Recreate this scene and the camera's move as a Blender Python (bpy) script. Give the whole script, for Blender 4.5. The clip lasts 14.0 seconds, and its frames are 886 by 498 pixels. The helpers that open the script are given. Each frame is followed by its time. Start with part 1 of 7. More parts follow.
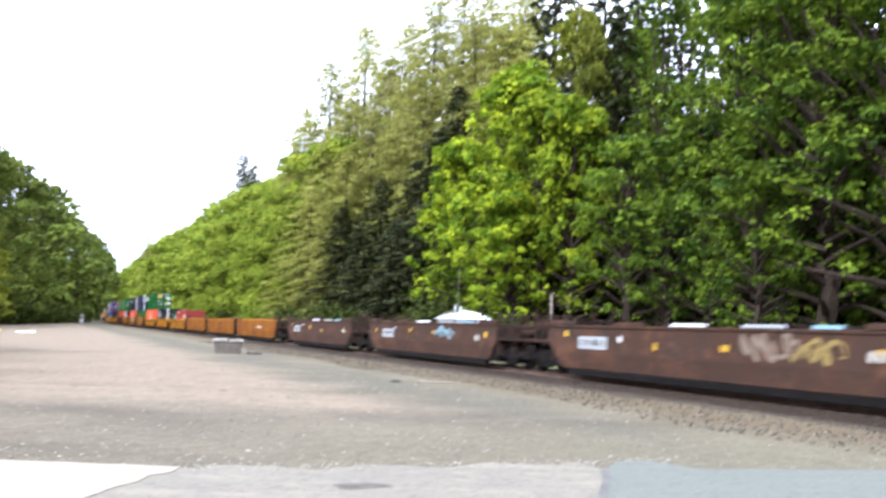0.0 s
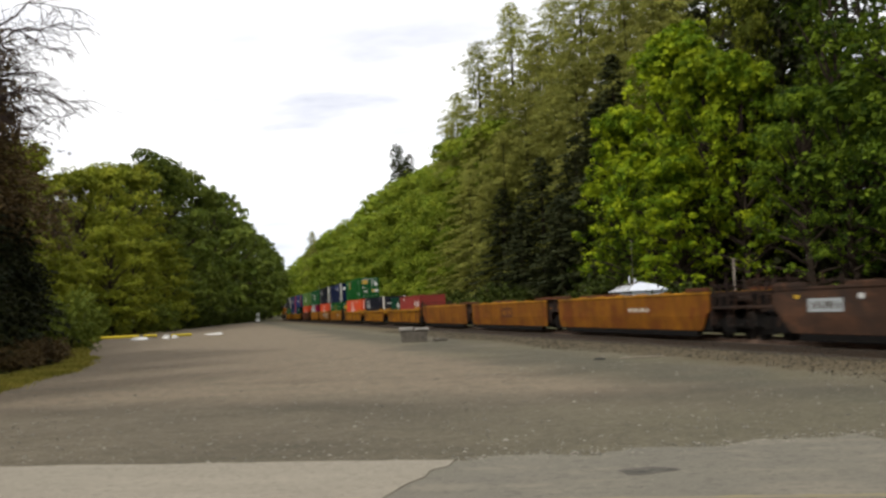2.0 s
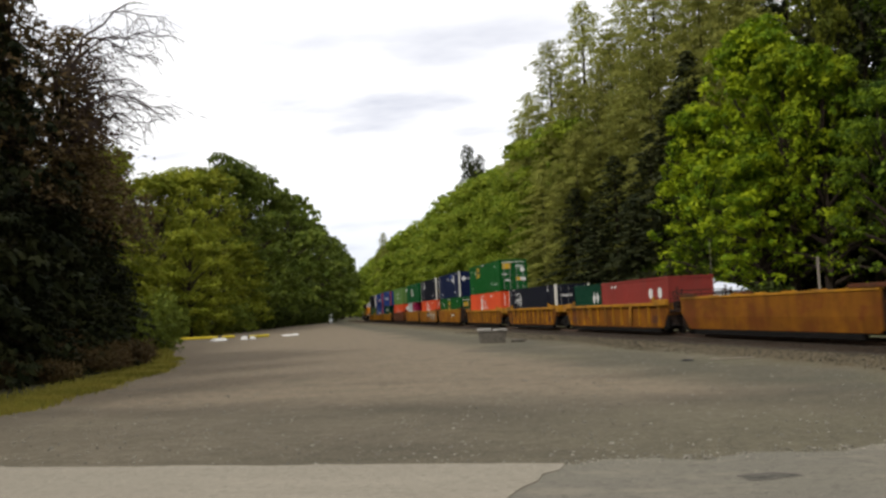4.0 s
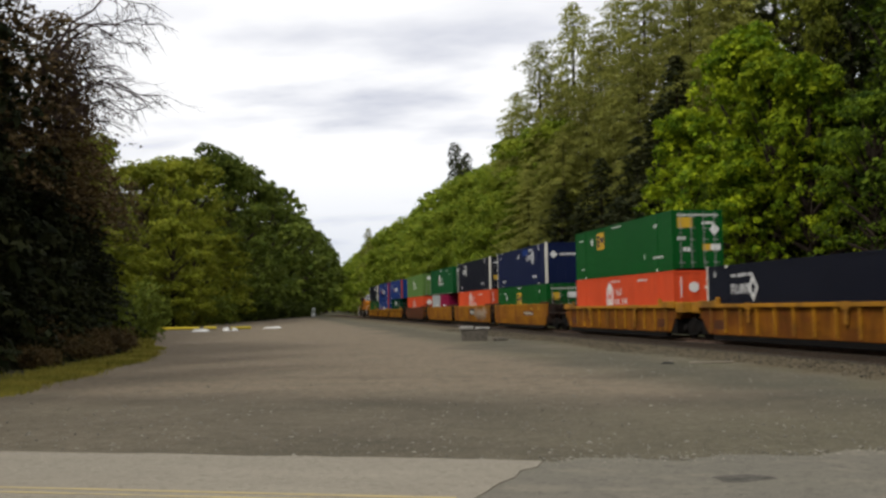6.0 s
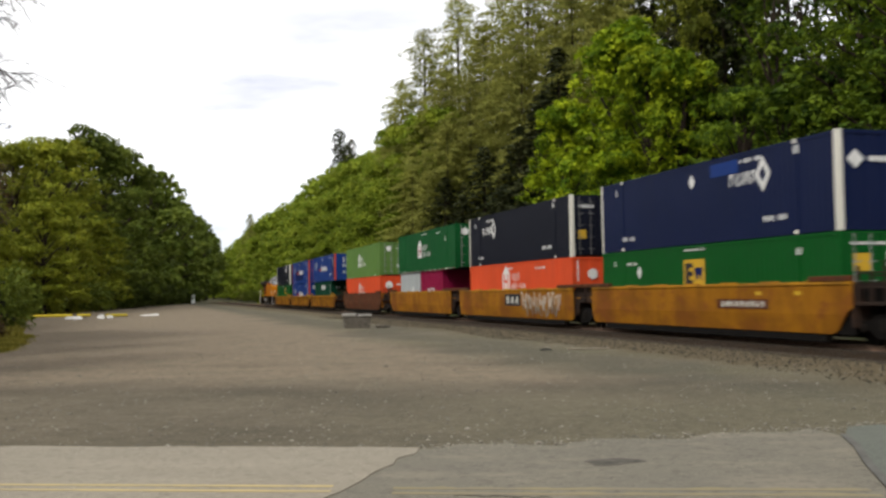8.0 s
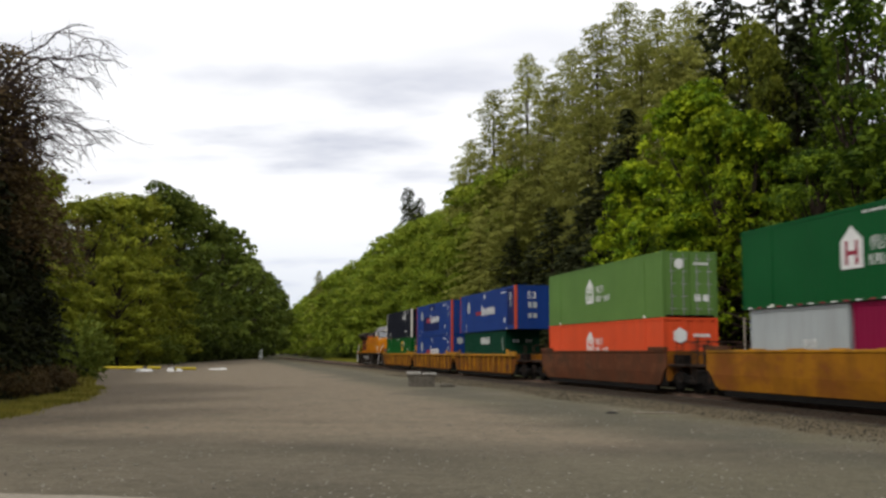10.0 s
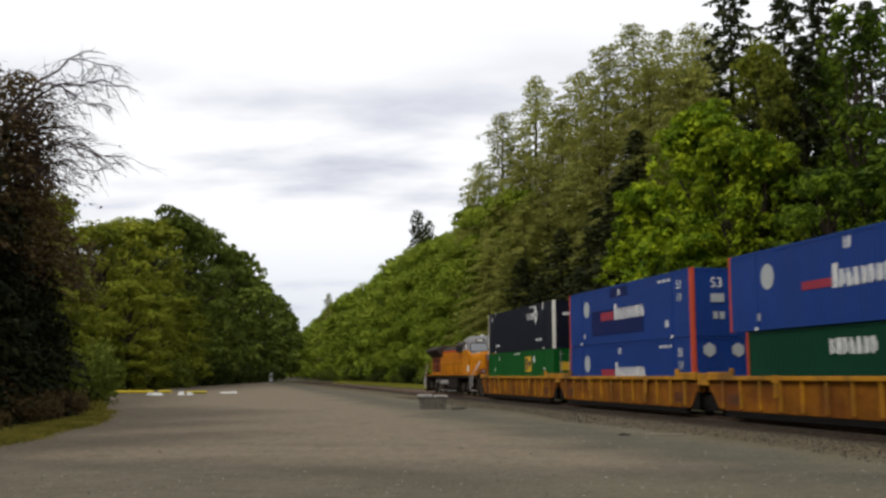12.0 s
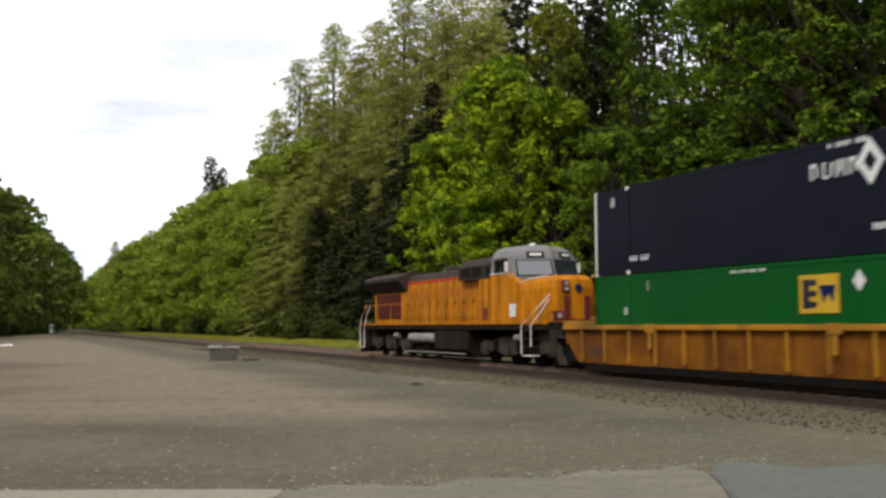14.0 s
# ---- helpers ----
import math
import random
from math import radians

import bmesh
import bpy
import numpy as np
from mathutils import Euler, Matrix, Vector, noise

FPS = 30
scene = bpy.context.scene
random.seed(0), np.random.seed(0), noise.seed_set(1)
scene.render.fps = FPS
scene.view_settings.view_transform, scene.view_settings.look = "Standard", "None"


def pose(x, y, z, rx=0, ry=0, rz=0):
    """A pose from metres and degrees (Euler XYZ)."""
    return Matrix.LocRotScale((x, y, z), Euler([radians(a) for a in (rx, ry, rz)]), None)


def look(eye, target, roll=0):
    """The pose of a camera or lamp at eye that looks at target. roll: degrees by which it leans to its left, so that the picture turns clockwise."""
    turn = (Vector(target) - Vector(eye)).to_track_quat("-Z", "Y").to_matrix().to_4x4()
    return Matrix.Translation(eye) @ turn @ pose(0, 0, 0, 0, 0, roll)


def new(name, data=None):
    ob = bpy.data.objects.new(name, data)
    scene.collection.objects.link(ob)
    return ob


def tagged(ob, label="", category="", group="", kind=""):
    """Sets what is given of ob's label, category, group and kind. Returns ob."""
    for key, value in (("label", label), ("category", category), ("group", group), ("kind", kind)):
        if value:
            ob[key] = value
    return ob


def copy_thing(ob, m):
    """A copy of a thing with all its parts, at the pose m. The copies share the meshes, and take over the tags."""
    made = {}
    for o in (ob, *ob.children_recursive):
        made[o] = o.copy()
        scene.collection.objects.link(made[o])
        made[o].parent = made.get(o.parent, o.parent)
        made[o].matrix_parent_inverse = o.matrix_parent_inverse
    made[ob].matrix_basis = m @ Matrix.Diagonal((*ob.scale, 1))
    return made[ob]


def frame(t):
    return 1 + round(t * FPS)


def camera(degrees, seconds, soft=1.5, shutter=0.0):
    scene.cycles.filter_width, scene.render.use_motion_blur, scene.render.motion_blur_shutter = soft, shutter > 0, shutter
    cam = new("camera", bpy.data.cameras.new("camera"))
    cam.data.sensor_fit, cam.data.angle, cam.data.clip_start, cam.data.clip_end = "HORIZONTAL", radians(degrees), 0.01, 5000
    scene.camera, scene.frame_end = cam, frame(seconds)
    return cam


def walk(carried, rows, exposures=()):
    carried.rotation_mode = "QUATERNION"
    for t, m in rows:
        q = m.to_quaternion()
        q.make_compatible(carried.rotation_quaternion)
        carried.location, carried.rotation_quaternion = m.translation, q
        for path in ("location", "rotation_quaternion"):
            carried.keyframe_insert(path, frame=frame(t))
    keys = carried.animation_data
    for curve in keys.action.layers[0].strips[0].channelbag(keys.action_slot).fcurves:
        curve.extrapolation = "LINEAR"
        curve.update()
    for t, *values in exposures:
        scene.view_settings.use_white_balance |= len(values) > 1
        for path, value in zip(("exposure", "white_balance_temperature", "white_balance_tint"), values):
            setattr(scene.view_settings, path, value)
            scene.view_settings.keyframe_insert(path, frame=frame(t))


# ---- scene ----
# camera: held by hand, stepping 1.3 m to its left in the first three seconds
cam = camera(46.38, 14.0, soft=2.7, shutter=0.3)
PATH = [
    (0.0, 1.250, -0.187, 1.423, -5.37, 4.35, -1.72),
    (0.5, 1.109, -0.095, 1.445, 0.88, 1.56, 1.50),
    (1.0, 0.940, -0.119, 1.435, 6.96, 3.97, -1.34),
    (1.5, 0.624, 0.020, 1.456, 2.53, 3.10, -0.85),
    (2.0, 0.314, 0.000, 1.485, 3.50, 3.24, 2.46),
    (2.5, 0.200, -0.111, 1.472, 4.94, 1.02, 2.51),
    (3.0, -0.015, 0.010, 1.517, 6.04, 2.15, 1.38),
    (3.2, -0.015, 0.010, 1.517, 7.11, 2.92, 3.02),
    (5.3, -0.126, 0.057, 1.510, 7.05, 3.90, 1.02),
    (5.5, -0.126, 0.057, 1.510, 6.40, 4.23, 1.05),
    (6.0, -0.042, -0.000, 1.494, 6.43, 3.27, 1.04),
    (6.5, -0.051, -0.061, 1.517, 7.54, 3.12, 0.17),
    (7.0, -0.110, -0.036, 1.546, 5.02, 2.62, 1.09),
    (7.5, -0.053, -0.027, 1.518, 2.50, 1.96, -0.65),
    (8.0, 0.000, -0.000, 1.500, -0.00, 2.45, 0.94),
    (8.5, 0.005, -0.020, 1.487, 1.29, 1.90, 1.39),
    (9.0, 0.047, -0.007, 1.495, 3.95, 4.78, -0.38),
    (9.2, 0.047, -0.007, 1.495, 3.40, 5.07, -0.10),
    (11.3, 0.008, -0.039, 1.489, 4.51, 6.94, -0.15),
    (11.5, 0.008, -0.039, 1.489, 4.50, 6.86, 0.04),
    (12.0, -0.005, -0.067, 1.496, 4.19, 6.97, 0.08),
    (12.5, -0.044, -0.059, 1.529, 2.75, 6.53, 0.67),
    (13.0, -0.041, 0.061, 1.543, 0.78, 5.84, 1.11),
    (13.5, 0.028, 0.292, 1.510, -3.39, 5.56, 0.86),
    (14.0, 0.034, 0.328, 1.514, -7.08, 4.17, 0.37),
]
EXPOSURES = [(0.0, 1.85, 5500, 17), (0.5, 1.02, 5650, 17), (1.0, 0.5, 5850, 14), (1.5, 0.08, 6450, 10), (2.0, 0.14, 6550, 9), (2.5, 0.04, 6600, 9), (3.0, 0.16, 6600, 9), (5.5, -0.17, 6500, 9), (6.5, -0.15, 6500, 9), (7.0, -0.1, 6500, 9), (7.5, 0.08, 6550, 9), (8.0, 0.18, 6550, 9), (9.0, 0.04, 6500, 9), (11.5, -0.2, 6450, 9), (12.0, -0.2, 6450, 9), (13.0, -0.28, 6450, 9), (13.5, -0.33, 6450, 9), (14.0, 0.18, 6450, 10)]
walk(cam, [(t, pose(x, y, z, 90 + p, r, w)) for t, x, y, z, w, p, r in PATH], EXPOSURES)

# ---- world, sun ----
world = bpy.data.worlds.new("sky")
scene.world = world
world.use_nodes = True
wn, wl = world.node_tree.nodes, world.node_tree.links
wn.clear()
SUN_EL, SUN_AZ = 50.0, -140.0          # degrees; azimuth clockwise from +y
sky = wn.new("ShaderNodeTexSky")
sky.sky_type, sky.sun_disc = "NISHITA", False
sky.sun_elevation, sky.sun_rotation = radians(SUN_EL), radians(SUN_AZ)
blue = wn.new("ShaderNodeBackground")
blue.inputs["Strength"].default_value = 0.09
wl.new(sky.outputs[0], blue.inputs[0])
geo = wn.new("ShaderNodeTexCoord")
sep = wn.new("ShaderNodeSeparateXYZ")
wl.new(geo.outputs["Generated"], sep.inputs[0])
lift = wn.new("ShaderNodeMath")
lift.operation = "ADD"
lift.inputs[1].default_value = 0.16
wl.new(sep.outputs[2], lift.inputs[0])
high = wn.new("ShaderNodeMath")
high.operation = "MAXIMUM"
high.inputs[1].default_value = 0.05
wl.new(lift.outputs[0], high.inputs[0])
flat = wn.new("ShaderNodeVectorMath")
flat.operation = "DIVIDE"
wl.new(geo.outputs["Generated"], flat.inputs[0])
tall = wn.new("ShaderNodeCombineXYZ")
for k in range(3):
    wl.new(high.outputs[0], tall.inputs[k])
wl.new(tall.outputs[0], flat.inputs[1])
stretch = wn.new("ShaderNodeMapping")
stretch.inputs["Scale"].default_value = (0.75, 1.25, 0.0)
stretch.inputs["Location"].default_value = (1.35, 0.6, 3.0)
wl.new(flat.outputs[0], stretch.inputs[0])
cloud = wn.new("ShaderNodeTexNoise")
cloud.inputs["Scale"].default_value = 1.35
cloud.inputs["Detail"].default_value = 6
cloud.inputs["Roughness"].default_value = 0.5
wl.new(stretch.outputs[0], cloud.inputs["Vector"])
ramp = wn.new("ShaderNodeValToRGB")
ramp.color_ramp.elements[0].position, ramp.color_ramp.elements[1].position = 0.30, 0.465
ramp.color_ramp.elements[0].color = (0.47, 0.49, 0.59, 1)
ramp.color_ramp.elements[1].color = (1.0, 0.99, 1.0, 1)
wl.new(cloud.outputs[0], ramp.inputs[0])
white = wn.new("ShaderNodeBackground")
white.inputs["Strength"].default_value = 1.3
# the cover thins to plain white higher up
up = wn.new("ShaderNodeMapRange")
up.interpolation_type = "SMOOTHSTEP"
up.inputs["From Min"].default_value, up.inputs["From Max"].default_value = 0.21, 0.32
up.inputs["To Max"].default_value = 0.8
wl.new(sep.outputs[2], up.inputs[0])
veil = wn.new("ShaderNodeMix")
veil.data_type = "RGBA"
veil.inputs[7].default_value = (1.0, 0.99, 1.0, 1)
wl.new(up.outputs[0], veil.inputs[0])
wl.new(ramp.outputs[0], veil.inputs[6])
# bluer and duller towards the horizon, as a distant overcast is
lowdown = wn.new("ShaderNodeMapRange")
lowdown.interpolation_type = "SMOOTHSTEP"
lowdown.inputs["From Min"].default_value, lowdown.inputs["From Max"].default_value = 0.02, 0.16
lowdown.inputs["To Min"].default_value, lowdown.inputs["To Max"].default_value = 0.8, 0.0
wl.new(sep.outputs[2], lowdown.inputs[0])
dull = wn.new("ShaderNodeMix")
dull.data_type = "RGBA"
dull.inputs[7].default_value = (0.60, 0.64, 0.74, 1)
wl.new(lowdown.outputs[0], dull.inputs[0])
wl.new(veil.outputs[2], dull.inputs[6])
wl.new(dull.outputs[2], white.inputs[0])
cover = wn.new("ShaderNodeMixShader")
cover.inputs[0].default_value = 0.9
wl.new(blue.outputs[0], cover.inputs[1])
wl.new(white.outputs[0], cover.inputs[2])
wout = wn.new("ShaderNodeOutputWorld")
wl.new(cover.outputs[0], wout.inputs[0])

sun = new("sun", bpy.data.lights.new("sun", "SUN"))
sun.data.energy, sun.data.angle, sun.data.color = 2.2, radians(11), (1.0, 0.96, 0.9)
sa, se = radians(SUN_AZ), radians(SUN_EL)
sun.matrix_world = look((0, 0, 0), (-math.sin(sa) * math.cos(se), -math.cos(sa) * math.cos(se), -math.sin(se)))
sun.location = (-30, -30, 60)


# ---- materials ----
def nodes(name, rough=0.8, metal=0.0):
    m = bpy.data.materials.new(name)
    m.use_nodes = True
    nt = m.node_tree
    b = nt.nodes["Principled BSDF"]
    b.inputs["Roughness"].default_value, b.inputs["Metallic"].default_value = rough, metal
    return m, nt, b


def coords(nt, scale=(1, 1, 1)):
    tc = nt.nodes.new("ShaderNodeTexCoord")
    mp = nt.nodes.new("ShaderNodeMapping")
    mp.inputs["Scale"].default_value = scale
    nt.links.new(tc.outputs["Object"], mp.inputs[0])
    return mp.outputs[0]


def noise_of(nt, vec, scale, detail=4, rough=0.6, lo=0.4, hi=0.6):
    n = nt.nodes.new("ShaderNodeTexNoise")
    n.inputs["Scale"].default_value, n.inputs["Detail"].default_value, n.inputs["Roughness"].default_value = scale, detail, rough
    nt.links.new(vec, n.inputs["Vector"])
    r = nt.nodes.new("ShaderNodeMapRange")
    r.inputs["From Min"].default_value, r.inputs["From Max"].default_value = lo, hi
    nt.links.new(n.outputs[0], r.inputs[0])
    return r.outputs[0]


def mix(nt, fac, a, b):
    n = nt.nodes.new("ShaderNodeMix")
    n.data_type = "RGBA"
    for sock, v in ((n.inputs[0], fac), (n.inputs[6], a), (n.inputs[7], b)):
        if isinstance(v, (int, float)):
            sock.default_value = v
        elif isinstance(v, tuple):
            sock.default_value = (*v, 1)
        else:
            nt.links.new(v, sock)
    return n.outputs[2]


def bump(nt, bsdf, height, strength=0.4, dist=0.02):
    n = nt.nodes.new("ShaderNodeBump")
    n.inputs["Strength"].default_value, n.inputs["Distance"].default_value = strength, dist
    nt.links.new(height, n.inputs["Height"])
    nt.links.new(n.outputs[0], bsdf.inputs["Normal"])


def times_of(nt, a, k):
    n = nt.nodes.new("ShaderNodeMath")
    n.operation = "MULTIPLY"
    n.use_clamp = True
    nt.links.new(a, n.inputs[0])
    if isinstance(k, (int, float)):
        n.inputs[1].default_value = k
    else:
        nt.links.new(k, n.inputs[1])
    return n.outputs[0]


def painted(name, col, dirt=None, dirty=0.45, rough=0.5, rust=0.0, rustcol=(0.16, 0.06, 0.025)):
    """Weathered paint: fading, streaks that run down, and rust in blotches."""
    m, nt, b = nodes(name, rough + 0.12)
    dirt = dirt or tuple(v * 0.75 + 0.006 for v in col)
    b.inputs["Specular IOR Level"].default_value = 0.07
    big = noise_of(nt, coords(nt, (0.35, 0.35, 0.5)), 1.0, 3, 0.5, 0.3, 0.7)
    c = mix(nt, times_of(nt, big, 0.5), col, tuple(min(1, v * 1.3 + 0.003) for v in col))
    streak = noise_of(nt, coords(nt, (1.3, 1.3, 0.22)), 1.4, 6, 0.7, 0.42, 0.72)
    c = mix(nt, times_of(nt, streak, dirty), c, dirt)
    if rust:
        wide = noise_of(nt, coords(nt, (0.5, 0.5, 0.7)), 0.9, 4, 0.6, 0.46, 0.68)
        c = mix(nt, times_of(nt, wide, 0.8), c, dirt)
        warm = noise_of(nt, coords(nt, (0.4, 0.4, 0.9)), 1.1, 5, 0.65, 0.52, 0.68)
        c = mix(nt, times_of(nt, warm, 0.6), c, rustcol)
        blot = noise_of(nt, coords(nt, (0.9, 0.9, 1.3)), 1.7, 7, 0.72, 0.62 - 0.22 * rust, 0.72 - 0.1 * rust)
        c = mix(nt, times_of(nt, blot, 0.85), c, rustcol)
    nt.links.new(c, b.inputs["Base Color"])
    fine = noise_of(nt, coords(nt), 9, 4, 0.6, 0.2, 0.8)
    bump(nt, b, fine, 0.12, 0.01)
    return m


def plain(name, col, rough=0.6, metal=0.0, vary=0.25, scale=4.0):
    m, nt, b = nodes(name, rough, metal)
    b.inputs["Specular IOR Level"].default_value = 0.5 if metal else 0.1
    n = noise_of(nt, coords(nt), scale, 5, 0.6, 0.3, 0.7)
    c = mix(nt, n, tuple(v * (1 - vary) for v in col), tuple(min(1, v * (1 + vary)) for v in col))
    nt.links.new(c, b.inputs["Base Color"])
    return m


def leafy(name, dark, light, through_it=0.3, tint=None):
    """Leaves: each its own shade, with some light passing through."""
    m, nt, b = nodes(name, 0.75)
    b.inputs["Specular IOR Level"].default_value = 0.08
    g = nt.nodes.new("ShaderNodeNewGeometry")
    o = nt.nodes.new("ShaderNodeObjectInfo")
    c = mix(nt, g.outputs["Random Per Island"], dark, light)
    bough = noise_of(nt, coords(nt), 0.22, 2, 0.5, 0.38, 0.62)
    c = mix(nt, times_of(nt, bough, 0.55), c, tuple(v * 0.8 for v in dark))
    patch = noise_of(nt, coords(nt), 0.6, 3, 0.55, 0.42, 0.64)
    c = mix(nt, times_of(nt, patch, 0.65), c, tint or tuple(v * 1.25 for v in light))
    hue = nt.nodes.new("ShaderNodeHueSaturation")
    val = nt.nodes.new("ShaderNodeMapRange")
    val.inputs["To Min"].default_value, val.inputs["To Max"].default_value = 0.78, 1.2
    nt.links.new(o.outputs["Random"], val.inputs[0])
    nt.links.new(val.outputs[0], hue.inputs["Value"])
    nt.links.new(c, hue.inputs["Color"])
    nt.links.new(hue.outputs[0], b.inputs["Base Color"])
    t = nt.nodes.new("ShaderNodeBsdfTranslucent")
    nt.links.new(hue.outputs[0], t.inputs[0])
    s = nt.nodes.new("ShaderNodeMixShader")
    s.inputs[0].default_value = through_it
    nt.links.new(b.outputs[0], s.inputs[1])
    nt.links.new(t.outputs[0], s.inputs[2])
    nt.links.new(s.outputs[0], nt.nodes["Material Output"].inputs[0])
    return m


def soil(name, cols, grain=30.0, patch=0.12, relief=0.5, stretchy=(1, 1, 1), dist=0.03):
    """Loose ground: cols are dark grain, light grain, patch and worn colours."""
    m, nt, b = nodes(name, 0.95)
    b.inputs["Specular IOR Level"].default_value = 0.15
    v = coords(nt)
    g1 = noise_of(nt, v, grain, 6, 0.75, 0.35, 0.65)
    c = mix(nt, g1, cols[0], cols[1])
    p1 = noise_of(nt, coords(nt, stretchy), patch, 5, 0.6, 0.42, 0.6)
    c = mix(nt, times_of(nt, p1, 0.65), c, cols[2])
    p2 = noise_of(nt, coords(nt, (stretchy[0] * 0.8, stretchy[1] * 1.25, 1)), patch * 2.7, 4, 0.6, 0.5, 0.66)
    c = mix(nt, times_of(nt, p2, 0.5), c, cols[3])
    p3 = noise_of(nt, v, grain * 0.22, 3, 0.7, 0.5, 0.72)
    c = mix(nt, times_of(nt, p3, 0.55), c, tuple(0.55 * q for q in cols[0]))
    p4 = noise_of(nt, v, grain * 0.5, 2, 0.6, 0.62, 0.70)
    c = mix(nt, times_of(nt, p4, 0.6), c, tuple(min(1, 1.35 * q) for q in cols[1]))
    nt.links.new(c, b.inputs["Base Color"])
    h = noise_of(nt, v, grain * 0.6, 6, 0.8, 0.2, 0.8)
    bump(nt, b, h, relief, dist)
    return m


M_GROUND = soil("forest_ground", [(0.03, 0.026, 0.016), (0.08, 0.065, 0.04), (0.06, 0.075, 0.018), (0.075, 0.055, 0.03)], 8, 0.2)


def step_of(nt, a, lo, hi):
    """A soft step of a value, from 0 at lo to 1 at hi."""
    n = nt.nodes.new("ShaderNodeMapRange")
    n.interpolation_type = "SMOOTHSTEP"
    n.inputs["From Min"].default_value, n.inputs["From Max"].default_value = min(lo, hi), max(lo, hi)
    if hi < lo:
        n.inputs["To Min"].default_value, n.inputs["To Max"].default_value = 1, 0
    nt.links.new(a, n.inputs[0])
    return n.outputs[0]


def plan_of(nt, ax, ay, wob, scale):
    """ax * x + ay * y in the plan, with a wandering edge."""
    n = nt.nodes.new("ShaderNodeVectorMath")
    n.operation = "DOT_PRODUCT"
    n.inputs[1].default_value = (ax, ay, 0)
    nt.links.new(coords(nt), n.inputs[0])
    w = nt.nodes.new("ShaderNodeMath")
    w.operation = "MULTIPLY_ADD"
    w.inputs[1].default_value = wob
    nt.links.new(noise_of(nt, coords(nt), scale, 3, 0.55, 0.25, 0.75), w.inputs[0])
    nt.links.new(n.outputs["Value"], w.inputs[2])
    return w.outputs[0]


def packed_gravel(name):
    """Packed gravel: tan where wheels have swept it, grey and olive where loose, with dark turning tracks."""
    m, nt, b = nodes(name, 0.95)
    b.inputs["Specular IOR Level"].default_value = 0.1
    v = coords(nt)
    c = mix(nt, noise_of(nt, v, 0.2, 5, 0.6, 0.38, 0.6), (0.085, 0.073, 0.052), (0.153, 0.128, 0.092))
    swept = times_of(nt, step_of(nt, plan_of(nt, 0.12, 1, 5, 0.16), 18.0, 21.5), step_of(nt, plan_of(nt, 0.963, 0.268, 3.5, 0.13), 10.4, 7.6))
    c = mix(nt, times_of(nt, swept, 0.95), c, (0.211, 0.166, 0.117))
    olive = times_of(nt, step_of(nt, plan_of(nt, 0.963, 0.268, 3, 0.2), 7.0, 10.5), noise_of(nt, v, 0.22, 4, 0.6, 0.34, 0.58))
    c = mix(nt, times_of(nt, olive, 0.75), c, (0.109, 0.103, 0.061))
    cool = times_of(nt, step_of(nt, plan_of(nt, 0.963, 0.268, 4, 0.18), 8.6, 10.2), step_of(nt, plan_of(nt, 0.963, 0.268, 4, 0.18), 12.6, 11.0))
    c = mix(nt, times_of(nt, cool, 0.7), c, (0.072, 0.070, 0.053))
    for lo, hi, q, f in ((15.6, 17.8, 20.0, 0.55), (12.8, 13.9, 15.2, 0.18), (22.0, 23.5, 25.5, 0.25)):
        ring = plan_of(nt, 0.1, 1, 3.2, 0.11)
        band = times_of(nt, step_of(nt, ring, lo, hi), step_of(nt, ring, q, hi))
        c = mix(nt, times_of(nt, times_of(nt, band, noise_of(nt, v, 0.35, 4, 0.6, 0.36, 0.56)), f), c, (0.054, 0.047, 0.035))
    blot = noise_of(nt, v, 1.1, 6, 0.7, 0.5, 0.7)
    c = mix(nt, times_of(nt, blot, 0.5), c, (0.056, 0.048, 0.033))
    pale = noise_of(nt, v, 0.55, 6, 0.68, 0.5, 0.66)
    c = mix(nt, times_of(nt, pale, 0.45), c, (0.175, 0.149, 0.104))
    edge = step_of(nt, plan_of(nt, 0.963, 0.268, 1.8, 0.45), 11.2, 12.8)
    c = mix(nt, times_of(nt, edge, 0.92), c, (0.085, 0.063, 0.032))
    grit = noise_of(nt, v, 18, 4, 0.75, 0.35, 0.65)
    loose = step_of(nt, plan_of(nt, 0.12, 1, 4, 0.2), 20.0, 14.0)
    heap = noise_of(nt, v, 2.1, 4, 0.65, 0.46, 0.62)
    c = mix(nt, times_of(nt, times_of(nt, heap, loose), 0.36), c, (0.068, 0.063, 0.042))
    near = times_of(nt, step_of(nt, plan_of(nt, 0.12, 1, 5, 0.15), 19.0, 14.5), step_of(nt, plan_of(nt, 1, 0, 4, 0.2), -1.0, 4.5))
    c = mix(nt, times_of(nt, near, 0.6), c, (0.122, 0.113, 0.072))
    rough = times_of(nt, noise_of(nt, v, 3.2, 3, 0.6, 0.44, 0.58), loose)
    c = mix(nt, times_of(nt, rough, 0.3), c, (0.060, 0.054, 0.038))
    lump = noise_of(nt, v, 4.5, 4, 0.7, 0.42, 0.66)
    c = mix(nt, times_of(nt, lump, 0.4), c, (0.044, 0.038, 0.027))
    chip = times_of(nt, noise_of(nt, v, 7.0, 3, 0.6, 0.60, 0.66), loose)
    c = mix(nt, times_of(nt, chip, 0.28), c, (0.213, 0.186, 0.140))
    dark = mix(nt, 0.4, c, (0.021, 0.019, 0.013))
    c = mix(nt, grit, dark, mix(nt, 0.13, c, (0.262, 0.223, 0.153)))
    nt.links.new(c, b.inputs["Base Color"])
    bump(nt, b, grit, 0.35, 0.012)
    return m


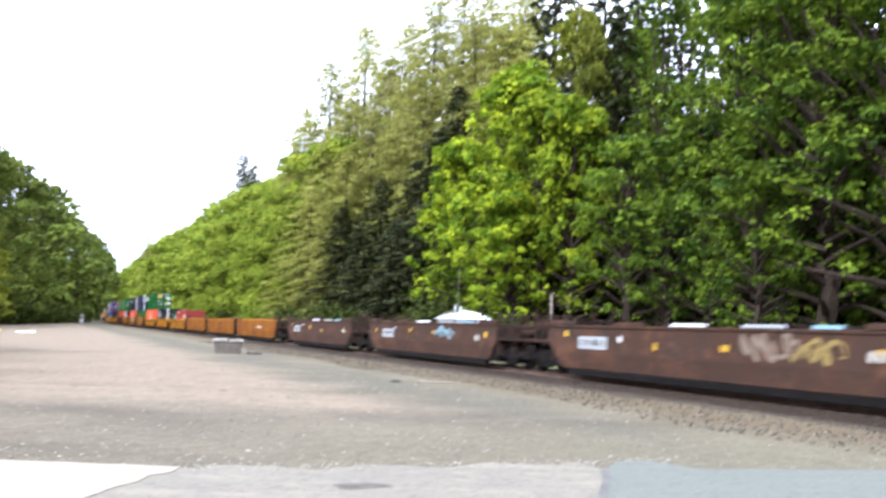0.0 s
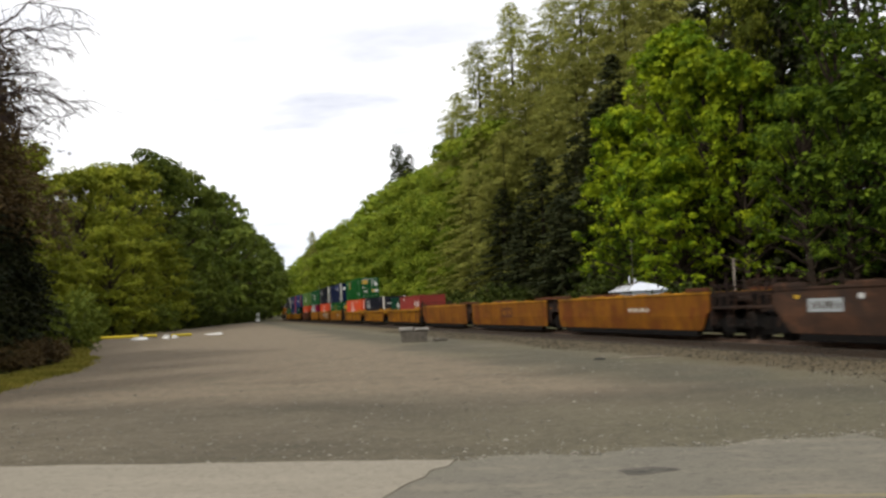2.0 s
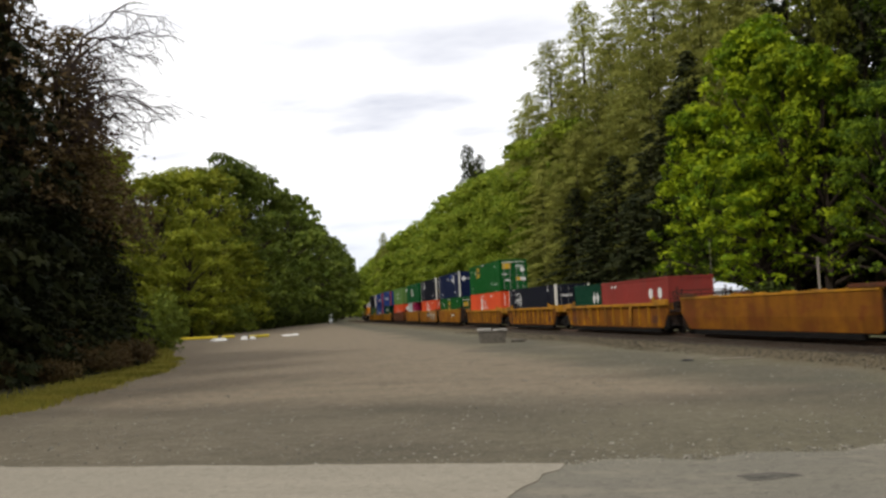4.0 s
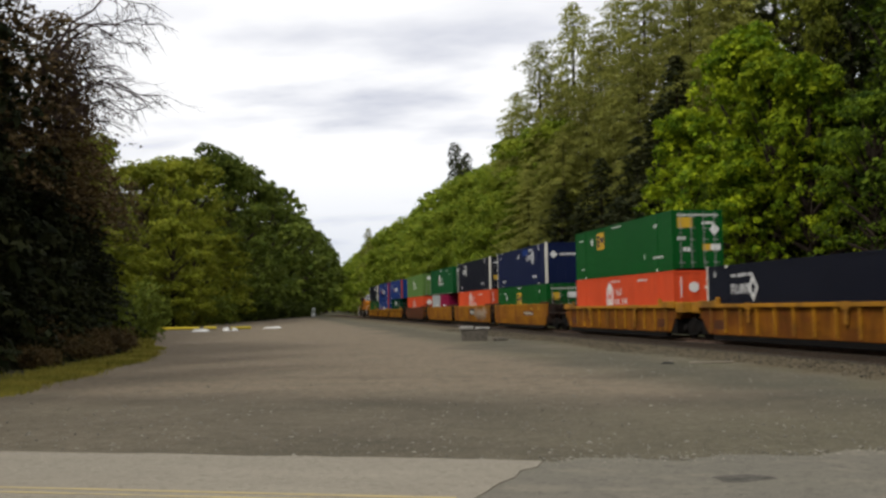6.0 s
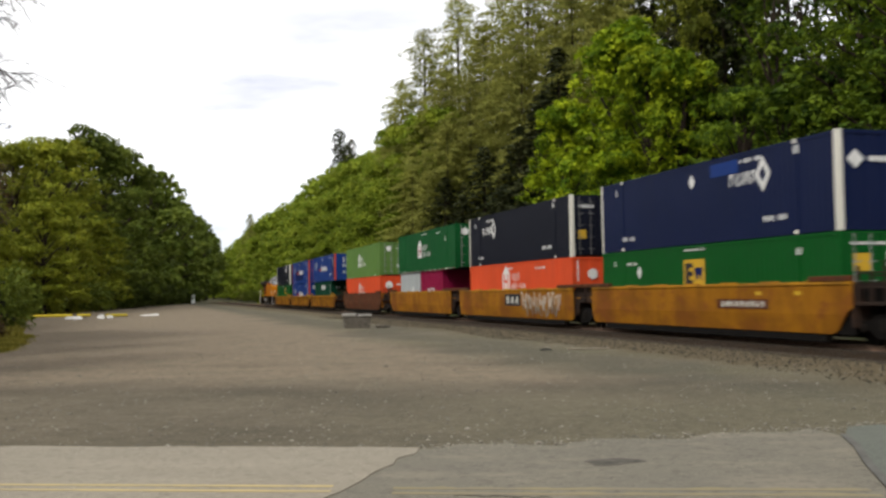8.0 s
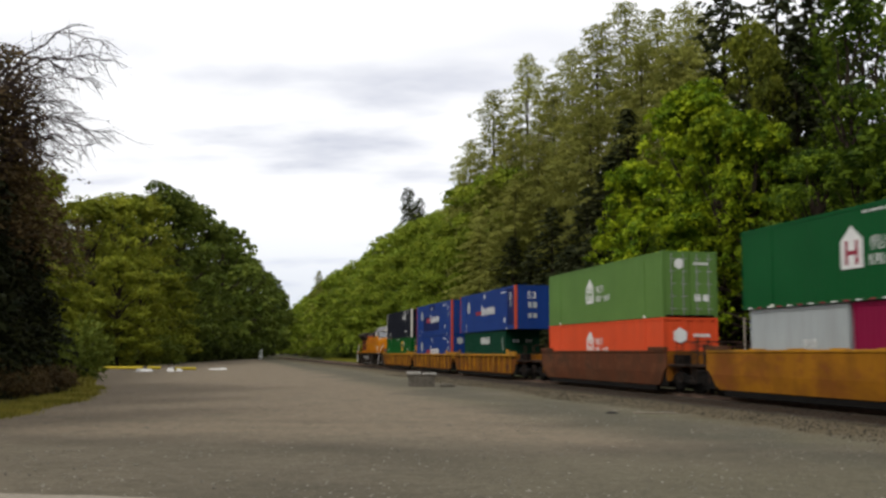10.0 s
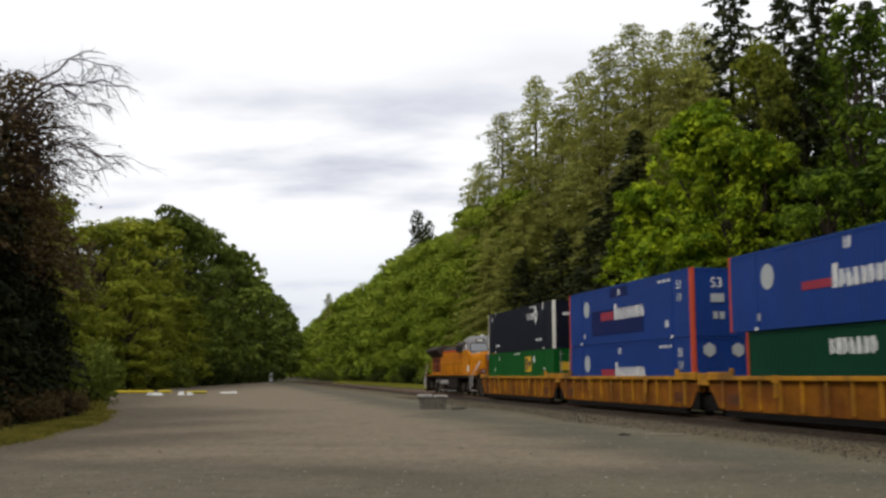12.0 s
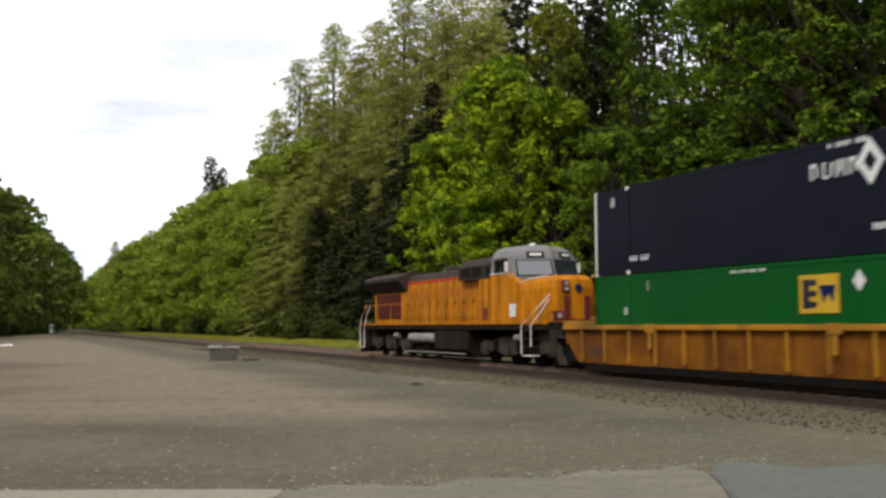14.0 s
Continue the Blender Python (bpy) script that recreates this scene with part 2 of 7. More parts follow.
M_LOT = packed_gravel("gravel_lot")
M_BALLAST = soil("ballast", [(0.010, 0.007, 0.004), (0.036, 0.022, 0.011), (0.027, 0.016, 0.007), (0.013, 0.008, 0.004)], 16, 0.5, 0.9)
M_SHOULDER = soil("track_shoulder", [(0.020, 0.016, 0.008), (0.068, 0.052, 0.026), (0.05, 0.037, 0.017), (0.028, 0.021, 0.010)], 13, 0.35, 0.9)
M_ROAD = soil("worn_asphalt", [(0.18, 0.16, 0.124), (0.245, 0.22, 0.172), (0.205, 0.18, 0.14), (0.25, 0.224, 0.175)], 60, 0.4, 0.25, (0.6, 1.1, 1), 0.006)
M_PATCH = soil("patched_asphalt", [(0.102, 0.094, 0.073), (0.165, 0.15, 0.118), (0.118, 0.108, 0.087), (0.195, 0.17, 0.13)], 50, 0.55, 0.3, (0.8, 1.0, 1), 0.006)
M_NEWROAD = soil("smooth_asphalt", [(0.076, 0.082, 0.069), (0.114, 0.121, 0.102), (0.093, 0.099, 0.084), (0.112, 0.116, 0.097)], 70, 0.6, 0.15, (0.8, 1.1, 1), 0.004)
M_SEAM = plain("tar_seam", (0.085, 0.083, 0.074), 0.8)
M_CRACK = plain("crack_shadow_grit", (0.06, 0.055, 0.045), 0.95)
M_YELLOW = painted("yellow_road_paint", (0.33, 0.265, 0.13), (0.2, 0.18, 0.14), 0.85, 0.8)
M_YELLOW_OLD = painted("worn_yellow_road_paint", (0.178, 0.153, 0.09), (0.15, 0.135, 0.11), 0.9, 0.8)
M_WHITE_ROAD = painted("white_road_paint", (0.52, 0.51, 0.48), (0.25, 0.23, 0.2), 0.5, 0.8)
M_RAIL = plain("rusty_rail", (0.19, 0.125, 0.09), 0.7, 0.0)
M_RAILTOP = plain("worn_rail_head", (0.36, 0.33, 0.31), 0.45, 0.4)
M_TIE = plain("creosoted_wood", (0.055, 0.042, 0.032), 0.9)
M_CONCRETE_PALE = plain("pale_concrete", (0.24, 0.225, 0.20), 0.9, 0, 0.3, 3)
M_CONCRETE = soil("weathered_concrete", [(0.08, 0.07, 0.055), (0.145, 0.13, 0.105), (0.085, 0.073, 0.058), (0.13, 0.115, 0.092)], 14, 0.9, 0.3)
M_BARK = plain("bark", (0.036, 0.027, 0.019), 0.95, 0, 0.4, 6)
M_TWIG = plain("dead_twig", (0.06, 0.043, 0.036), 0.95, 0, 0.3, 6)
M_MAPLE = leafy("maple_leaf", (0.045, 0.09, 0.005), (0.18, 0.275, 0.011), 0.27, (0.42, 0.48, 0.015))
M_MAPLE_DEEP = leafy("deep_green_leaf", (0.014, 0.032, 0.004), (0.065, 0.115, 0.010), 0.24, (0.22, 0.30, 0.018))
M_OLIVE = leafy("olive_leaf", (0.075, 0.095, 0.012), (0.16, 0.18, 0.02), 0.26, (0.23, 0.235, 0.022))
M_VERGE = leafy("verge_blade", (0.19, 0.20, 0.025), (0.36, 0.35, 0.05), 0.35, (0.38, 0.34, 0.055))
M_ALDER = leafy("alder_leaf", (0.105, 0.155, 0.014), (0.192, 0.253, 0.022), 0.34, (0.275, 0.308, 0.029))
M_FIR = leafy("fir_needle", (0.175, 0.19, 0.042), (0.26, 0.265, 0.056), 0.34, (0.33, 0.32, 0.066))
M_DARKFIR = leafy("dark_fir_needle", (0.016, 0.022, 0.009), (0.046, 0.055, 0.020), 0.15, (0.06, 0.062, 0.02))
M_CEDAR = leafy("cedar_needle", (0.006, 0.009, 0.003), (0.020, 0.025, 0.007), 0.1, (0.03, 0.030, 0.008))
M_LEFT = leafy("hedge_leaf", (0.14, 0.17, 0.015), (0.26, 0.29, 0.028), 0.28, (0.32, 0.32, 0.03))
# darker copy of the hedge leaf, for trees further along drawn as shaded
M_LEFT_SHADED = leafy("shaded_hedge_leaf", (0.05, 0.075, 0.011), (0.11, 0.145, 0.02), 0.26, (0.165, 0.195, 0.03))
M_BROWN = leafy("withered_leaf", (0.05, 0.034, 0.015), (0.13, 0.088, 0.04), 0.2, (0.13, 0.09, 0.03))
M_GRASS = leafy("grass_blade", (0.13, 0.125, 0.02), (0.29, 0.26, 0.045), 0.3, (0.30, 0.25, 0.05))
# bush leaf darkened, so growth under the canopy looks shaded
M_BUSH_SHADED = leafy("shaded_bush_leaf", (0.02, 0.03, 0.006), (0.06, 0.078, 0.012), 0.2)
M_BUSH = leafy("bush_leaf", (0.065, 0.09, 0.013), (0.15, 0.18, 0.026), 0.25)

P_GREEN = painted("green_container_paint", (0.0025, 0.062, 0.009), dirty=0.22, rough=0.38)
P_LIME = painted("pale_green_container_paint", (0.0825, 0.1575, 0.0375), dirty=0.3)
P_DEEPGREEN = painted("deep_green_container_paint", (0.0028, 0.032, 0.016), dirty=0.3)
P_HUB = painted("bright_green_container_paint", (0.003, 0.06, 0.014), dirty=0.25)
P_NAVY = painted("navy_container_paint", (0.0040, 0.0085, 0.036), (0.012, 0.016, 0.03), 0.2, 0.38)
P_BLACK = painted("blue_black_container_paint", (0.0052, 0.0062, 0.0125), (0.010, 0.010, 0.015), 0.25, 0.4)
P_BLUE = painted("blue_container_paint", (0.0075, 0.031, 0.15), (0.018, 0.03, 0.085), 0.35, 0.4)
P_DKBLUE = painted("dark_blue_panel_paint", (0.0036, 0.0096, 0.06), (0.02, 0.025, 0.06), 0.2)
P_ORANGE = painted("orange_red_container_paint", (0.53, 0.064, 0.019), (0.28, 0.045, 0.02), 0.3, 0.45)
P_RED = painted("faded_red_container_paint", (0.195, 0.02925, 0.02275), (0.12, 0.05, 0.04), 0.4)
P_MAGENTA = painted("magenta_container_paint", (0.176, 0.0064, 0.036), dirty=0.2)
P_GREY = painted("pale_grey_container_paint", (0.3, 0.3225, 0.3225), (0.2, 0.2, 0.19), 0.4)
P_WHITE = painted("white_marking_paint", (0.58, 0.58, 0.56), (0.36, 0.35, 0.33), 0.4)
P_ROD = painted("zinc_rod_paint", (0.24, 0.25, 0.235), (0.12, 0.11, 0.1), 0.4)
P_ROD_DULL = painted("dull_zinc_rod_paint", (0.11, 0.11, 0.112), (0.06, 0.056, 0.05), 0.4)
P_CREAM = painted("off_white_post_paint", (0.578, 0.561, 0.493), (0.3, 0.26, 0.2), 0.35)
P_LOGO_Y = painted("yellow_marking_paint", (0.465, 0.285, 0.0225), (0.3, 0.2, 0.05), 0.3)
P_LOGO_R = painted("red_marking_paint", (0.22, 0.028, 0.045), dirty=0.45)
P_POST_R = painted("red_post_paint", (0.4, 0.06, 0.028), dirty=0.3)
P_INK = plain("dark_marking_paint", (0.02, 0.02, 0.025), 0.6)
P_WELL = painted("yellow_well_car_paint", (0.26, 0.108, 0.006), (0.12, 0.042, 0.007), 0.5, 0.6, 0.45, (0.17, 0.05, 0.014))
P_WELL_OLD = painted("rusty_yellow_well_car_paint", (0.20, 0.078, 0.006), (0.085, 0.028, 0.006), 0.8, 0.65, 0.55, (0.13, 0.034, 0.010))
P_WELL_RIB = painted("orange_well_car_paint", (0.205, 0.08, 0.0055), (0.055, 0.023, 0.007), 0.85, 0.6, 0.5, (0.17, 0.055, 0.012))
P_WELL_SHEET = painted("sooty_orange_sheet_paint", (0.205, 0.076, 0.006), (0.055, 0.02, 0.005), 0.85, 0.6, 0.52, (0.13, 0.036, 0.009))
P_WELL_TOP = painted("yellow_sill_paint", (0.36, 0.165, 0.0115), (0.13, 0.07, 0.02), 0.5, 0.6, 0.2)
P_WELL_RED = painted("brown_red_well_car_paint", (0.085, 0.028, 0.012), (0.05, 0.028, 0.016), 0.5, 0.7, 0.4, (0.13, 0.05, 0.022))
P_WELL_RUST = painted("rusted_well_car_paint", (0.050, 0.027, 0.017), (0.034, 0.025, 0.02), 0.7, 0.8, 0.42, (0.11, 0.052, 0.028))
P_WELL_DARK = painted("sooty_brown_gear_paint", (0.030, 0.019, 0.014), (0.02, 0.016, 0.014), 0.6, 0.8, 0.3, (0.07, 0.035, 0.02))
P_STEEL = plain("grimy_black_steel", (0.006, 0.005, 0.0042), 0.8, 0.0, 0.4)
P_WHEEL = plain("worn_wheel_steel", (0.010, 0.008, 0.0065), 0.75, 0.0, 0.4)
P_GRAFF = painted("pale_spray_paint", (0.42, 0.37, 0.31), (0.26, 0.15, 0.07), 0.8)
P_GRAFF_OLD = painted("faded_spray_paint", (0.19, 0.15, 0.11), (0.07, 0.05, 0.035), 0.8)
P_GRAFF_Y = painted("faded_yellow_spray_paint", (0.21, 0.155, 0.05), (0.07, 0.05, 0.035), 0.8)
P_TEAL = painted("teal_spray_paint", (0.20, 0.32, 0.36), dirty=0.4)
L_YELLOW = painted("locomotive_yellow_paint", (0.47, 0.163, 0.004), (0.11, 0.04, 0.006), 0.85, 0.4)
L_GREY = painted("locomotive_grey_paint", (0.155, 0.152, 0.15), (0.1, 0.09, 0.08), 0.5, 0.5)
L_ROOF = painted("sooty_roof_paint", (0.04, 0.029, 0.025), (0.022, 0.018, 0.016), 0.7, 0.7)
L_RED = painted("locomotive_red_stripe", (0.40, 0.03, 0.02), dirty=0.3)
L_LETTER = painted("faded_red_lettering", (0.36, 0.10, 0.012), (0.2, 0.08, 0.02), 0.5, 0.5)
L_RAIL = painted("pale_handrail_paint", (0.62, 0.58, 0.55), dirty=0.3)
L_TANK = painted("dusty_tank_paint", (0.21, 0.196, 0.182), dirty=0.5)
L_UNDER = painted("dusty_underframe_paint", (0.012, 0.009, 0.007), (0.05, 0.034, 0.023), 0.6, 0.8)
L_TRUCK = painted("dusty_truck_paint", (0.035, 0.028, 0.022), (0.10, 0.078, 0.06), 0.6, 0.85)
L_GRILLE = painted("dark_red_grille", (0.14, 0.03, 0.02), dirty=0.5)
m_side, _, sb = nodes("shaded_side_glass", 0.2)
sb.inputs["Base Color"].default_value = (0.006, 0.007, 0.008, 1)
sb.inputs["Specular IOR Level"].default_value = 0.15
m_glass, _, gb = nodes("cab_glass", 0.08)
gb.inputs["Base Color"].default_value = (0.02, 0.025, 0.03, 1)
gb.inputs["IOR"].default_value = 2.4
M_WHITEWALL = painted("white_shed_paint", (0.60, 0.63, 0.69), (0.42, 0.43, 0.46), 0.35, 0.5)
M_MARKER = painted("white_cabinet_paint", (0.86, 0.87, 0.90), (0.6, 0.6, 0.6), 0.15, 0.5)
M_WOOD = plain("grey_post_wood", (0.22, 0.19, 0.15), 0.9)
M_PIPE_Y = painted("yellow_plastic_pipe", (0.46, 0.36, 0.03), dirty=0.35)
M_BAG = painted("white_sheet_plastic", (0.6, 0.6, 0.58), (0.25, 0.23, 0.2), 0.5)
M_ROCK_DARK = plain("dark_rubble", (0.04, 0.038, 0.036), 0.9)


# ---- mesh helpers ----
class Shape:
    """A list of corners and faces, turned into one mesh."""

    def __init__(self):
        self.v, self.f = [], []

    def add(self, verts, faces):
        n = len(self.v)
        self.v += [tuple(p) for p in verts]
        self.f += [tuple(i + n for i in q) for q in faces]
        return self

    def box(self, x0, x1, y0, y1, z0, z1, c=0.0):
        """A box; c bevels its twelve edges."""
        if c <= 0 or min(x1 - x0, y1 - y0, z1 - z0) <= 2.2 * c:
            p = [(x, y, z) for z in (z0, z1) for y in (y0, y1) for x in (x0, x1)]
            return self.add(p, [(0, 2, 3, 1), (4, 5, 7, 6), (0, 1, 5, 4), (2, 6, 7, 3), (0, 4, 6, 2), (1, 3, 7, 5)])
        bm = bmesh.new()
        bmesh.ops.create_cube(bm, size=1)
        for w in bm.verts:
            w.co = ((x0 + x1) / 2 + w.co.x * (x1 - x0), (y0 + y1) / 2 + w.co.y * (y1 - y0), (z0 + z1) / 2 + w.co.z * (z1 - z0))
        bmesh.ops.bevel(bm, geom=bm.edges[:], offset=c, segments=1, affect="EDGES")
        bm.verts.index_update()
        self.add([w.co for w in bm.verts], [[w.index for w in q.verts] for q in bm.faces])
        bm.free()
        return self

    def prism(self, outline, y0, y1, axis="y"):
        """A closed outline, pushed through from y0 to y1. axis y: outline in x, z; x: in y, z; z: in x, y."""
        n = len(outline)
        put = {"y": lambda a, b, d: (a, d, b), "x": lambda a, b, d: (d, a, b), "z": lambda a, b, d: (a, b, d)}[axis]
        p = [put(a, b, y0) for a, b in outline] + [put(a, b, y1) for a, b in outline]
        return self.add(p, [tuple(range(n)), tuple(range(2 * n - 1, n - 1, -1))] + [(i, i + n, (i + 1) % n + n, (i + 1) % n) for i in range(n)])

    def tube(self, path, radii, sides=6, cap=True):
        """A tapered tube along a path."""
        path = [Vector(p) for p in path]
        if isinstance(radii, (int, float)):
            radii = [radii] * len(path)
        base, ring = len(self.v), []
        for i, p in enumerate(path):
            d = (path[min(i + 1, len(path) - 1)] - path[max(i - 1, 0)]).normalized()
            a = d.orthogonal().normalized() if abs(d.z) < 0.95 else Vector((1, 0, 0)).cross(d).normalized()
            b = d.cross(a)
            for k in range(sides):
                t = 2 * math.pi * k / sides
                self.v.append(tuple(p + (a * math.cos(t) + b * math.sin(t)) * radii[i]))
        for i in range(len(path) - 1):
            for k in range(sides):
                q = (k + 1) % sides
                self.f.append((base + i * sides + k, base + i * sides + q, base + (i + 1) * sides + q, base + (i + 1) * sides + k))
        if cap:
            self.f.append(tuple(base + k for k in range(sides))[::-1])
            self.f.append(tuple(base + (len(path) - 1) * sides + k for k in range(sides)))
        return self

    def mesh(self, name, material):
        me = bpy.data.meshes.new(name)
        me.from_pydata(self.v, [], self.f)
        me.materials.append(material)
        bm = bmesh.new()
        bm.from_mesh(me)
        bmesh.ops.recalc_face_normals(bm, faces=bm.faces)
        bm.to_mesh(me)
        bm.free()
        return me


def part(name, shape, material, parent, label="", at=None):
    """One mesh object under a thing or a part."""
    me = shape if isinstance(shape, bpy.types.Mesh) else shape.mesh(name, material)
    ob = new(name, me)
    ob.parent = parent
    if at is not None:
        ob.matrix_basis = at
    return tagged(ob, label=label)


def thing(name, label, category, group="", at=None, kind=""):
    ob = new(name)
    ob.empty_display_size = 0.2
    if at is not None:
        ob.matrix_basis = at
    return tagged(ob, label, category, group, kind)


def solid(name, shape, material, label, category, kind="", at=None, group=""):
    ob = new(name, shape if isinstance(shape, bpy.types.Mesh) else shape.mesh(name, material))
    if at is not None:
        ob.matrix_basis = at
    return tagged(ob, label, category, group, kind)


def quads(name, corners, material):
    """Many loose four-cornered leaves in one mesh; corners: n x 4 x 3."""
    n = len(corners)
    me = bpy.data.meshes.new(name)
    me.vertices.add(4 * n)
    me.vertices.foreach_set("co", np.ascontiguousarray(corners, dtype=np.float32).ravel())
    me.loops.add(4 * n)
    me.loops.foreach_set("vertex_index", np.arange(4 * n, dtype=np.int32))
    me.polygons.add(n)
    me.polygons.foreach_set("loop_start", np.arange(0, 4 * n, 4, dtype=np.int32))
    me.polygons.foreach_set("loop_total", np.full(n, 4, dtype=np.int32))
    me.materials.append(material)
    me.update(calc_edges=True)
    return me


# ---- the line of the track ----
TH = 0.271                 # the track's turn to the left of +y
TC = 19.97                 # its middle line's distance from the camera's place
RAIL_Z = -0.15             # top of rail
UX, UY, NX, NY = -math.sin(TH), math.cos(TH), math.cos(TH), math.sin(TH)


def tr(s, off):
    """The place s metres along the track and off metres across it from the camera's place."""
    return UX * s + NX * off, UY * s + NY * off


def on_track(s, z=RAIL_Z, off=TC):
    x, y = tr(s, off)
    return pose(x, y, z, 0, 0, 90 + math.degrees(TH))


def ride(t):
    """How far the train has still to come at t seconds."""
    return -22.629 * (t - 9) + 0.04563 * (t - 9) ** 2


def smooth(a, b, x):
    t = np.clip((np.asarray(x, float) - a) / (b - a), 0, 1)
    return t * t * (3 - 2 * t)


EDGE_Y = [-400, 5, 12, 18.3, 25.7, 32, 45, 60, 70, 90, 120, 200, 260, 600]
EDGE_X = [-60, -14, -11.5, -10.9, -12.5, -13.8, -18.5, -25, -28.5, -36, -41, -53, -62, -150]


def lot_left(y):
    return np.interp(y, EDGE_Y, EDGE_X)


def ground_z(x, y):
    x, y = np.asarray(x, float), np.asarray(y, float)
    d = NX * x + NY * y
    z = -0.38 * smooth(13.0, 16.8, d) + 0.30 * smooth(23.2, 27, d) + 1.2 * smooth(28, 50, d) + 5 * smooth(45, 140, d)
    left = lot_left(y) - x
    return z + 0.7 * smooth(0.8, 9, left) + 5 * smooth(12, 120, left)


# ---- ground, lot, road ----
def sheet(name, xs, ys, zfun, material, keep=None):
    gx, gy = np.meshgrid(xs, ys)
    v = np.stack([gx, gy, zfun(gx, gy)], -1).reshape(-1, 3)
    n, f = len(xs), []
    for j in range(len(ys) - 1):
        for i in range(n - 1):
            if keep is None or keep((xs[i] + xs[i + 1]) / 2, (ys[j] + ys[j + 1]) / 2):
                f.append((j * n + i, j * n + i + 1, (j + 1) * n + i + 1, (j + 1) * n + i))
    me = bpy.data.meshes.new(name)
    me.from_pydata(v.tolist(), [], f)
    me.materials.append(material)
    me.polygons.foreach_set("use_smooth", [True] * len(me.polygons))
    return me


def spread(lo, hi, step, far):
    a = list(np.arange(lo, hi + step, step))
    g = step
    while a[-1] < far:
        g *= 1.35
        a.append(a[-1] + g)
    g = step
    while a[0] > -far:
        g *= 1.35
        a.insert(0, a[0] - g)
    return np.array(a)


def build_ground():
    xs, ys = spread(-70, 60, 1.3, 3200), spread(-10, 260, 1.6, 3200)
    wob = lambda x, y: ground_z(x, y) - 0.03 - 0.14 * smooth(-0.4, 1.2, x - lot_left(y)) * (1 - smooth(11.5, 13, NX * x + NY * y)) * (1 - smooth(225, 235, y))
    tagged(new("ground", sheet("ground", xs, ys, wob, M_GROUND)), "forest floor of brown earth and low green growth", "ground", kind="structure")

    # the lot: rows across from the grass edge to the track's shoulder
    rows = np.concatenate([np.arange(-8, 40, 0.4), np.arange(40, 110, 2.0), np.arange(110, 236, 6.0)])
    k = 64
    v, f = [], []
    for y in rows:
        x0 = lot_left(y) - 0.2 + 0.05 * math.sin(y * 1.1)
        x1 = (13.6 + 0.35 * math.sin(y * 0.5) + 0.2 * math.sin(y * 1.9) - NY * y) / NX
        x1 = max(x1, x0 + 0.5)
        for i in range(k):
            t = i / (k - 1)
            x = x0 + (x1 - x0) * t
            und = 0.006 * math.sin(x * 0.9 + y * 0.35) * math.sin(y * 0.5 - x * 0.2) + 0.004 * math.sin(x * 2.3 - y * 1.1)
            v.append((x, y, float(ground_z(x, y)) + 0.012 + und * (0 if y < 12 else 1)))
    for j in range(len(rows) - 1):
        for i in range(k - 1):
            f.append((j * k + i, j * k + i + 1, (j + 1) * k + i + 1, (j + 1) * k + i))
    me = bpy.data.meshes.new("gravel_lot")
    me.from_pydata(v, [], f)
    me.materials.append(M_LOT)
    me.polygons.foreach_set("use_smooth", [True] * len(me.polygons))
    tagged(new("gravel_lot", me), "wide lot of packed grey-brown gravel beside the railway", "ground", kind="structure")


def road_far(x):
    """The worn edge of the road towards the lot."""
    return 9.86 - 0.125 * x if x < 0 else 9.95 + 0.09 * x + 0.03 * x * x * (x < 5)


def road_mid(x):
    return 7.74 - 0.115 * x if x < 0.6 else 7.67 - 0.10 * (x - 0.6) if x < 3.1 else 7.36 + 0.0 * x


def ribbon(x0, x1, lo, hi, z, step=0.25, jag=0.0, seed=1, thick=0.03):
    rng = random.Random(seed)
    n = max(2, int((x1 - x0) / step))
    v, f = [], []
    for i in range(n + 1):
        x = x0 + (x1 - x0) * i / n
        a, b = lo(x), hi(x) + (rng.uniform(-jag, jag) if jag else 0)
        v += [(x, a, z), (x, b, z), (x, b, z - thick), (x, a, z - thick)]
    for i in range(n):
        o = 4 * i
        for k in range(4):
            f.append((o + k, o + 4 + k, o + 4 + (k + 1) % 4, o + (k + 1) % 4))
    f += [(0, 1, 2, 3), (4 * n + 3, 4 * n + 2, 4 * n + 1, 4 * n)]
    s = Shape()
    s.v, s.f = v, f
    return s


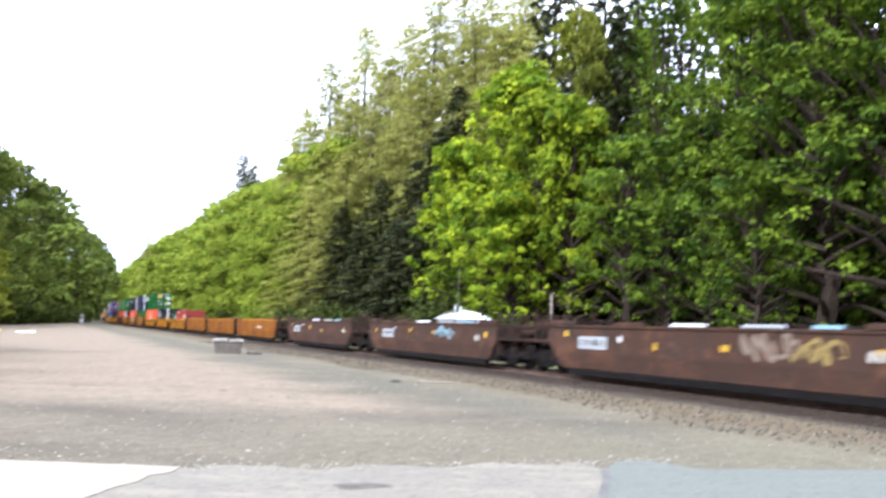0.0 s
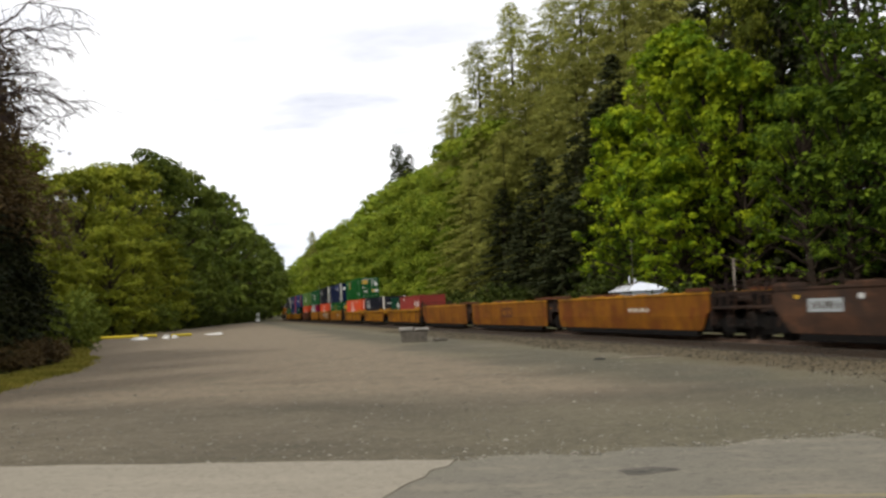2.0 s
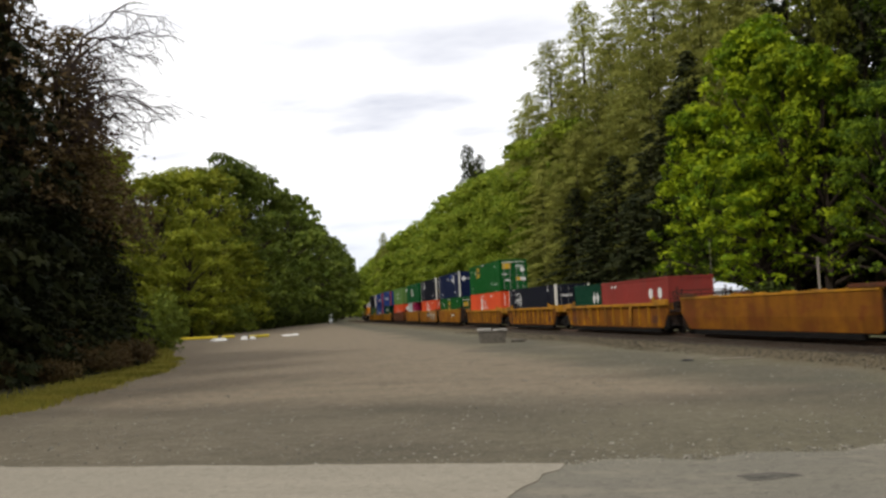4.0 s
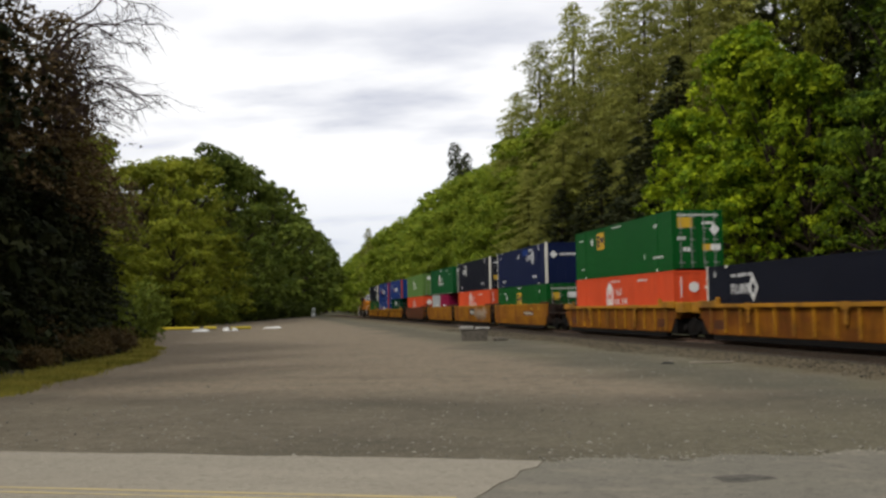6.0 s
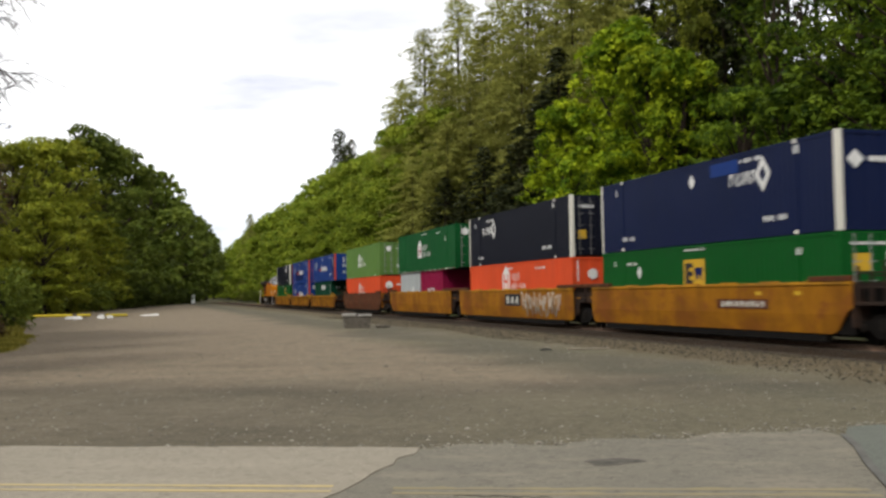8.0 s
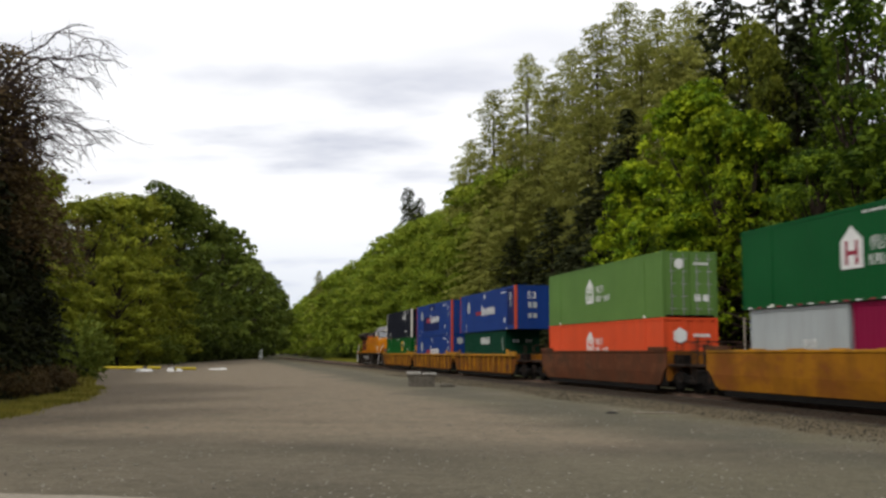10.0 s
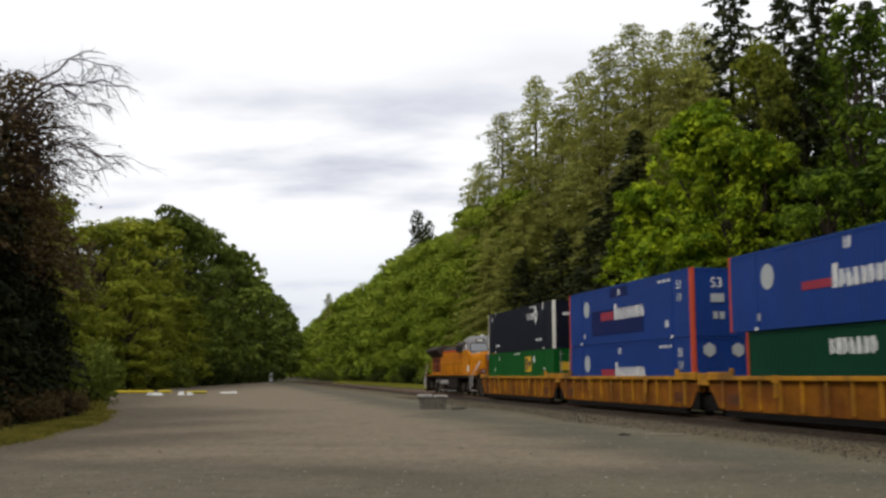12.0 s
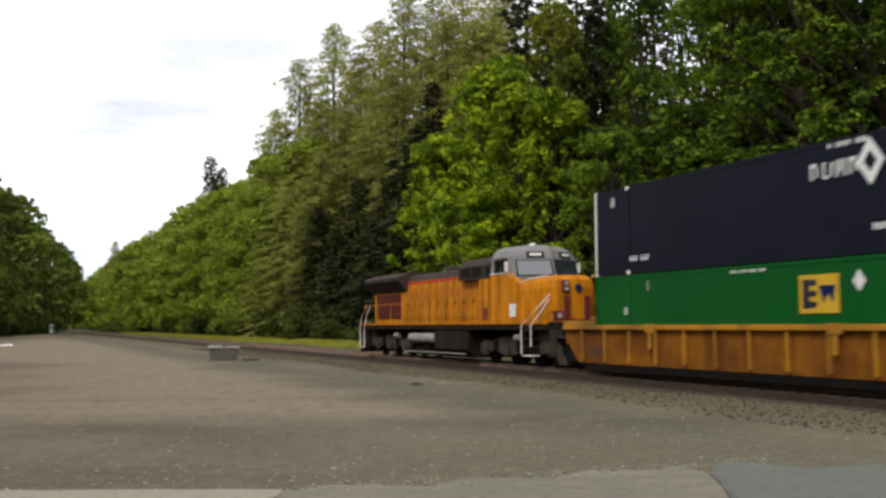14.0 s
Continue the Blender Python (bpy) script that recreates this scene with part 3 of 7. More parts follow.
def build_road():
    near = lambda x: 4.6 - 0.10 * x
    # old pavement, its broken edge running in to the middle line
    s = Shape()
    rng = random.Random(5)
    left = -34.0
    edge = [(x, road_far(x) + rng.uniform(-0.035, 0.035)) for x in np.arange(left, -0.5, 0.22)]
    tip = [(-0.24, 9.86), (-0.28, 9.50), (-0.43, 9.28), (-0.45, 8.95), (-0.58, 8.62), (-0.66, 8.2), (-0.78, 7.75), (-0.98, 7.3), (-1.2, 6.6), (-1.5, 5.6), (-1.7, 4.75)]
    outline = edge + tip + [(left, near(left))]
    s.prism(outline, -0.02, 0.045, "z")
    solid("road", s, M_ROAD, "pale worn asphalt road with a broken edge", "road", "structure")
    # patched stretch between the broken edge and the seam
    o2 = [(x - 0.02, y - 0.01) for x, y in tip[::-1]] + [(x, road_far(x) + 0.12 * math.sin(x * 5) + rng.uniform(-0.1, 0.1)) for x in np.arange(-0.05, 3.9, 0.16)]
    o2 += [(3.9, 10.3), (3.72, 9.5), (3.45, 8.6), (3.15, 7.4), (2.93, 6.45), (2.5, 4.4)]
    s = Shape().prism(o2, -0.02, 0.036, "z")
    solid("road_patch", s, M_PATCH, "grey patched asphalt dusted with gravel", "road", "structure")
    # newer dark pavement towards the crossing
    o3 = [(2.56, 4.3), (2.99, 6.45), (3.21, 7.4), (3.51, 8.6), (3.78, 9.5), (3.96, 10.3)] + [(x, road_far(x) + rng.uniform(-0.04, 0.04)) for x in np.arange(4.2, 16, 0.4)] + [(16, 4.0)]
    s = Shape().prism(o3, -0.02, 0.040, "z")
    solid("road_newer", s, M_NEWROAD, "smooth blue-grey asphalt of the crossing approach", "road", "structure")
    seam = [(2.5, 4.3), (2.93, 6.45), (3.15, 7.4), (3.45, 8.6), (3.72, 9.5), (3.9, 10.3)]
    s = Shape()
    for (xa, ya), (xb, yb) in zip(seam, seam[1:]):
        s.add([(xa + 0.0, ya, 0.046), (xa + 0.075, ya, 0.046), (xb + 0.075, yb, 0.046), (xb + 0.0, yb, 0.046)], [(0, 1, 2, 3)])
    solid("seam", s, M_SEAM, "dark tarred seam across the asphalt", "seam", "structure")
    # centre lines and stop bar
    for k, off in enumerate((0.10, -0.10)):
        s = ribbon(-30, -0.86, lambda x: road_mid(x) + off - 0.038, lambda x: road_mid(x) + off + 0.038, 0.049, 0.3, 0.006, 7 + k, 0.003)
        solid("centre_line", s, M_YELLOW, "faded yellow centre line on worn asphalt", "road marking", "structure")
        s = ribbon(-0.4, 3.05, lambda x: road_mid(x) + off - 0.05, lambda x: road_mid(x) + off + 0.04, 0.039, 0.12, 0.03, 9 + k, 0.003)
        solid("centre_line", s, M_YELLOW_OLD, "almost worn away yellow line on patched asphalt", "road marking", "structure")
        s = ribbon(3.26, 15.5, lambda x: road_mid(x) + off - 0.038, lambda x: road_mid(x) + off + 0.038, 0.044, 0.4, 0.004, 11 + k, 0.003)
        solid("centre_line", s, M_YELLOW, "clear yellow centre line on newer asphalt", "road marking", "structure")
    s = Shape().prism([(-1.24, 7.42), (-1.07, 7.40), (-1.50, 5.0), (-1.68, 5.03)], 0.044, 0.049, "z")
    solid("stop_line", s, M_WHITE_ROAD, "white stop line painted on the road", "road marking", "structure")
    # dark cracks that run along the old middle line
    for x0, y0, x1, y1, wid, seed in ((0.05, 7.55, 0.75, 7.42, 0.035, 1), (0.55, 7.2, 1.15, 7.26, 0.03, 2), (1.25, 6.9, 1.8, 6.8, 0.03, 5)):
        cr = random.Random(seed)
        n = 12
        path = [(x0 + (x1 - x0) * i / n, y0 + (y1 - y0) * i / n + cr.uniform(-0.03, 0.03), wid * math.sin(math.pi * (0.06 + 0.88 * i / n)) * cr.uniform(0.5, 1.2)) for i in range(n + 1)]
        outline = [(x, y - w / 2) for x, y, w in path] + [(x, y + w / 2) for x, y, w in path[::-1]]
        solid("crack", Shape().prism(outline, 0.034, 0.0405, "z"), M_CRACK, "dark crack in the patched asphalt", "crack", "structure")
    # sunken dark hole in the patch
    M_HOLE = plain("pothole_grit", (0.068, 0.063, 0.052), 0.9, 0, 0.5, 12)
    s = Shape().prism([(1.42 + 0.24 * math.cos(a) * (1 + 0.25 * math.sin(3 * a + 1)), 8.9 + 0.17 * math.sin(a) * (1 + 0.3 * math.sin(2 * a))) for a in np.arange(0, 6.28, 0.4)], 0.034, 0.039, "z")
    solid("pothole", s, M_HOLE, "shallow dark pothole filled with tar and grit", "pothole", "structure")


def stones(name, pts, sizes, material, label, seed):
    """Loose stones: squashed, jittered eight-sided lumps."""
    rng = np.random.default_rng(seed)
    n = len(pts)
    base = np.array([(1, 0, 0), (-1, 0, 0), (0, 1, 0), (0, -1, 0), (0, 0, 0.5), (0, 0, -0.6)], float)
    v = base[None] * (1 + rng.uniform(-0.4, 0.4, (n, 6, 3)))
    a = rng.uniform(0, 6.28, n)
    c, s = np.cos(a)[:, None], np.sin(a)[:, None]
    v = np.stack([v[..., 0] * c - v[..., 1] * s, v[..., 0] * s + v[..., 1] * c, v[..., 2]], -1)
    v = v * np.asarray(sizes)[:, None, None] + np.asarray(pts)[:, None, :]
    tri = np.array([(0, 2, 4), (2, 1, 4), (1, 3, 4), (3, 0, 4), (2, 0, 5), (1, 2, 5), (3, 1, 5), (0, 3, 5)])
    me = bpy.data.meshes.new(name)
    me.from_pydata(v.reshape(-1, 3).tolist(), [], (tri[None] + 6 * np.arange(n)[:, None, None]).reshape(-1, 3).tolist())
    me.materials.append(material)
    return tagged(new(name, me), label, "gravel", kind="stuff")


def island_stone(name, a, b):
    m, nt, bs = nodes(name, 0.9)
    g = nt.nodes.new("ShaderNodeNewGeometry")
    nt.links.new(mix(nt, g.outputs["Random Per Island"], a, b), bs.inputs["Base Color"])
    return m


def build_stones():
    rng = np.random.default_rng(11)
    m1 = island_stone("lot_stone", (0.08, 0.073, 0.055), (0.24, 0.22, 0.175))
    m2 = island_stone("shoulder_stone", (0.016, 0.012, 0.007), (0.074, 0.058, 0.032))
    n = 8000
    y = 9.6 + 26 * rng.random(n) ** 2.0
    x = lot_left(y) + ((15.5 - NY * y) / NX - lot_left(y)) * rng.random(n)
    far = np.array([road_far(q) for q in x])
    ok = (y > far + 0.02) | ((x > -0.1) & (x < 3.6) & (rng.random(n) < 0.08))
    x, y = x[ok], y[ok]
    sz = 0.008 + 0.020 * rng.random(len(x)) ** 3 + 0.022 * (rng.random(len(x)) > 0.992)
    stones("lot_stones", np.stack([x, y, ground_z(x, y) + 0.016], -1), sz, m1, "scattered pale and dark stones on the gravel lot", 1)
    # a row of swept stones along the edge of the patched asphalt
    n = 700
    x = -0.3 + 5.2 * rng.random(n)
    y = np.array([road_far(q) for q in x]) + 0.05 + rng.normal(0, 0.16, n)
    stones("edge_stones", np.stack([x, y, ground_z(x, y) + 0.034], -1), 0.008 + 0.018 * rng.random(n) ** 3, m1, "loose stones swept along the broken road edge", 4)
    n = 22000
    s = -6 + 76 * rng.random(n)
    off = TC - 4.7 - 4.4 * rng.random(n) ** 1.2 + 0.4 * np.sin(s * 0.35)
    xy = np.array([tr(a, b) for a, b in zip(s, off)])
    z = np.interp(off, [TC - 7.0, TC - 6.4, TC - 5.0, TC - 3.6, TC - 3.0, TC - 2.0], [0.02, 0.0, -0.13, -0.30, -0.42, -0.34]) + 0.008
    stones("shoulder_stones", np.stack([xy[:, 0], xy[:, 1], z], -1), 0.010 + 0.030 * rng.random(n) ** 3, m2, "coarse brown ballast stones along the track", 2)
    n = 22000
    s = -12 + 110 * rng.random(n)
    off = TC - 1.0 - 4.7 * rng.random(n) + 0.25 * np.sin(s * 0.8) * rng.random(n)
    xy = np.array([tr(a, b) for a, b in zip(s, off)])
    z = np.interp(off, [TC - 6.4, TC - 5.0, TC - 3.6, TC - 3.0, TC - 2.9, TC - 1.6], [0.0, -0.13, -0.30, -0.43, -0.42, -0.305]) + 0.01
    stones("ballast_stones", np.stack([xy[:, 0], xy[:, 1], z], -1), 0.02 + 0.03 * rng.random(n) ** 2, island_stone("dark_ballast", (0.010, 0.007, 0.004), (0.042, 0.026, 0.013)), "dark brown ballast stones by the rails", 3)


def strip(outline, s0, s1, step=6.0):
    """An outline across the track (off from the middle, z), pushed along it."""
    n = max(1, int((s1 - s0) / step))
    k = len(outline)
    s = Shape()
    for i in range(n + 1):
        q = s0 + (s1 - s0) * i / n
        for o, z in outline:
            x, y = tr(q, TC + o)
            s.v.append((x, y, z))
    for i in range(n):
        for j in range(k):
            s.f.append((i * k + j, i * k + (j + 1) % k, (i + 1) * k + (j + 1) % k, (i + 1) * k + j))
    s.f += [tuple(range(k)), tuple(range(n * k + k - 1, n * k - 1, -1))]
    return s


def build_track():
    solid("ballast_bed", strip([(-3.3, -0.50), (-2.9, -0.43), (-1.6, -0.305), (1.6, -0.305), (2.9, -0.43), (3.3, -0.50), (3.3, -0.6), (-3.3, -0.6)], -90, 900, 20),
          M_BALLAST, "brown stone ballast bed of the railway", "ballast", "structure")
    solid("ballast_slope", strip([(-5.35, -0.099), (-5.0, -0.13), (-3.6, -0.30), (-3.0, -0.43), (-3.0, -0.6), (-5.35, -0.6)], -90, 260, 5),
          M_BALLAST, "spilled brown ballast sloping up from the rails", "ballast", "structure")
    solid("track_shoulder", strip([(-7.6, -0.02), (-6.4, 0.0), (-5.352, -0.0975), (-5.352, -0.6), (-7.6, -0.6)], -90, 260, 5),
          M_SHOULDER, "gravel shoulder sloping down to the rails", "ground", "structure")
    track = thing("railway_track", "single railway track with rusty rails on wooden ties", "railway track", kind="structure")
    g = RAIL_Z
    prof = [(-0.07, -0.17), (0.07, -0.17), (0.07, -0.155), (0.012, -0.135), (0.012, -0.045), (0.036, -0.03), (0.036, -0.006), (0.028, 0.0), (-0.028, 0.0), (-0.036, -0.006), (-0.036, -0.03), (-0.012, -0.045), (-0.012, -0.135), (-0.07, -0.155)]
    for o in (-0.755, 0.755):
        part("rail", strip([(o + a, g + b) for a, b in prof], -90, 900, 30), M_RAIL, track, "rusty steel rail")
        part("rail_head", strip([(o - 0.022, g + 0.001), (o + 0.022, g + 0.001), (o + 0.022, g + 0.004), (o - 0.022, g + 0.004)], -90, 900, 30), M_RAILTOP, track, "worn shiny running surface")
    tie = Shape().box(-0.11, 0.11, -1.3, 1.3, -0.17, 0.0, 0.012).mesh("tie", M_TIE)
    for i in range(300):
        x, y = tr(-20 + 0.52 * i, TC)
        part("tie", tie, M_TIE, track, at=pose(x, y, -0.285, 0, 0, 90 + math.degrees(TH)))
    rest = Shape()
    for i in range(700):
        a = 136.5 + 0.52 * i
        c = [(*tr(a + ds, TC + o), z) for z in (-0.45, -0.285) for o in (-1.3, 1.3) for ds in (-0.11, 0.11)]
        rest.add(c, [(4, 5, 7, 6), (0, 1, 5, 4), (2, 6, 7, 3), (0, 4, 6, 2), (1, 3, 7, 5)])
    tagged(part("far_ties", rest, M_TIE, track), kind="stuff")


# ---- trees ----
def leaf_quads(c, size, rng, droop=0.0, long=1.0, flat_=0.5, lean=None):
    """Pointed leaves at the places c, mostly lying flat."""
    n = len(c)
    size = np.broadcast_to(size, (n,))
    up = rng.normal(0, 1, (n, 3)) * flat_ + (np.array([0, 0, 1.0]) if lean is None else lean)
    up /= np.linalg.norm(up, axis=1)[:, None]
    a = rng.normal(0, 1, (n, 3))
    a -= (a * up).sum(1)[:, None] * up
    a /= np.linalg.norm(a, axis=1)[:, None]
    a[:, 2] -= droop
    b = np.cross(up, a)
    L, W = (size * 0.5 * long)[:, None], (size * 0.36)[:, None]
    fold = up * (size * 0.10)[:, None]
    return np.stack([c - a * L, c + b * W + fold, c + a * L, c - b * W + fold], 1)


def clumps(centres, per, spread_, size, rng, droop=0.0, long=1.0, flat_=0.5, squash=0.55):
    n = len(centres)
    off = rng.normal(0, 1, (n, per, 3)) * spread_ * np.array([1, 1, squash])
    p = (centres[:, None, :] + off).reshape(-1, 3)
    sz = size * rng.uniform(0.6, 1.3, len(p))
    return leaf_quads(p, sz, rng, droop, long, flat_)


def bunches(centres, out, per, rad, size, rng, flat_=0.45, squash=0.8, long=1.15):
    """Leaves laid like scales over small rounded bunches that face outwards and up."""
    n = len(centres)
    d = rng.normal(0, 1, (n, per, 3)) + out[:, None, :] * 0.9 + np.array([0, 0, 0.55])
    d /= np.linalg.norm(d, axis=2)[..., None]
    r = rad * rng.uniform(0.7, 1.25, (n, 1, 1)) * rng.uniform(0.55, 1.1, (n, per, 1))
    p = (centres[:, None, :] + d * r * np.array([1, 1, squash])).reshape(-1, 3)
    lean = d.reshape(-1, 3) * 0.9 + np.array([0, 0, 0.55])
    return leaf_quads(p, size * rng.uniform(0.6, 1.3, len(p)), rng, 0.15, long, flat_, lean)


def branch(s, a, b, r0, r1, rng, sag=0.0, bits=4):
    a, b = Vector(a), Vector(b)
    pts = []
    for i in range(bits + 1):
        t = i / bits
        p = a.lerp(b, t)
        p.z += sag * math.sin(math.pi * t)
        if 0 < i < bits:
            p += Vector(rng.normal(0, 0.04, 3)) * (b - a).length * 0.5
        pts.append(p)
    s.tube(pts, [r0 + (r1 - r0) * i / bits for i in range(bits + 1)], 5, False)
    return pts


def broadleaf(seed, h, r, n_lobes, n_clumps, per, leaf, material, base=0.12, name="tree", label="", spread_=0.42, thin_low=0.0, shelf=0.85, taper=0.0, thin_to=0.5):
    """A tapered trunk, limbs that reach each bough, and a crown of leaf sprays in tiers with gaps between the boughs."""
    rng = np.random.default_rng(seed)
    t = thing(name, label, "tree")
    wood = Shape()
    top = Vector((rng.normal(0, 0.4), rng.normal(0, 0.4), h * 0.86))
    stem = branch(wood, (0, 0, -0.4), top, r * 0.055 + 0.09, 0.05, rng, 0, 7)
    cs = []
    lobes = []
    for i in range(n_lobes):
        f = (i + 0.5) / n_lobes
        z = h * (base + (0.93 - base) * f)
        wid = r * math.sin(math.pi * min(1, 0.18 + 0.80 * f ** 0.9)) ** 0.62 * (1 - taper * f ** 1.5)
        a = i * 2.399 + rng.uniform(-0.5, 0.5)
        d = wid * rng.uniform(0.40, 0.86)
        c = np.array([d * math.cos(a), d * math.sin(a), z + rng.uniform(-0.4, 0.4)])
        lr = r * rng.uniform(0.26, 0.42) * (1.1 - 0.35 * f) * (17 / n_lobes) ** 0.45
        lobes.append((c, lr))
        zz = max(0.5, z * 0.72)
        branch(wood, (0, 0, zz), tuple(c), 0.028 * r + 0.02, 0.02, rng, 0.2)
    lobes.append((np.array([top.x, top.y, h * 0.90]), r * 0.26))
    for i in range(3):
        a = 2.1 * i + rng.random()
        lobes.append((np.array([top.x + r * 0.25 * math.cos(a), top.y + r * 0.25 * math.sin(a), h * 0.86]), r * 0.24))
    w = np.array([l[1] ** 2 for l in lobes])
    pick = rng.choice(len(lobes), n_clumps, p=w / w.sum())
    dv = rng.normal(0, 1, (n_clumps, 3))
    dv[:, 2] = np.where(dv[:, 2] < -0.3, -dv[:, 2] * 0.4, dv[:, 2])
    dv /= np.linalg.norm(dv, axis=1)[:, None]
    rad = np.array([lobes[k][1] for k in pick]) * (0.55 + 0.5 * rng.random(n_clumps) ** 0.6)
    off = dv * rad[:, None] * np.array([1.0, 1.0, shelf])
    # a flat bough hangs down towards its rim
    off[:, 2] -= (0.85 - shelf) * 0.5 * (off[:, 0] ** 2 + off[:, 1] ** 2) / np.maximum(rad, 0.2)
    cen = np.array([lobes[k][0] for k in pick]) + off
    if thin_low:
        # shaded lower boughs carry fewer leaves
        keep = rng.random(n_clumps) > thin_low * np.clip(1 - (cen[:, 2] / h - 0.12) / (thin_to - 0.12), 0, 1)
        cen, dv = cen[keep], dv[keep]
        n_clumps = len(cen)
    part("trunk", wood, M_BARK, t)
    k = int(n_clumps * 0.2)
    inner = clumps(cen[:k] * np.array([0.72, 0.72, 0.97]), per, spread_ * 1.2, leaf * 1.1, rng, 0.15, 1.15, 0.6)
    outer = bunches(cen[k:], dv[k:], per, spread_ * 1.2, leaf, rng)
    part("crown", quads("crown", np.concatenate([inner, outer]), material), material, t)
    return t


def conifer(seed, h, r, n_br, per, leaf, material, base=0.08, name="fir_tree", label="", ragged=0.35, power=0.75, tuft=0.42):
    """A straight stem with whorls of drooping boughs, ragged in outline."""
    rng = np.random.default_rng(seed)
    t = thing(name, label, "tree")
    wood = Shape()
    wood.tube([(0, 0, -0.4), (0.1, 0, h * 0.4), (0, 0.1, h * 0.75), (0, 0, h)], [0.011 * h + 0.06, 0.008 * h + 0.04, 0.004 * h + 0.02, 0.015], 7)
    cen, out = [], []
    for i in range(n_br):
        f = base + (1 - base) * ((i + rng.random()) / n_br)
        z = h * f
        ln = r * ((1 - f) ** power + 0.035) * rng.uniform(1 - ragged, 1 + ragged)
        a = i * 2.399 + rng.uniform(-0.4, 0.4)
        tip = np.array([math.cos(a) * ln, math.sin(a) * ln, z - ln * rng.uniform(0.05, 0.35)])
        root = np.array([0, 0, z])
        if i % 2 == 0:
            wood.tube([tuple(root), tuple((root + tip) / 2 + np.array([0, 0, 0.1 * ln])), tuple(tip)], [0.035, 0.02, 0.006], 3, False)
        m = max(2, int(ln / 0.55))
        for q in range(m):
            u = 0.25 + 0.8 * (q + rng.random()) / m
            cen.append(root + (tip - root) * u + np.array([0, 0, 0.12 * ln * math.sin(math.pi * min(u, 1))]))
            out.append((math.cos(a) * u, math.sin(a) * u, 0.2))
    cen.append(np.array([0, 0, h]))
    out.append((0, 0, 1.0))
    cen, out = np.array(cen), np.array(out)
    part("trunk", wood, M_BARK, t)
    part("crown", quads("crown", bunches(cen, out, per, tuft, leaf, rng, 0.4, 0.6, 1.5), material), material, t)
    return t


def bush(seed, h, r, n, per, leaf, material, label, name="bush"):
    rng = np.random.default_rng(seed)
    t = thing(name, label, "bush")
    wood = Shape()
    for i in range(7):
        a = i * 0.9 + rng.random()
        branch(wood, (0.1 * math.cos(a), 0.1 * math.sin(a), -0.2), (r * 0.7 * math.cos(a), r * 0.7 * math.sin(a), h * rng.uniform(0.5, 0.85)), 0.03, 0.008, rng, 0.1)
    lobes = [(np.array([rng.uniform(-0.6, 0.6) * r, rng.uniform(-0.6, 0.6) * r, h * rng.uniform(0.25, 0.75)]), r * rng.uniform(0.3, 0.5)) for _ in range(8)]
    pick = rng.integers(0, 8, n)
    dv = rng.normal(0, 1, (n, 3))
    dv /= np.linalg.norm(dv, axis=1)[:, None]
    cen = np.array([lobes[k][0] for k in pick]) + dv * np.array([lobes[k][1] for k in pick])[:, None] * (0.5 + 0.55 * rng.random(n))[:, None]
    cen[:, 2] = np.clip(cen[:, 2], 0.05, h)
    tagged(part("stem", wood, M_BARK, t), kind="stuff")
    part("foliage", quads("foliage", clumps(cen, per, 0.2, leaf, rng, 0.1, 1.3, 0.8, 0.8), material), material, t)
    return t


def bare_tree(seed, h, lean, label):
    """A leafless tree: forked limbs that arch over and hang, ending in fine twigs."""
    rng = np.random.default_rng(seed)
    t = thing("bare_tree", label, "tree")
    wood, twig = Shape(), Shape()
    stem = branch(wood, (0, 0, -0.3), (lean[0] * 0.15, lean[1] * 0.15, h * 0.8), 0.2, 0.08, rng, 0, 7)
    for i in range(12):
        a = math.atan2(lean[1], lean[0]) + rng.normal(0, 0.5)
        z0 = h * rng.uniform(0.56, 0.86)
        ln = math.hypot(*lean) * rng.uniform(0.55, 1.1)
        root = (lean[0] * 0.12, lean[1] * 0.12, z0)
        tip = (ln * math.cos(a), ln * math.sin(a), z0 + rng.uniform(0.0, 2.0))
        pts = branch(wood, root, tip, 0.062, 0.014, rng, 0.9, 6)
        for j in range(2, 7):
            for q in range(4):
                p = pts[j]
                d = Vector((math.cos(a) + rng.normal(0, 0.8), math.sin(a) + rng.normal(0, 0.8), rng.uniform(-1.0, 0.3))).normalized()
                l2 = rng.uniform(0.7, 1.7)
                e = p + d * l2
                mid = p + d * l2 * 0.5 + Vector((0, 0, 0.12 * l2))
                twig.tube([p, mid, e], [0.02, 0.013, 0.007], 3, False)
                for w in range(4):
                    d2 = (d + Vector(rng.normal(0, 0.5, 3)) + Vector((0, 0, -0.45))).normalized()
                    m2 = mid.lerp(e, rng.uniform(-0.4, 1))
                    twig.tube([m2, m2 + d2 * rng.uniform(0.3, 0.8)], [0.010, 0.004], 3, False)
    part("limb", wood, M_TWIG, t)
    part("twig_mass", twig, M_TWIG, t)
    return t


USED = {}


def plant(protos, k, x, y, h, h0, turn, wide=1.0, label=None):
    """Sets a tree of height h at x, y: the prototype itself first, then copies of it."""
    ob = protos[k % len(protos)]
    m = pose(x, y, float(ground_z(x, y)) - 0.05, 0, 0, turn)
    if ob.name in USED:
        c = copy_thing(ob, m)
    else:
        USED[ob.name] = True
        c = ob
        c.matrix_basis = m
    q = h / h0
    c.scale = (q * wide, q * wide, q)
    if label:
        c["label"] = label
    return c


def polar(az, dist):
    return math.sin(radians(az)) * dist, math.cos(radians(az)) * dist


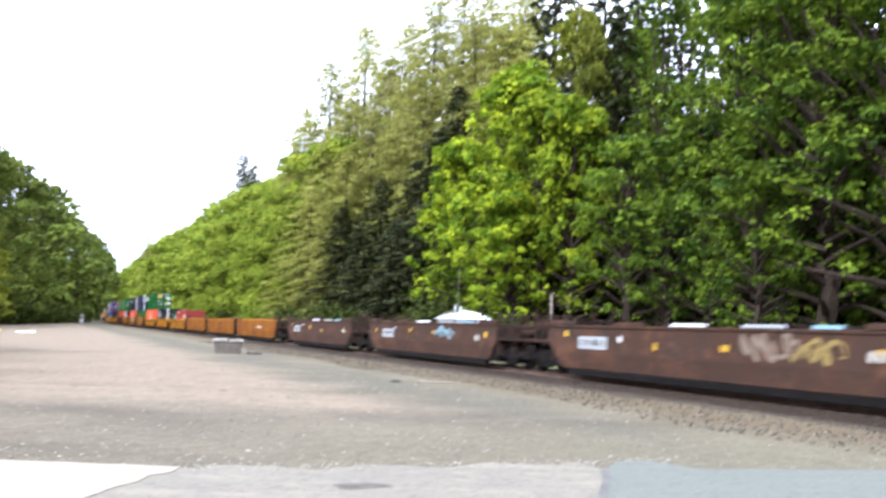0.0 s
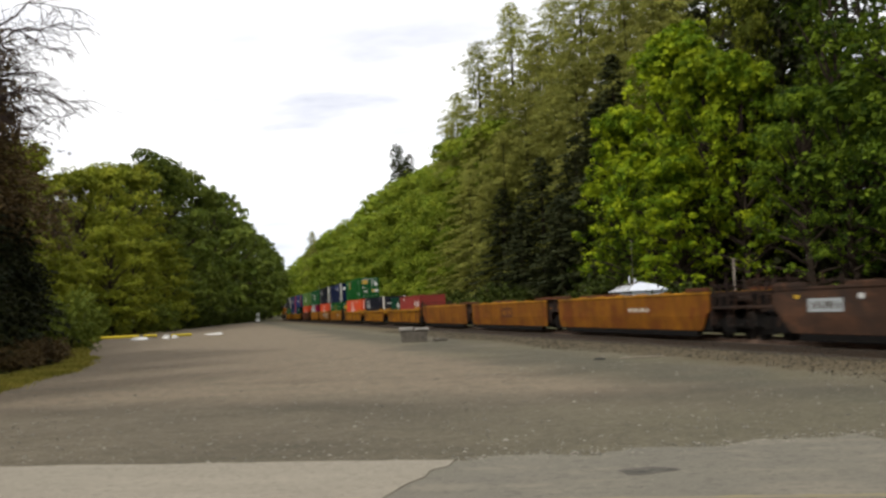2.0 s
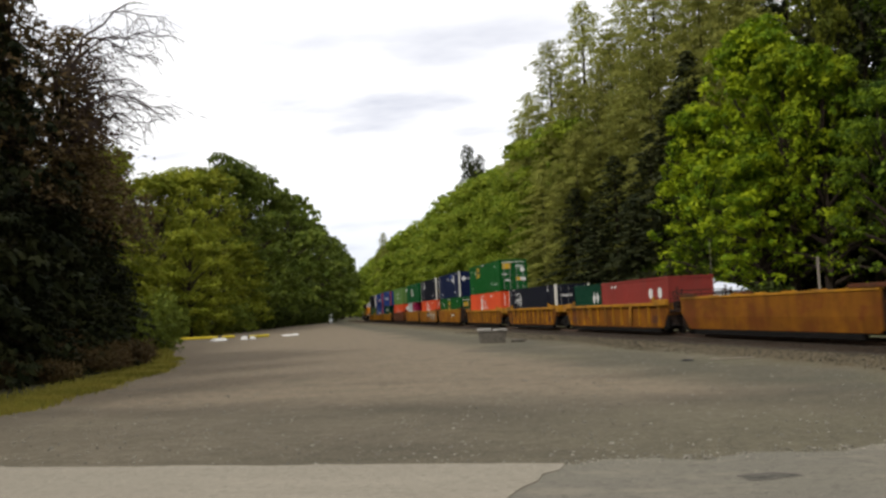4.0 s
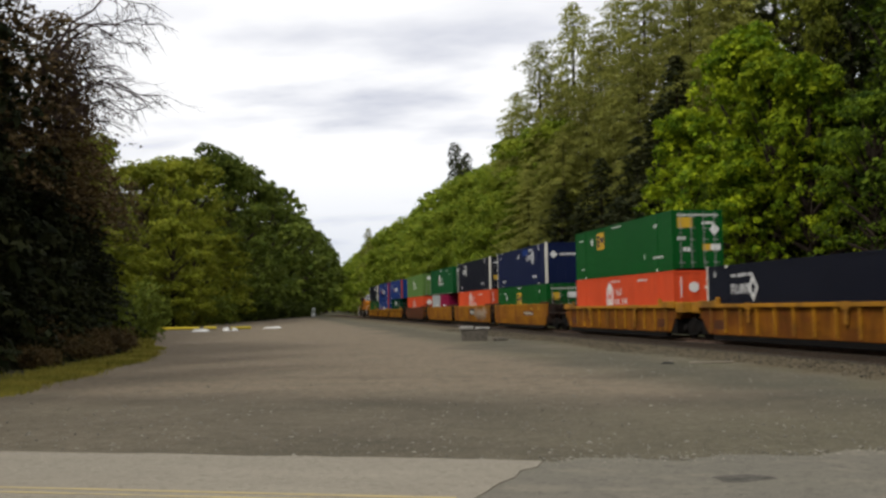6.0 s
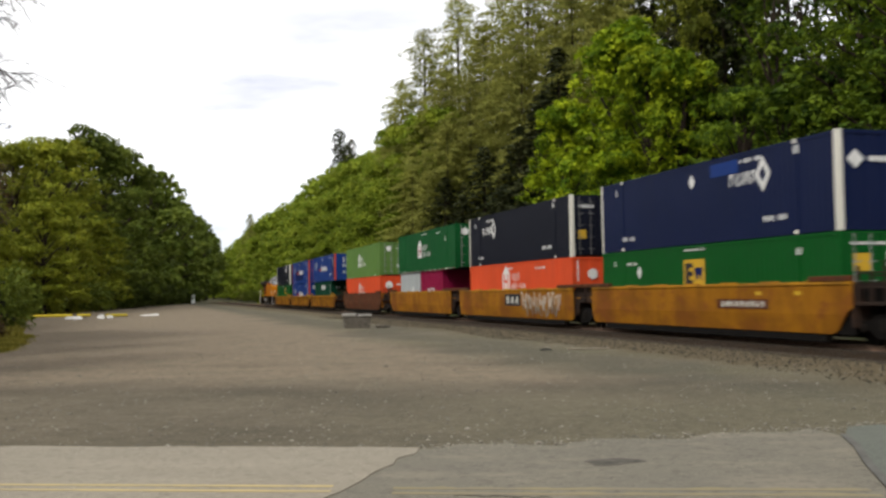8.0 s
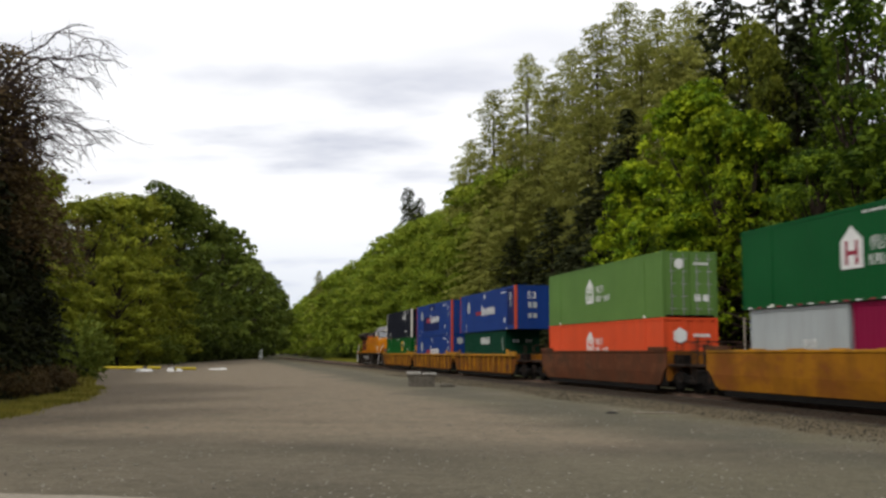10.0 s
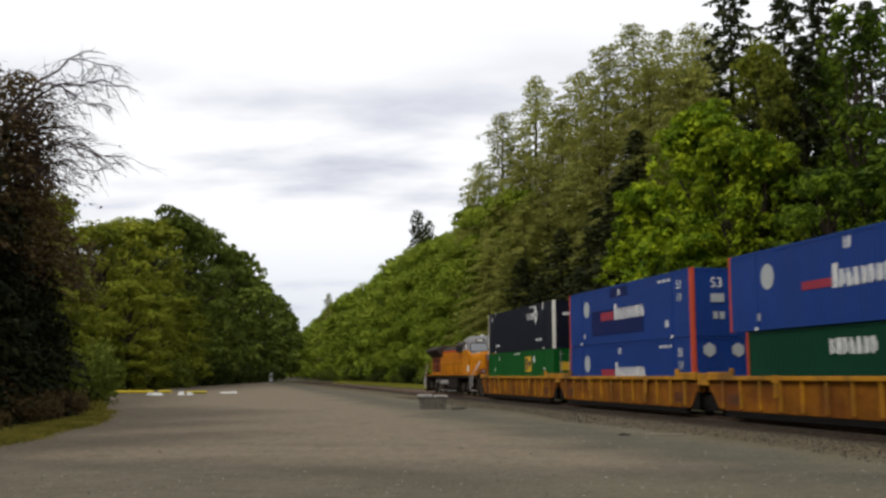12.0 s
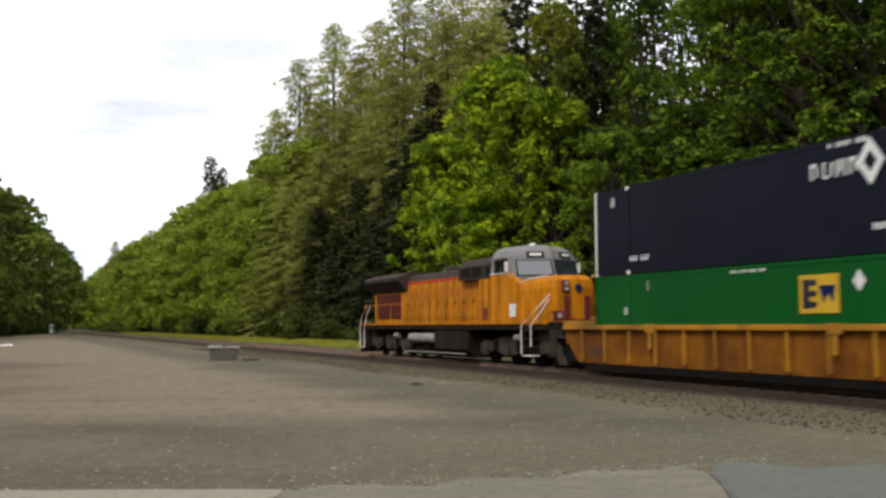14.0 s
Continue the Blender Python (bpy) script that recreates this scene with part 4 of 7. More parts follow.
def build_trees():
    rng = random.Random(21)
    maples = [broadleaf(31 + i, 20, 7.0, 46, 1300, 26, 0.29, M_MAPLE, 0.12, "maple_tree", "bright green maple with bunches of broad leaves", 0.42, 0.97, 0.6, 0.5, 0.86) for i in range(2)]
    deeps = [broadleaf(41 + i, 24, 7.0, 44, 1000, 28, 0.25, M_MAPLE_DEEP, 0.06, "broadleaf_tree", "deep green broadleaf tree in dense forest", 0.44, 0.94, 0.6, 0.0, 0.75) for i in range(2)]
    alders_far = [broadleaf(56 + i, 22, 5.4, 10, 330, 10, 0.7, M_ALDER, 0.04, "alder_tree", "pale green alder in the row beyond the track", 0.75) for i in range(2)]
    lefts_far = [broadleaf(86 + i, 20, 6.0, 16, 330, 9, 0.8, M_LEFT_SHADED, 0.04, "hedgerow_tree", "dense dark green tree at the lot's edge", 0.6) for i in range(2)]
    deeps_far = [broadleaf(46 + i, 24, 7.0, 20, 600, 16, 0.40, M_MAPLE_DEEP, 0.06, "broadleaf_tree", "deep green broadleaf tree in dense forest", 0.6) for i in range(2)]
    alders = [broadleaf(51 + i, 22, 5.4, 16, 900, 13, 0.38, M_ALDER, 0.04, "alder_tree", "pale green alder in the row beyond the track", 0.65) for i in range(3)]
    firs = [conifer(61 + i, 38, 6.4, 260, 22, 0.23, M_FIR, 0.04, "fir_tree", "tall olive-grey fir with ragged top", 0.6, 0.5, 0.8) for i in range(3)]
    darks = [conifer(71 + i, 34, 5.0, 190, 8, 0.42, M_DARKFIR, 0.15, "dark_fir_tree", "dark fir behind the maples, low ones filling in for shade", 0.4, 0.7) for i in range(2)]
    lefts = [broadleaf(81 + i, 20, 6.0, 34, 1000, 15, 0.34, M_LEFT, 0.04, "hedgerow_tree", "dense dark green tree at the lot's edge", 0.45, 0, 0.6) for i in range(3)]
    lefts_dark = [broadleaf(84 + i, 20, 6.0, 34, 1000, 13, 0.38, M_LEFT_SHADED, 0.04, "hedgerow_tree", "dense shaded green tree at the lot's edge", 0.45, 0, 0.6) for i in range(2)]
    shrubs = [bush(91 + i, 2.6, 1.9, 230, 8, 0.21, M_BUSH, "leafy light green bush at the forest edge") for i in range(2)]
    thickets = [bush(93, 2.6, 1.9, 210, 8, 0.22, M_BUSH_SHADED, "dense thicket with shade put into its leaf colour", "thicket")]
    browns = [bush(95, 1.4, 1.5, 260, 9, 0.13, M_BROWN, "brown withered brush at the forest edge", "dry_brush")]
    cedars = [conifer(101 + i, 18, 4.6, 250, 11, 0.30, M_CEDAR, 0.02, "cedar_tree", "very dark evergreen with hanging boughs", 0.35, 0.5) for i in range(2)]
    spires = [conifer(121, 34, 3.6, 200, 9, 0.45, M_DARKFIR, 0.1, "dark_conifer", "dark twin-topped conifer above the alder row", 0.45, 0.22, 0.7)]
    droops = [conifer(111, 15, 2.3, 260, 7, 0.15, M_BROWN, 0.42, "withered_tree", "half-dead tree with hanging brown twigs", 0.5, 0.4)]

    # tall firs in a group beyond the track
    for k, (az, d, h, w) in enumerate([(-2.15, 153, 32.5, 1.0), (-0.8, 147, 38.7, 1.05), (1.1, 149, 44.2, 1.0), (-2.7, 156, 25, 1.1), (0.35, 140, 31, 1.25), (2.5, 138, 37, 1.1), (3.6, 141, 42, 1.1), (-1.0, 138, 25, 1.3), (1.7, 128, 27, 1.3), (3.2, 122, 26, 1.3), (5.0, 130, 42, 1.1), (6.6, 128, 44, 1.0), (8.3, 118, 39.5, 1.0), (9.8, 112, 38, 1.0), (7.4, 108, 33, 1.2), (9.0, 100, 30, 1.2), (4.6, 118, 30, 1.2), (0.4, 124, 22, 1.5), (-1.6, 132, 18, 1.5), (10.7, 108, 35.5, 0.9), (10.0, 100, 30, 1.2)]):
        plant(firs, k, *polar(az, d), h, 38, 50 * k, w)
    # maples before them
    for k, (az, d, h, w) in enumerate([(10.3, 83, 23.5, 1.0), (11.6, 78, 20.5, 0.85), (7.1, 89, 18.5, 0.95), (9.8, 77, 12.5, 1.1), (13.2, 76, 19.0, 0.85)]):
        plant(maples, k, *polar(az, d), h, 20, 77 * k, w)
    # the first two fill the shaded gaps low in the maples
    for k, (az, d, h, w) in enumerate([(6.6, 90, 11, 1.0), (8.4, 81, 11, 1.0), (16.6, 82, 26, 0.6), (16.9, 90, 28, 0.5), (16.4, 68, 15, 1.0), (18.6, 66, 14, 1.0), (21, 62, 15, 1.0), (23.2, 60, 24, 0.85), (25.0, 56, 22, 1.0), (27.0, 52, 23, 1.15), (31, 48, 22, 1.1), (36, 46, 22, 1.1), (42, 44, 22, 1.1), (23.5, 52, 10, 1.0), (50, 40, 22, 1.1), (60, 38, 21, 1.1)]):
        plant(deeps, k, *polar(az, d), h, 24, 61 * k, w)
    olives = [broadleaf(131, 26, 5.6, 34, 950, 16, 0.30, M_OLIVE, 0.06, "olive_tree", "olive-green tree rising behind the bright maples", 0.5, 0.95, 0.7, 0.4, 0.7)]
    for k, (az, d, h, w) in enumerate([(14.2, 80, 26, 0.66), (13.4, 90, 30, 0.8)]):
        plant(olives, k, *polar(az, d), h, 26, 67 * k, w)
    # a slender tree with thin foliage that leaves gaps of sky
    thin = [broadleaf(48, 26, 3.6, 15, 230, 12, 0.36, M_MAPLE_DEEP, 0.3, "slender_tree", "slender tree with thin foliage against the sky")]
    for k, (az, d, h) in enumerate([(18.2, 72, 27), (20.3, 74, 27), (21.6, 70, 25)]):
        plant(thin, k, *polar(az, d), h, 26, 70 * k, 1.0)
    # deep forest behind; low dark firs stand in for the shade under the boughs
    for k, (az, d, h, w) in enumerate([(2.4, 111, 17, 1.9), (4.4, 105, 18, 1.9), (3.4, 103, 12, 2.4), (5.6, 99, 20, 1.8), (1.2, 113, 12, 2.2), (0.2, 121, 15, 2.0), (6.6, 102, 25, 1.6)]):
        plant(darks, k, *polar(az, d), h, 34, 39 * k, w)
    # the last five stand in for the unlit inside of the forest
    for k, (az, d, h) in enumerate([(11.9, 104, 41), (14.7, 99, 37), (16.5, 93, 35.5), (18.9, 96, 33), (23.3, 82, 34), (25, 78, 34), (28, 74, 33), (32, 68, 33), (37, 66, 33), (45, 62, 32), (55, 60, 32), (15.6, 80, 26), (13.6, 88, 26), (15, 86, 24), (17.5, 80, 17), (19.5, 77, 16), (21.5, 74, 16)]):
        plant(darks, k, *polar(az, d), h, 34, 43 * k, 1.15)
    # the first six are dark filler for the shade inside the maples
    for k, (az, d, h) in enumerate([(8, 97, 15), (10, 91, 16), (12, 86, 16), (6.4, 101, 13), (9, 92, 9), (11, 86, 9), (25, 66, 25), (28, 60, 25), (34, 56, 25)]):
        plant(deeps_far, k + 1, *polar(az, d), h, 24, 91 * k, 1.25)
    # the row of alders that runs to the vanishing point
    s, k = 132.0, 0
    while s < 760:
        for off, hh in ((31.5, rng.uniform(18, 22)), (36.5, rng.uniform(25, 28.5))):
            x, y = tr(s + rng.uniform(-2, 2), off + rng.uniform(-1, 1) + 0.012 * max(0, s - 400))
            plant(alders if s < 195 else alders_far, k, x, y, hh, 22, rng.uniform(0, 360), rng.uniform(1.0, 1.25))
            k += 1
        s += 6.6 + max(0, s - 180) * 0.03
    for az, d, h in ((-10.5, 345, 28.5), (-10.0, 352, 27.5), (-8.9, 300, 27)):
        plant(firs, 1, *polar(az, d), h, 38, rng.uniform(0, 360), 0.85)
    for k, (az, d, h) in enumerate(((-5.62, 232, 37.8), (-5.02, 230, 35.0), (-5.3, 234, 34.0))):
        plant(spires, k, *polar(az, d), h, 34, 80 * k, 0.62)
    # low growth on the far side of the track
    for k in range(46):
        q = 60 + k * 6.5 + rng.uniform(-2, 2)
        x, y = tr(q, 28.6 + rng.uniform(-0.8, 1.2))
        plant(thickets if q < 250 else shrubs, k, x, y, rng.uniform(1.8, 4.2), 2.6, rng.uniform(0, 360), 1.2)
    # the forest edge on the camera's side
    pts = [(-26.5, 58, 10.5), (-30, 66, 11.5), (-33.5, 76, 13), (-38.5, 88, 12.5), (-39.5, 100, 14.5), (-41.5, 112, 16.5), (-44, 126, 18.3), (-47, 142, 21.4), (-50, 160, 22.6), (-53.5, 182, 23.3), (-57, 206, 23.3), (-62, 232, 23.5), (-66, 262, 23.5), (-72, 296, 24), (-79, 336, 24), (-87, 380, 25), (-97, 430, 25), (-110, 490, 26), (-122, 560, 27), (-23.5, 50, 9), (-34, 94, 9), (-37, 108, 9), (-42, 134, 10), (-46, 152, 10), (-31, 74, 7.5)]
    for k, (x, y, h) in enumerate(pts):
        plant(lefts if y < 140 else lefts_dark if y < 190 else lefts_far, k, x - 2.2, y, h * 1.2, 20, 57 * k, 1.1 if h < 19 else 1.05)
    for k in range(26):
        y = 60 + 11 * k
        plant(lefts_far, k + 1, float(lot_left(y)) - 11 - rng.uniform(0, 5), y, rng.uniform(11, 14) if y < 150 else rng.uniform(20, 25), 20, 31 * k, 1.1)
    # the far end of the cutting
    for k in range(14):
        x, y = tr(800 + 8 * (k % 3), TC - 60 + 9.5 * k)
        plant(alders_far, k, x, y, 17 + 3 * (k % 3), 22, 40 * k, 1.4)
    # undergrowth that closes the foot of the row, in the darkened leaf further off
    for k in range(44):
        y = 92 + 4.2 * k
        plant(shrubs if y < 130 else thickets, k, float(lot_left(y)) - 0.8 - rng.uniform(0, 2.5), y, rng.uniform(2.2, 4.2), 2.6, 47 * k, 1.3)
    # low near-black evergreens added to close the forest's foot with shade, beyond the track
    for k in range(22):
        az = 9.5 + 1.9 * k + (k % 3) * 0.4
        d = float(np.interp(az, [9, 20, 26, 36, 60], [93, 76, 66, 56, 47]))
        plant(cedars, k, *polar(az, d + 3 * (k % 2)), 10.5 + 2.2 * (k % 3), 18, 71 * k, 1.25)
    # very dark evergreens close by; the last four, unseen, only block side light
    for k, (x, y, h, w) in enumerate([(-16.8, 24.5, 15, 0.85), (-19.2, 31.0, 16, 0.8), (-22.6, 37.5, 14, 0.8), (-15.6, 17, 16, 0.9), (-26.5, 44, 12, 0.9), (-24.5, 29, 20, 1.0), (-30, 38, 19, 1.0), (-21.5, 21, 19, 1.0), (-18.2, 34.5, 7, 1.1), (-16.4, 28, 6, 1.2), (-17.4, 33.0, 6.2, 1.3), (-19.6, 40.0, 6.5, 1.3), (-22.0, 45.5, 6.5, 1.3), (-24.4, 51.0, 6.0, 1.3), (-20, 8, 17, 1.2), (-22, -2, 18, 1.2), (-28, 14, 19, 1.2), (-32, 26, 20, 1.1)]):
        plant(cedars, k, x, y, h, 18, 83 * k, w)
    for k, (x, y, h, w) in enumerate([(-18.6, 36.5, 12.6, 1.4), (-21.0, 43, 11.0, 1.2), (-17.8, 31, 12.5, 1.3), (-19.8, 39.5, 12, 1.3)]):
        plant(droops, k, x, y, h, 15, 113 * k, w)
    for k, (x, y, h) in enumerate([(-18.6, 41.0, 1.9), (-24.6, 56.0, 3.2), (-22.4, 52, 2.6), (-23.2, 50, 2.2), (-28.6, 64, 2.6), (-38.5, 92, 3), (-37, 92, 3.5), (-40, 104, 4), (-42, 118, 3)]):
        plant(shrubs, k, x, y, h, 2.6, 71 * k, 0.95)
    for k, (x, y, h) in enumerate([(-16.2, 29.5, 1.0), (-16.8, 34.5, 0.9), (-15.2, 25, 0.8), (-18, 38.5, 0.9), (-14.6, 21, 0.7), (-27, 61, 0.9), (-17.4, 32, 1.2), (-15.4, 31.5, 0.7), (-14.6, 27.5, 0.6), (-16.6, 36, 0.9), (-16.0, 33.2, 0.8), (-17.2, 38, 0.9), (-17.6, 40.2, 0.7)]):
        plant(browns, k, x, y, h, 1.4, 53 * k, 1.2)
    b = bare_tree(5, 14.0, (4.1, -0.5), "leafless tree with arching limbs and hanging twigs")
    b.matrix_basis = pose(-19.3, 36.0, float(ground_z(-19.3, 36)) - 0.6)
    b = bare_tree(9, 8.5, (1.6, -0.5), "thin leafless tree at the forest edge")
    b.matrix_basis = pose(-27.6, 60.0, float(ground_z(-27.6, 60)))


def blades(name, xy, h, rng, label, material):
    n = len(xy)
    z = ground_z(xy[:, 0], xy[:, 1]) - 0.03
    a = rng.uniform(0, 6.28, n)
    d = np.stack([np.cos(a), np.sin(a), np.zeros(n)], 1)
    b = np.column_stack([xy, z])
    hh = (h * rng.uniform(0.5, 1.3, n))[:, None]
    w = hh * 0.09 + 0.006
    bend = rng.normal(0, 0.35, (n, 3)) * hh
    bend[:, 2] = 0
    up = np.array([0, 0, 1.0]) * hh
    q = np.stack([b - d * w, b + d * w, b + up * 0.6 + bend * 0.5 + d * w * 0.8, b + up + bend], 1)
    tagged(new(name, quads(name, q, material)), label, "grass", kind="stuff")


def build_grass():
    rng = np.random.default_rng(8)
    n = 24000
    y = 12 + 31 * rng.random(n)
    x = lot_left(y) + 0.55 - np.abs(rng.normal(0, 0.8, n)) + rng.normal(0, 0.16, n) + 0.1 * np.sin(y * 1.1)
    blades("edge_grass", np.stack([x, y], 1), 0.14, rng, "yellow-green grass along the lot's edge", M_GRASS)
    n = 5000
    y = 40 + 80 * rng.random(n)
    x = lot_left(y) + 0.3 - np.abs(rng.normal(0, 1.0, n))
    blades("far_edge_grass", np.stack([x, y], 1), 0.3, rng, "rough grass at the far edge of the lot", M_GRASS)
    n = 30000
    s = 15 + 250 * rng.random(n)
    o = 24.6 + 4.2 * rng.random(n)
    xy = np.array([tr(a, b) for a, b in zip(s, o)])
    blades("verge_grass", xy, 0.32, rng, "tall yellow-green grass beyond the track", M_VERGE)


# ---- the train ----
# In a vehicle's own space x runs back along the train, y towards the lot, z up from the rail.
ROLLING = []               # (thing, its place along the track at 9 s, height)
WHEELSETS = []             # (wheelset, x, y, z on its truck, radius)


def lettering(words, size, material, parent, at, label=""):
    c = bpy.data.curves.new("lettering", "FONT")
    c.body, c.size, c.align_x, c.align_y, c.extrude, c.resolution_u = words, size, "CENTER", "CENTER", 0.003, 2
    o = bpy.data.objects.new("lettering", c)
    scene.collection.objects.link(o)
    me = bpy.data.meshes.new_from_object(o.evaluated_get(bpy.context.evaluated_depsgraph_get()))
    bpy.data.objects.remove(o)
    me.materials.clear()
    me.materials.append(material)
    return part("lettering", me, material, parent, label, at)


def corrugated(length, height, y, out, pitch=0.28, deep=0.026):
    """A pressed steel wall along x, its ribs upright."""
    n = int(round(length / pitch))
    p = length / n
    xs = []
    for i in range(n):
        a = -length / 2 + i * p
        xs += [(a, 0), (a + 0.32 * p, 0), (a + 0.45 * p, -deep), (a + 0.85 * p, -deep)]
    xs.append((length / 2, 0))
    s = Shape()
    for x, d in xs:
        s.v += [(x, out * (y + d), 0.12), (x, out * (y + d), height - 0.1)]
    for i in range(len(xs) - 1):
        s.f.append((2 * i, 2 * i + 2, 2 * i + 3, 2 * i + 1))
    return s


def container(label, paint, length=16.15, height=2.9, width=2.59, posts=None, doors=False, end_paint=None):
    """A freight container. Its leading end (-x) has doors or a plain pressed wall."""
    t = thing("container", label, "container", "containers on the train")
    L, W, H = length / 2, width / 2, height
    posts = posts or paint
    for o, nm in ((1, "side_wall"), (-1, "side_wall")):
        part(nm, corrugated(length - 0.2, H, W - 0.012, o, 0.28, 0.006 if length > 14 else 0.026), paint, t)
        part("top_rail", Shape().box(-L + 0.05, L - 0.05, min(o * (W - 0.06), o * W), max(o * (W - 0.06), o * W), H - 0.12, H - 0.012), paint, t)
        part("bottom_rail", Shape().box(-L + 0.05, L - 0.05, min(o * (W - 0.07), o * W), max(o * (W - 0.07), o * W), 0.012, 0.15), paint, t)
    part("roof", Shape().box(-L + 0.05, L - 0.05, -W + 0.05, W - 0.05, H - 0.07, H - 0.03), paint, t)
    part("floor", Shape().box(-L + 0.05, L - 0.05, -W + 0.06, W - 0.06, 0.05, 0.16), P_STEEL, t)
    for ex in (-1, 1):
        for o in (1, -1):
            wpost = 0.20 if (posts is not paint and ex < 0) else 0.12
            x0, x1 = sorted((ex * L, ex * (L - wpost)))
            y0, y1 = sorted((o * (W + 0.004), o * (W - (0.16 if posts is not paint else 0.1))))
            part("corner_post", Shape().box(x0, x1, y0, y1, 0.0, H, 0.008), posts, t)
            for z in (0.0, H - 0.118):
                cx0, cx1 = sorted((ex * (L + 0.002), ex * (L - 0.178)))
                cy0, cy1 = sorted((o * (W + 0.006), o * (W - 0.16)))
                part("corner_casting", Shape().box(cx0, cx1, cy0, cy1, z, z + 0.118, 0.01), posts if posts is not paint else paint, t)
    ep = end_paint or paint
    part("end_wall", Shape().box(L - 0.07, L - 0.03, -W + 0.06, W - 0.06, 0.05, H - 0.03), ep, t)
    if doors:
        for o in (1, -1):
            y0, y1 = sorted((o * 0.015, o * (W - 0.12)))
            d = part("door", Shape().box(-L + 0.02, -L + 0.07, y0, y1, 0.1, H - 0.1, 0.01), ep, t)
            for k in range(4):
                z = 0.28 + k * (H - 0.6) / 3.4
                part("door_panel", Shape().box(-L + 0.008, -L + 0.022, y0 + 0.06, y1 - 0.06, z, z + (H - 0.6) / 3.4 - 0.12, 0.004), ep, d)
            steel = P_ROD_DULL if paint in (P_NAVY, P_BLACK) else P_ROD
            for k in range(5):
                for q in (0.1, 0.56):
                    part("door_hinge", Shape().box(-L - 0.012, -L + 0.02, y0 + (y1 - y0) * q, y0 + (y1 - y0) * (q + 0.24), 0.35 + k * (H - 0.7) / 4, 0.385 + k * (H - 0.7) / 4), steel, d)
            for q in (0.26, 0.74):
                y = y0 + (y1 - y0) * q
                part("lock_rod", Shape().tube([(-L - 0.02, y, 0.08), (-L - 0.02, y, H - 0.08)], 0.018, 6), steel, d, "thin steel lock rod")
        part("end_header", Shape().box(-L + 0.0, -L + 0.1, -W + 0.1, W - 0.1, H - 0.1, H - 0.01), ep, t)
    else:
        n = 9
        s = Shape()
        ys = []
        for i in range(n):
            a = -W + 0.1 + (2 * W - 0.2) * i / n
            b = a + (2 * W - 0.2) / n
            d = 0.02 if i % 2 else 0.045
            ys += [(a, d), (b, d)]
        s.prism([(-L + d, y) for y, d in ys] + [(-L + 0.09, W - 0.1), (-L + 0.09, -W + 0.1)], 0.12, H - 0.1, "z")
        part("front_wall", s, ep, t)
        part("end_header", Shape().box(-L + 0.005, -L + 0.1, -W + 0.1, W - 0.1, H - 0.12, H - 0.012), ep, t)
        part("end_sill", Shape().box(-L + 0.005, -L + 0.1, -W + 0.1, W - 0.1, 0.012, 0.14), ep, t)
    if length > 14:
        for q in (-6.02, 6.02):
            part("lifting_post", Shape().box(q - 0.09, q + 0.09, W - 0.02, W + 0.006, 0.0, H), paint, t)
            part("lifting_post", Shape().box(q - 0.09, q + 0.09, -W - 0.006, -W + 0.02, 0.0, H), paint, t)
            for z in (0.01, H - 0.13):
                part("lifting_casting", Shape().box(q - 0.1, q + 0.1, W - 0.01, W + 0.012, z, z + 0.12), P_CREAM if z < 1 or paint in (P_NAVY, P_BLACK) else paint, t)
    t["w"], t["l"] = W, L
    return t


def marks(t, rows, material, name="marking"):
    """Small unreadable lines of lettering as thin bars: back-distance from the leading end, height, width, tallness."""
    W, L = t["w"], t["l"]
    for b, z, w, h in rows:
        n = max(2, int(w / (h * 0.85)))
        s = Shape()
        pen = min(0.045, h * 0.26)
        for i in range(n):
            if n > 5 and i % 5 == 3:
                continue
            strokes(s, -L + b - w / 2 + w * i / n, w / n * 0.7, h, z, W + 0.002, (i * 2 + n) % 5, pen)
        tagged(part(name, s, material, t), kind="stuff")


def strokes(s, a, w, h, z, y, kind, pen):
    """One upright block of strokes, w wide and h tall: bars and slants only, no letter of any name."""
    def bar(u0, u1, v0, v1):
        s.box(a + w * (1 - u1), a + w * (1 - u0), y, y + 0.005, z + h * v0, z + h * v1)
    p = pen / w
    q = pen / h
    bar(0, p, 0, 1)
    if kind == 0:
        bar(1 - p, 1, 0.1, 0.9)
        bar(0, 0.6, 0, q)
    elif kind == 1:
        bar(p, 0.75, 0.45, 0.45 + 1.5 * q)
        bar(1 - p, 1, 0, 0.45)
    elif kind == 2:
        bar(1 - p, 1, 0, 1)
        bar(0.5 - p / 2, 0.5 + p / 2, 0.3, 1)
    elif kind == 3:
        bar(p, 0.7, 1 - 1.5 * q, 1)
        bar(0.6, 0.6 + p, 0.15, 0.7)
    else:
        s.prism([(a, z), (a + w * p, z), (a + w * (1 - 0.5 * p), z + h), (a + w * (1 - 1.5 * p), z + h)], y, y + 0.005)


def logo_letters(t, b, z, w, h, material, name="logo", n=7, pen=0.09, first=1.0):
    """A brand's name, drawn as a run of plain upright strokes."""
    W, L = t["w"], t["l"]
    s = Shape()
    for i in range(n):
        a = -L + b - w / 2 + w * i / n
        big = first if i == n - 1 else 1.0
        strokes(s, a, w / n * 0.74, h * big, z, W + 0.002, (3, 0, 4, 1, 3, 2, 0)[(i + n) % 7], pen)
    return tagged(part(name, s, material, t), kind="stuff")


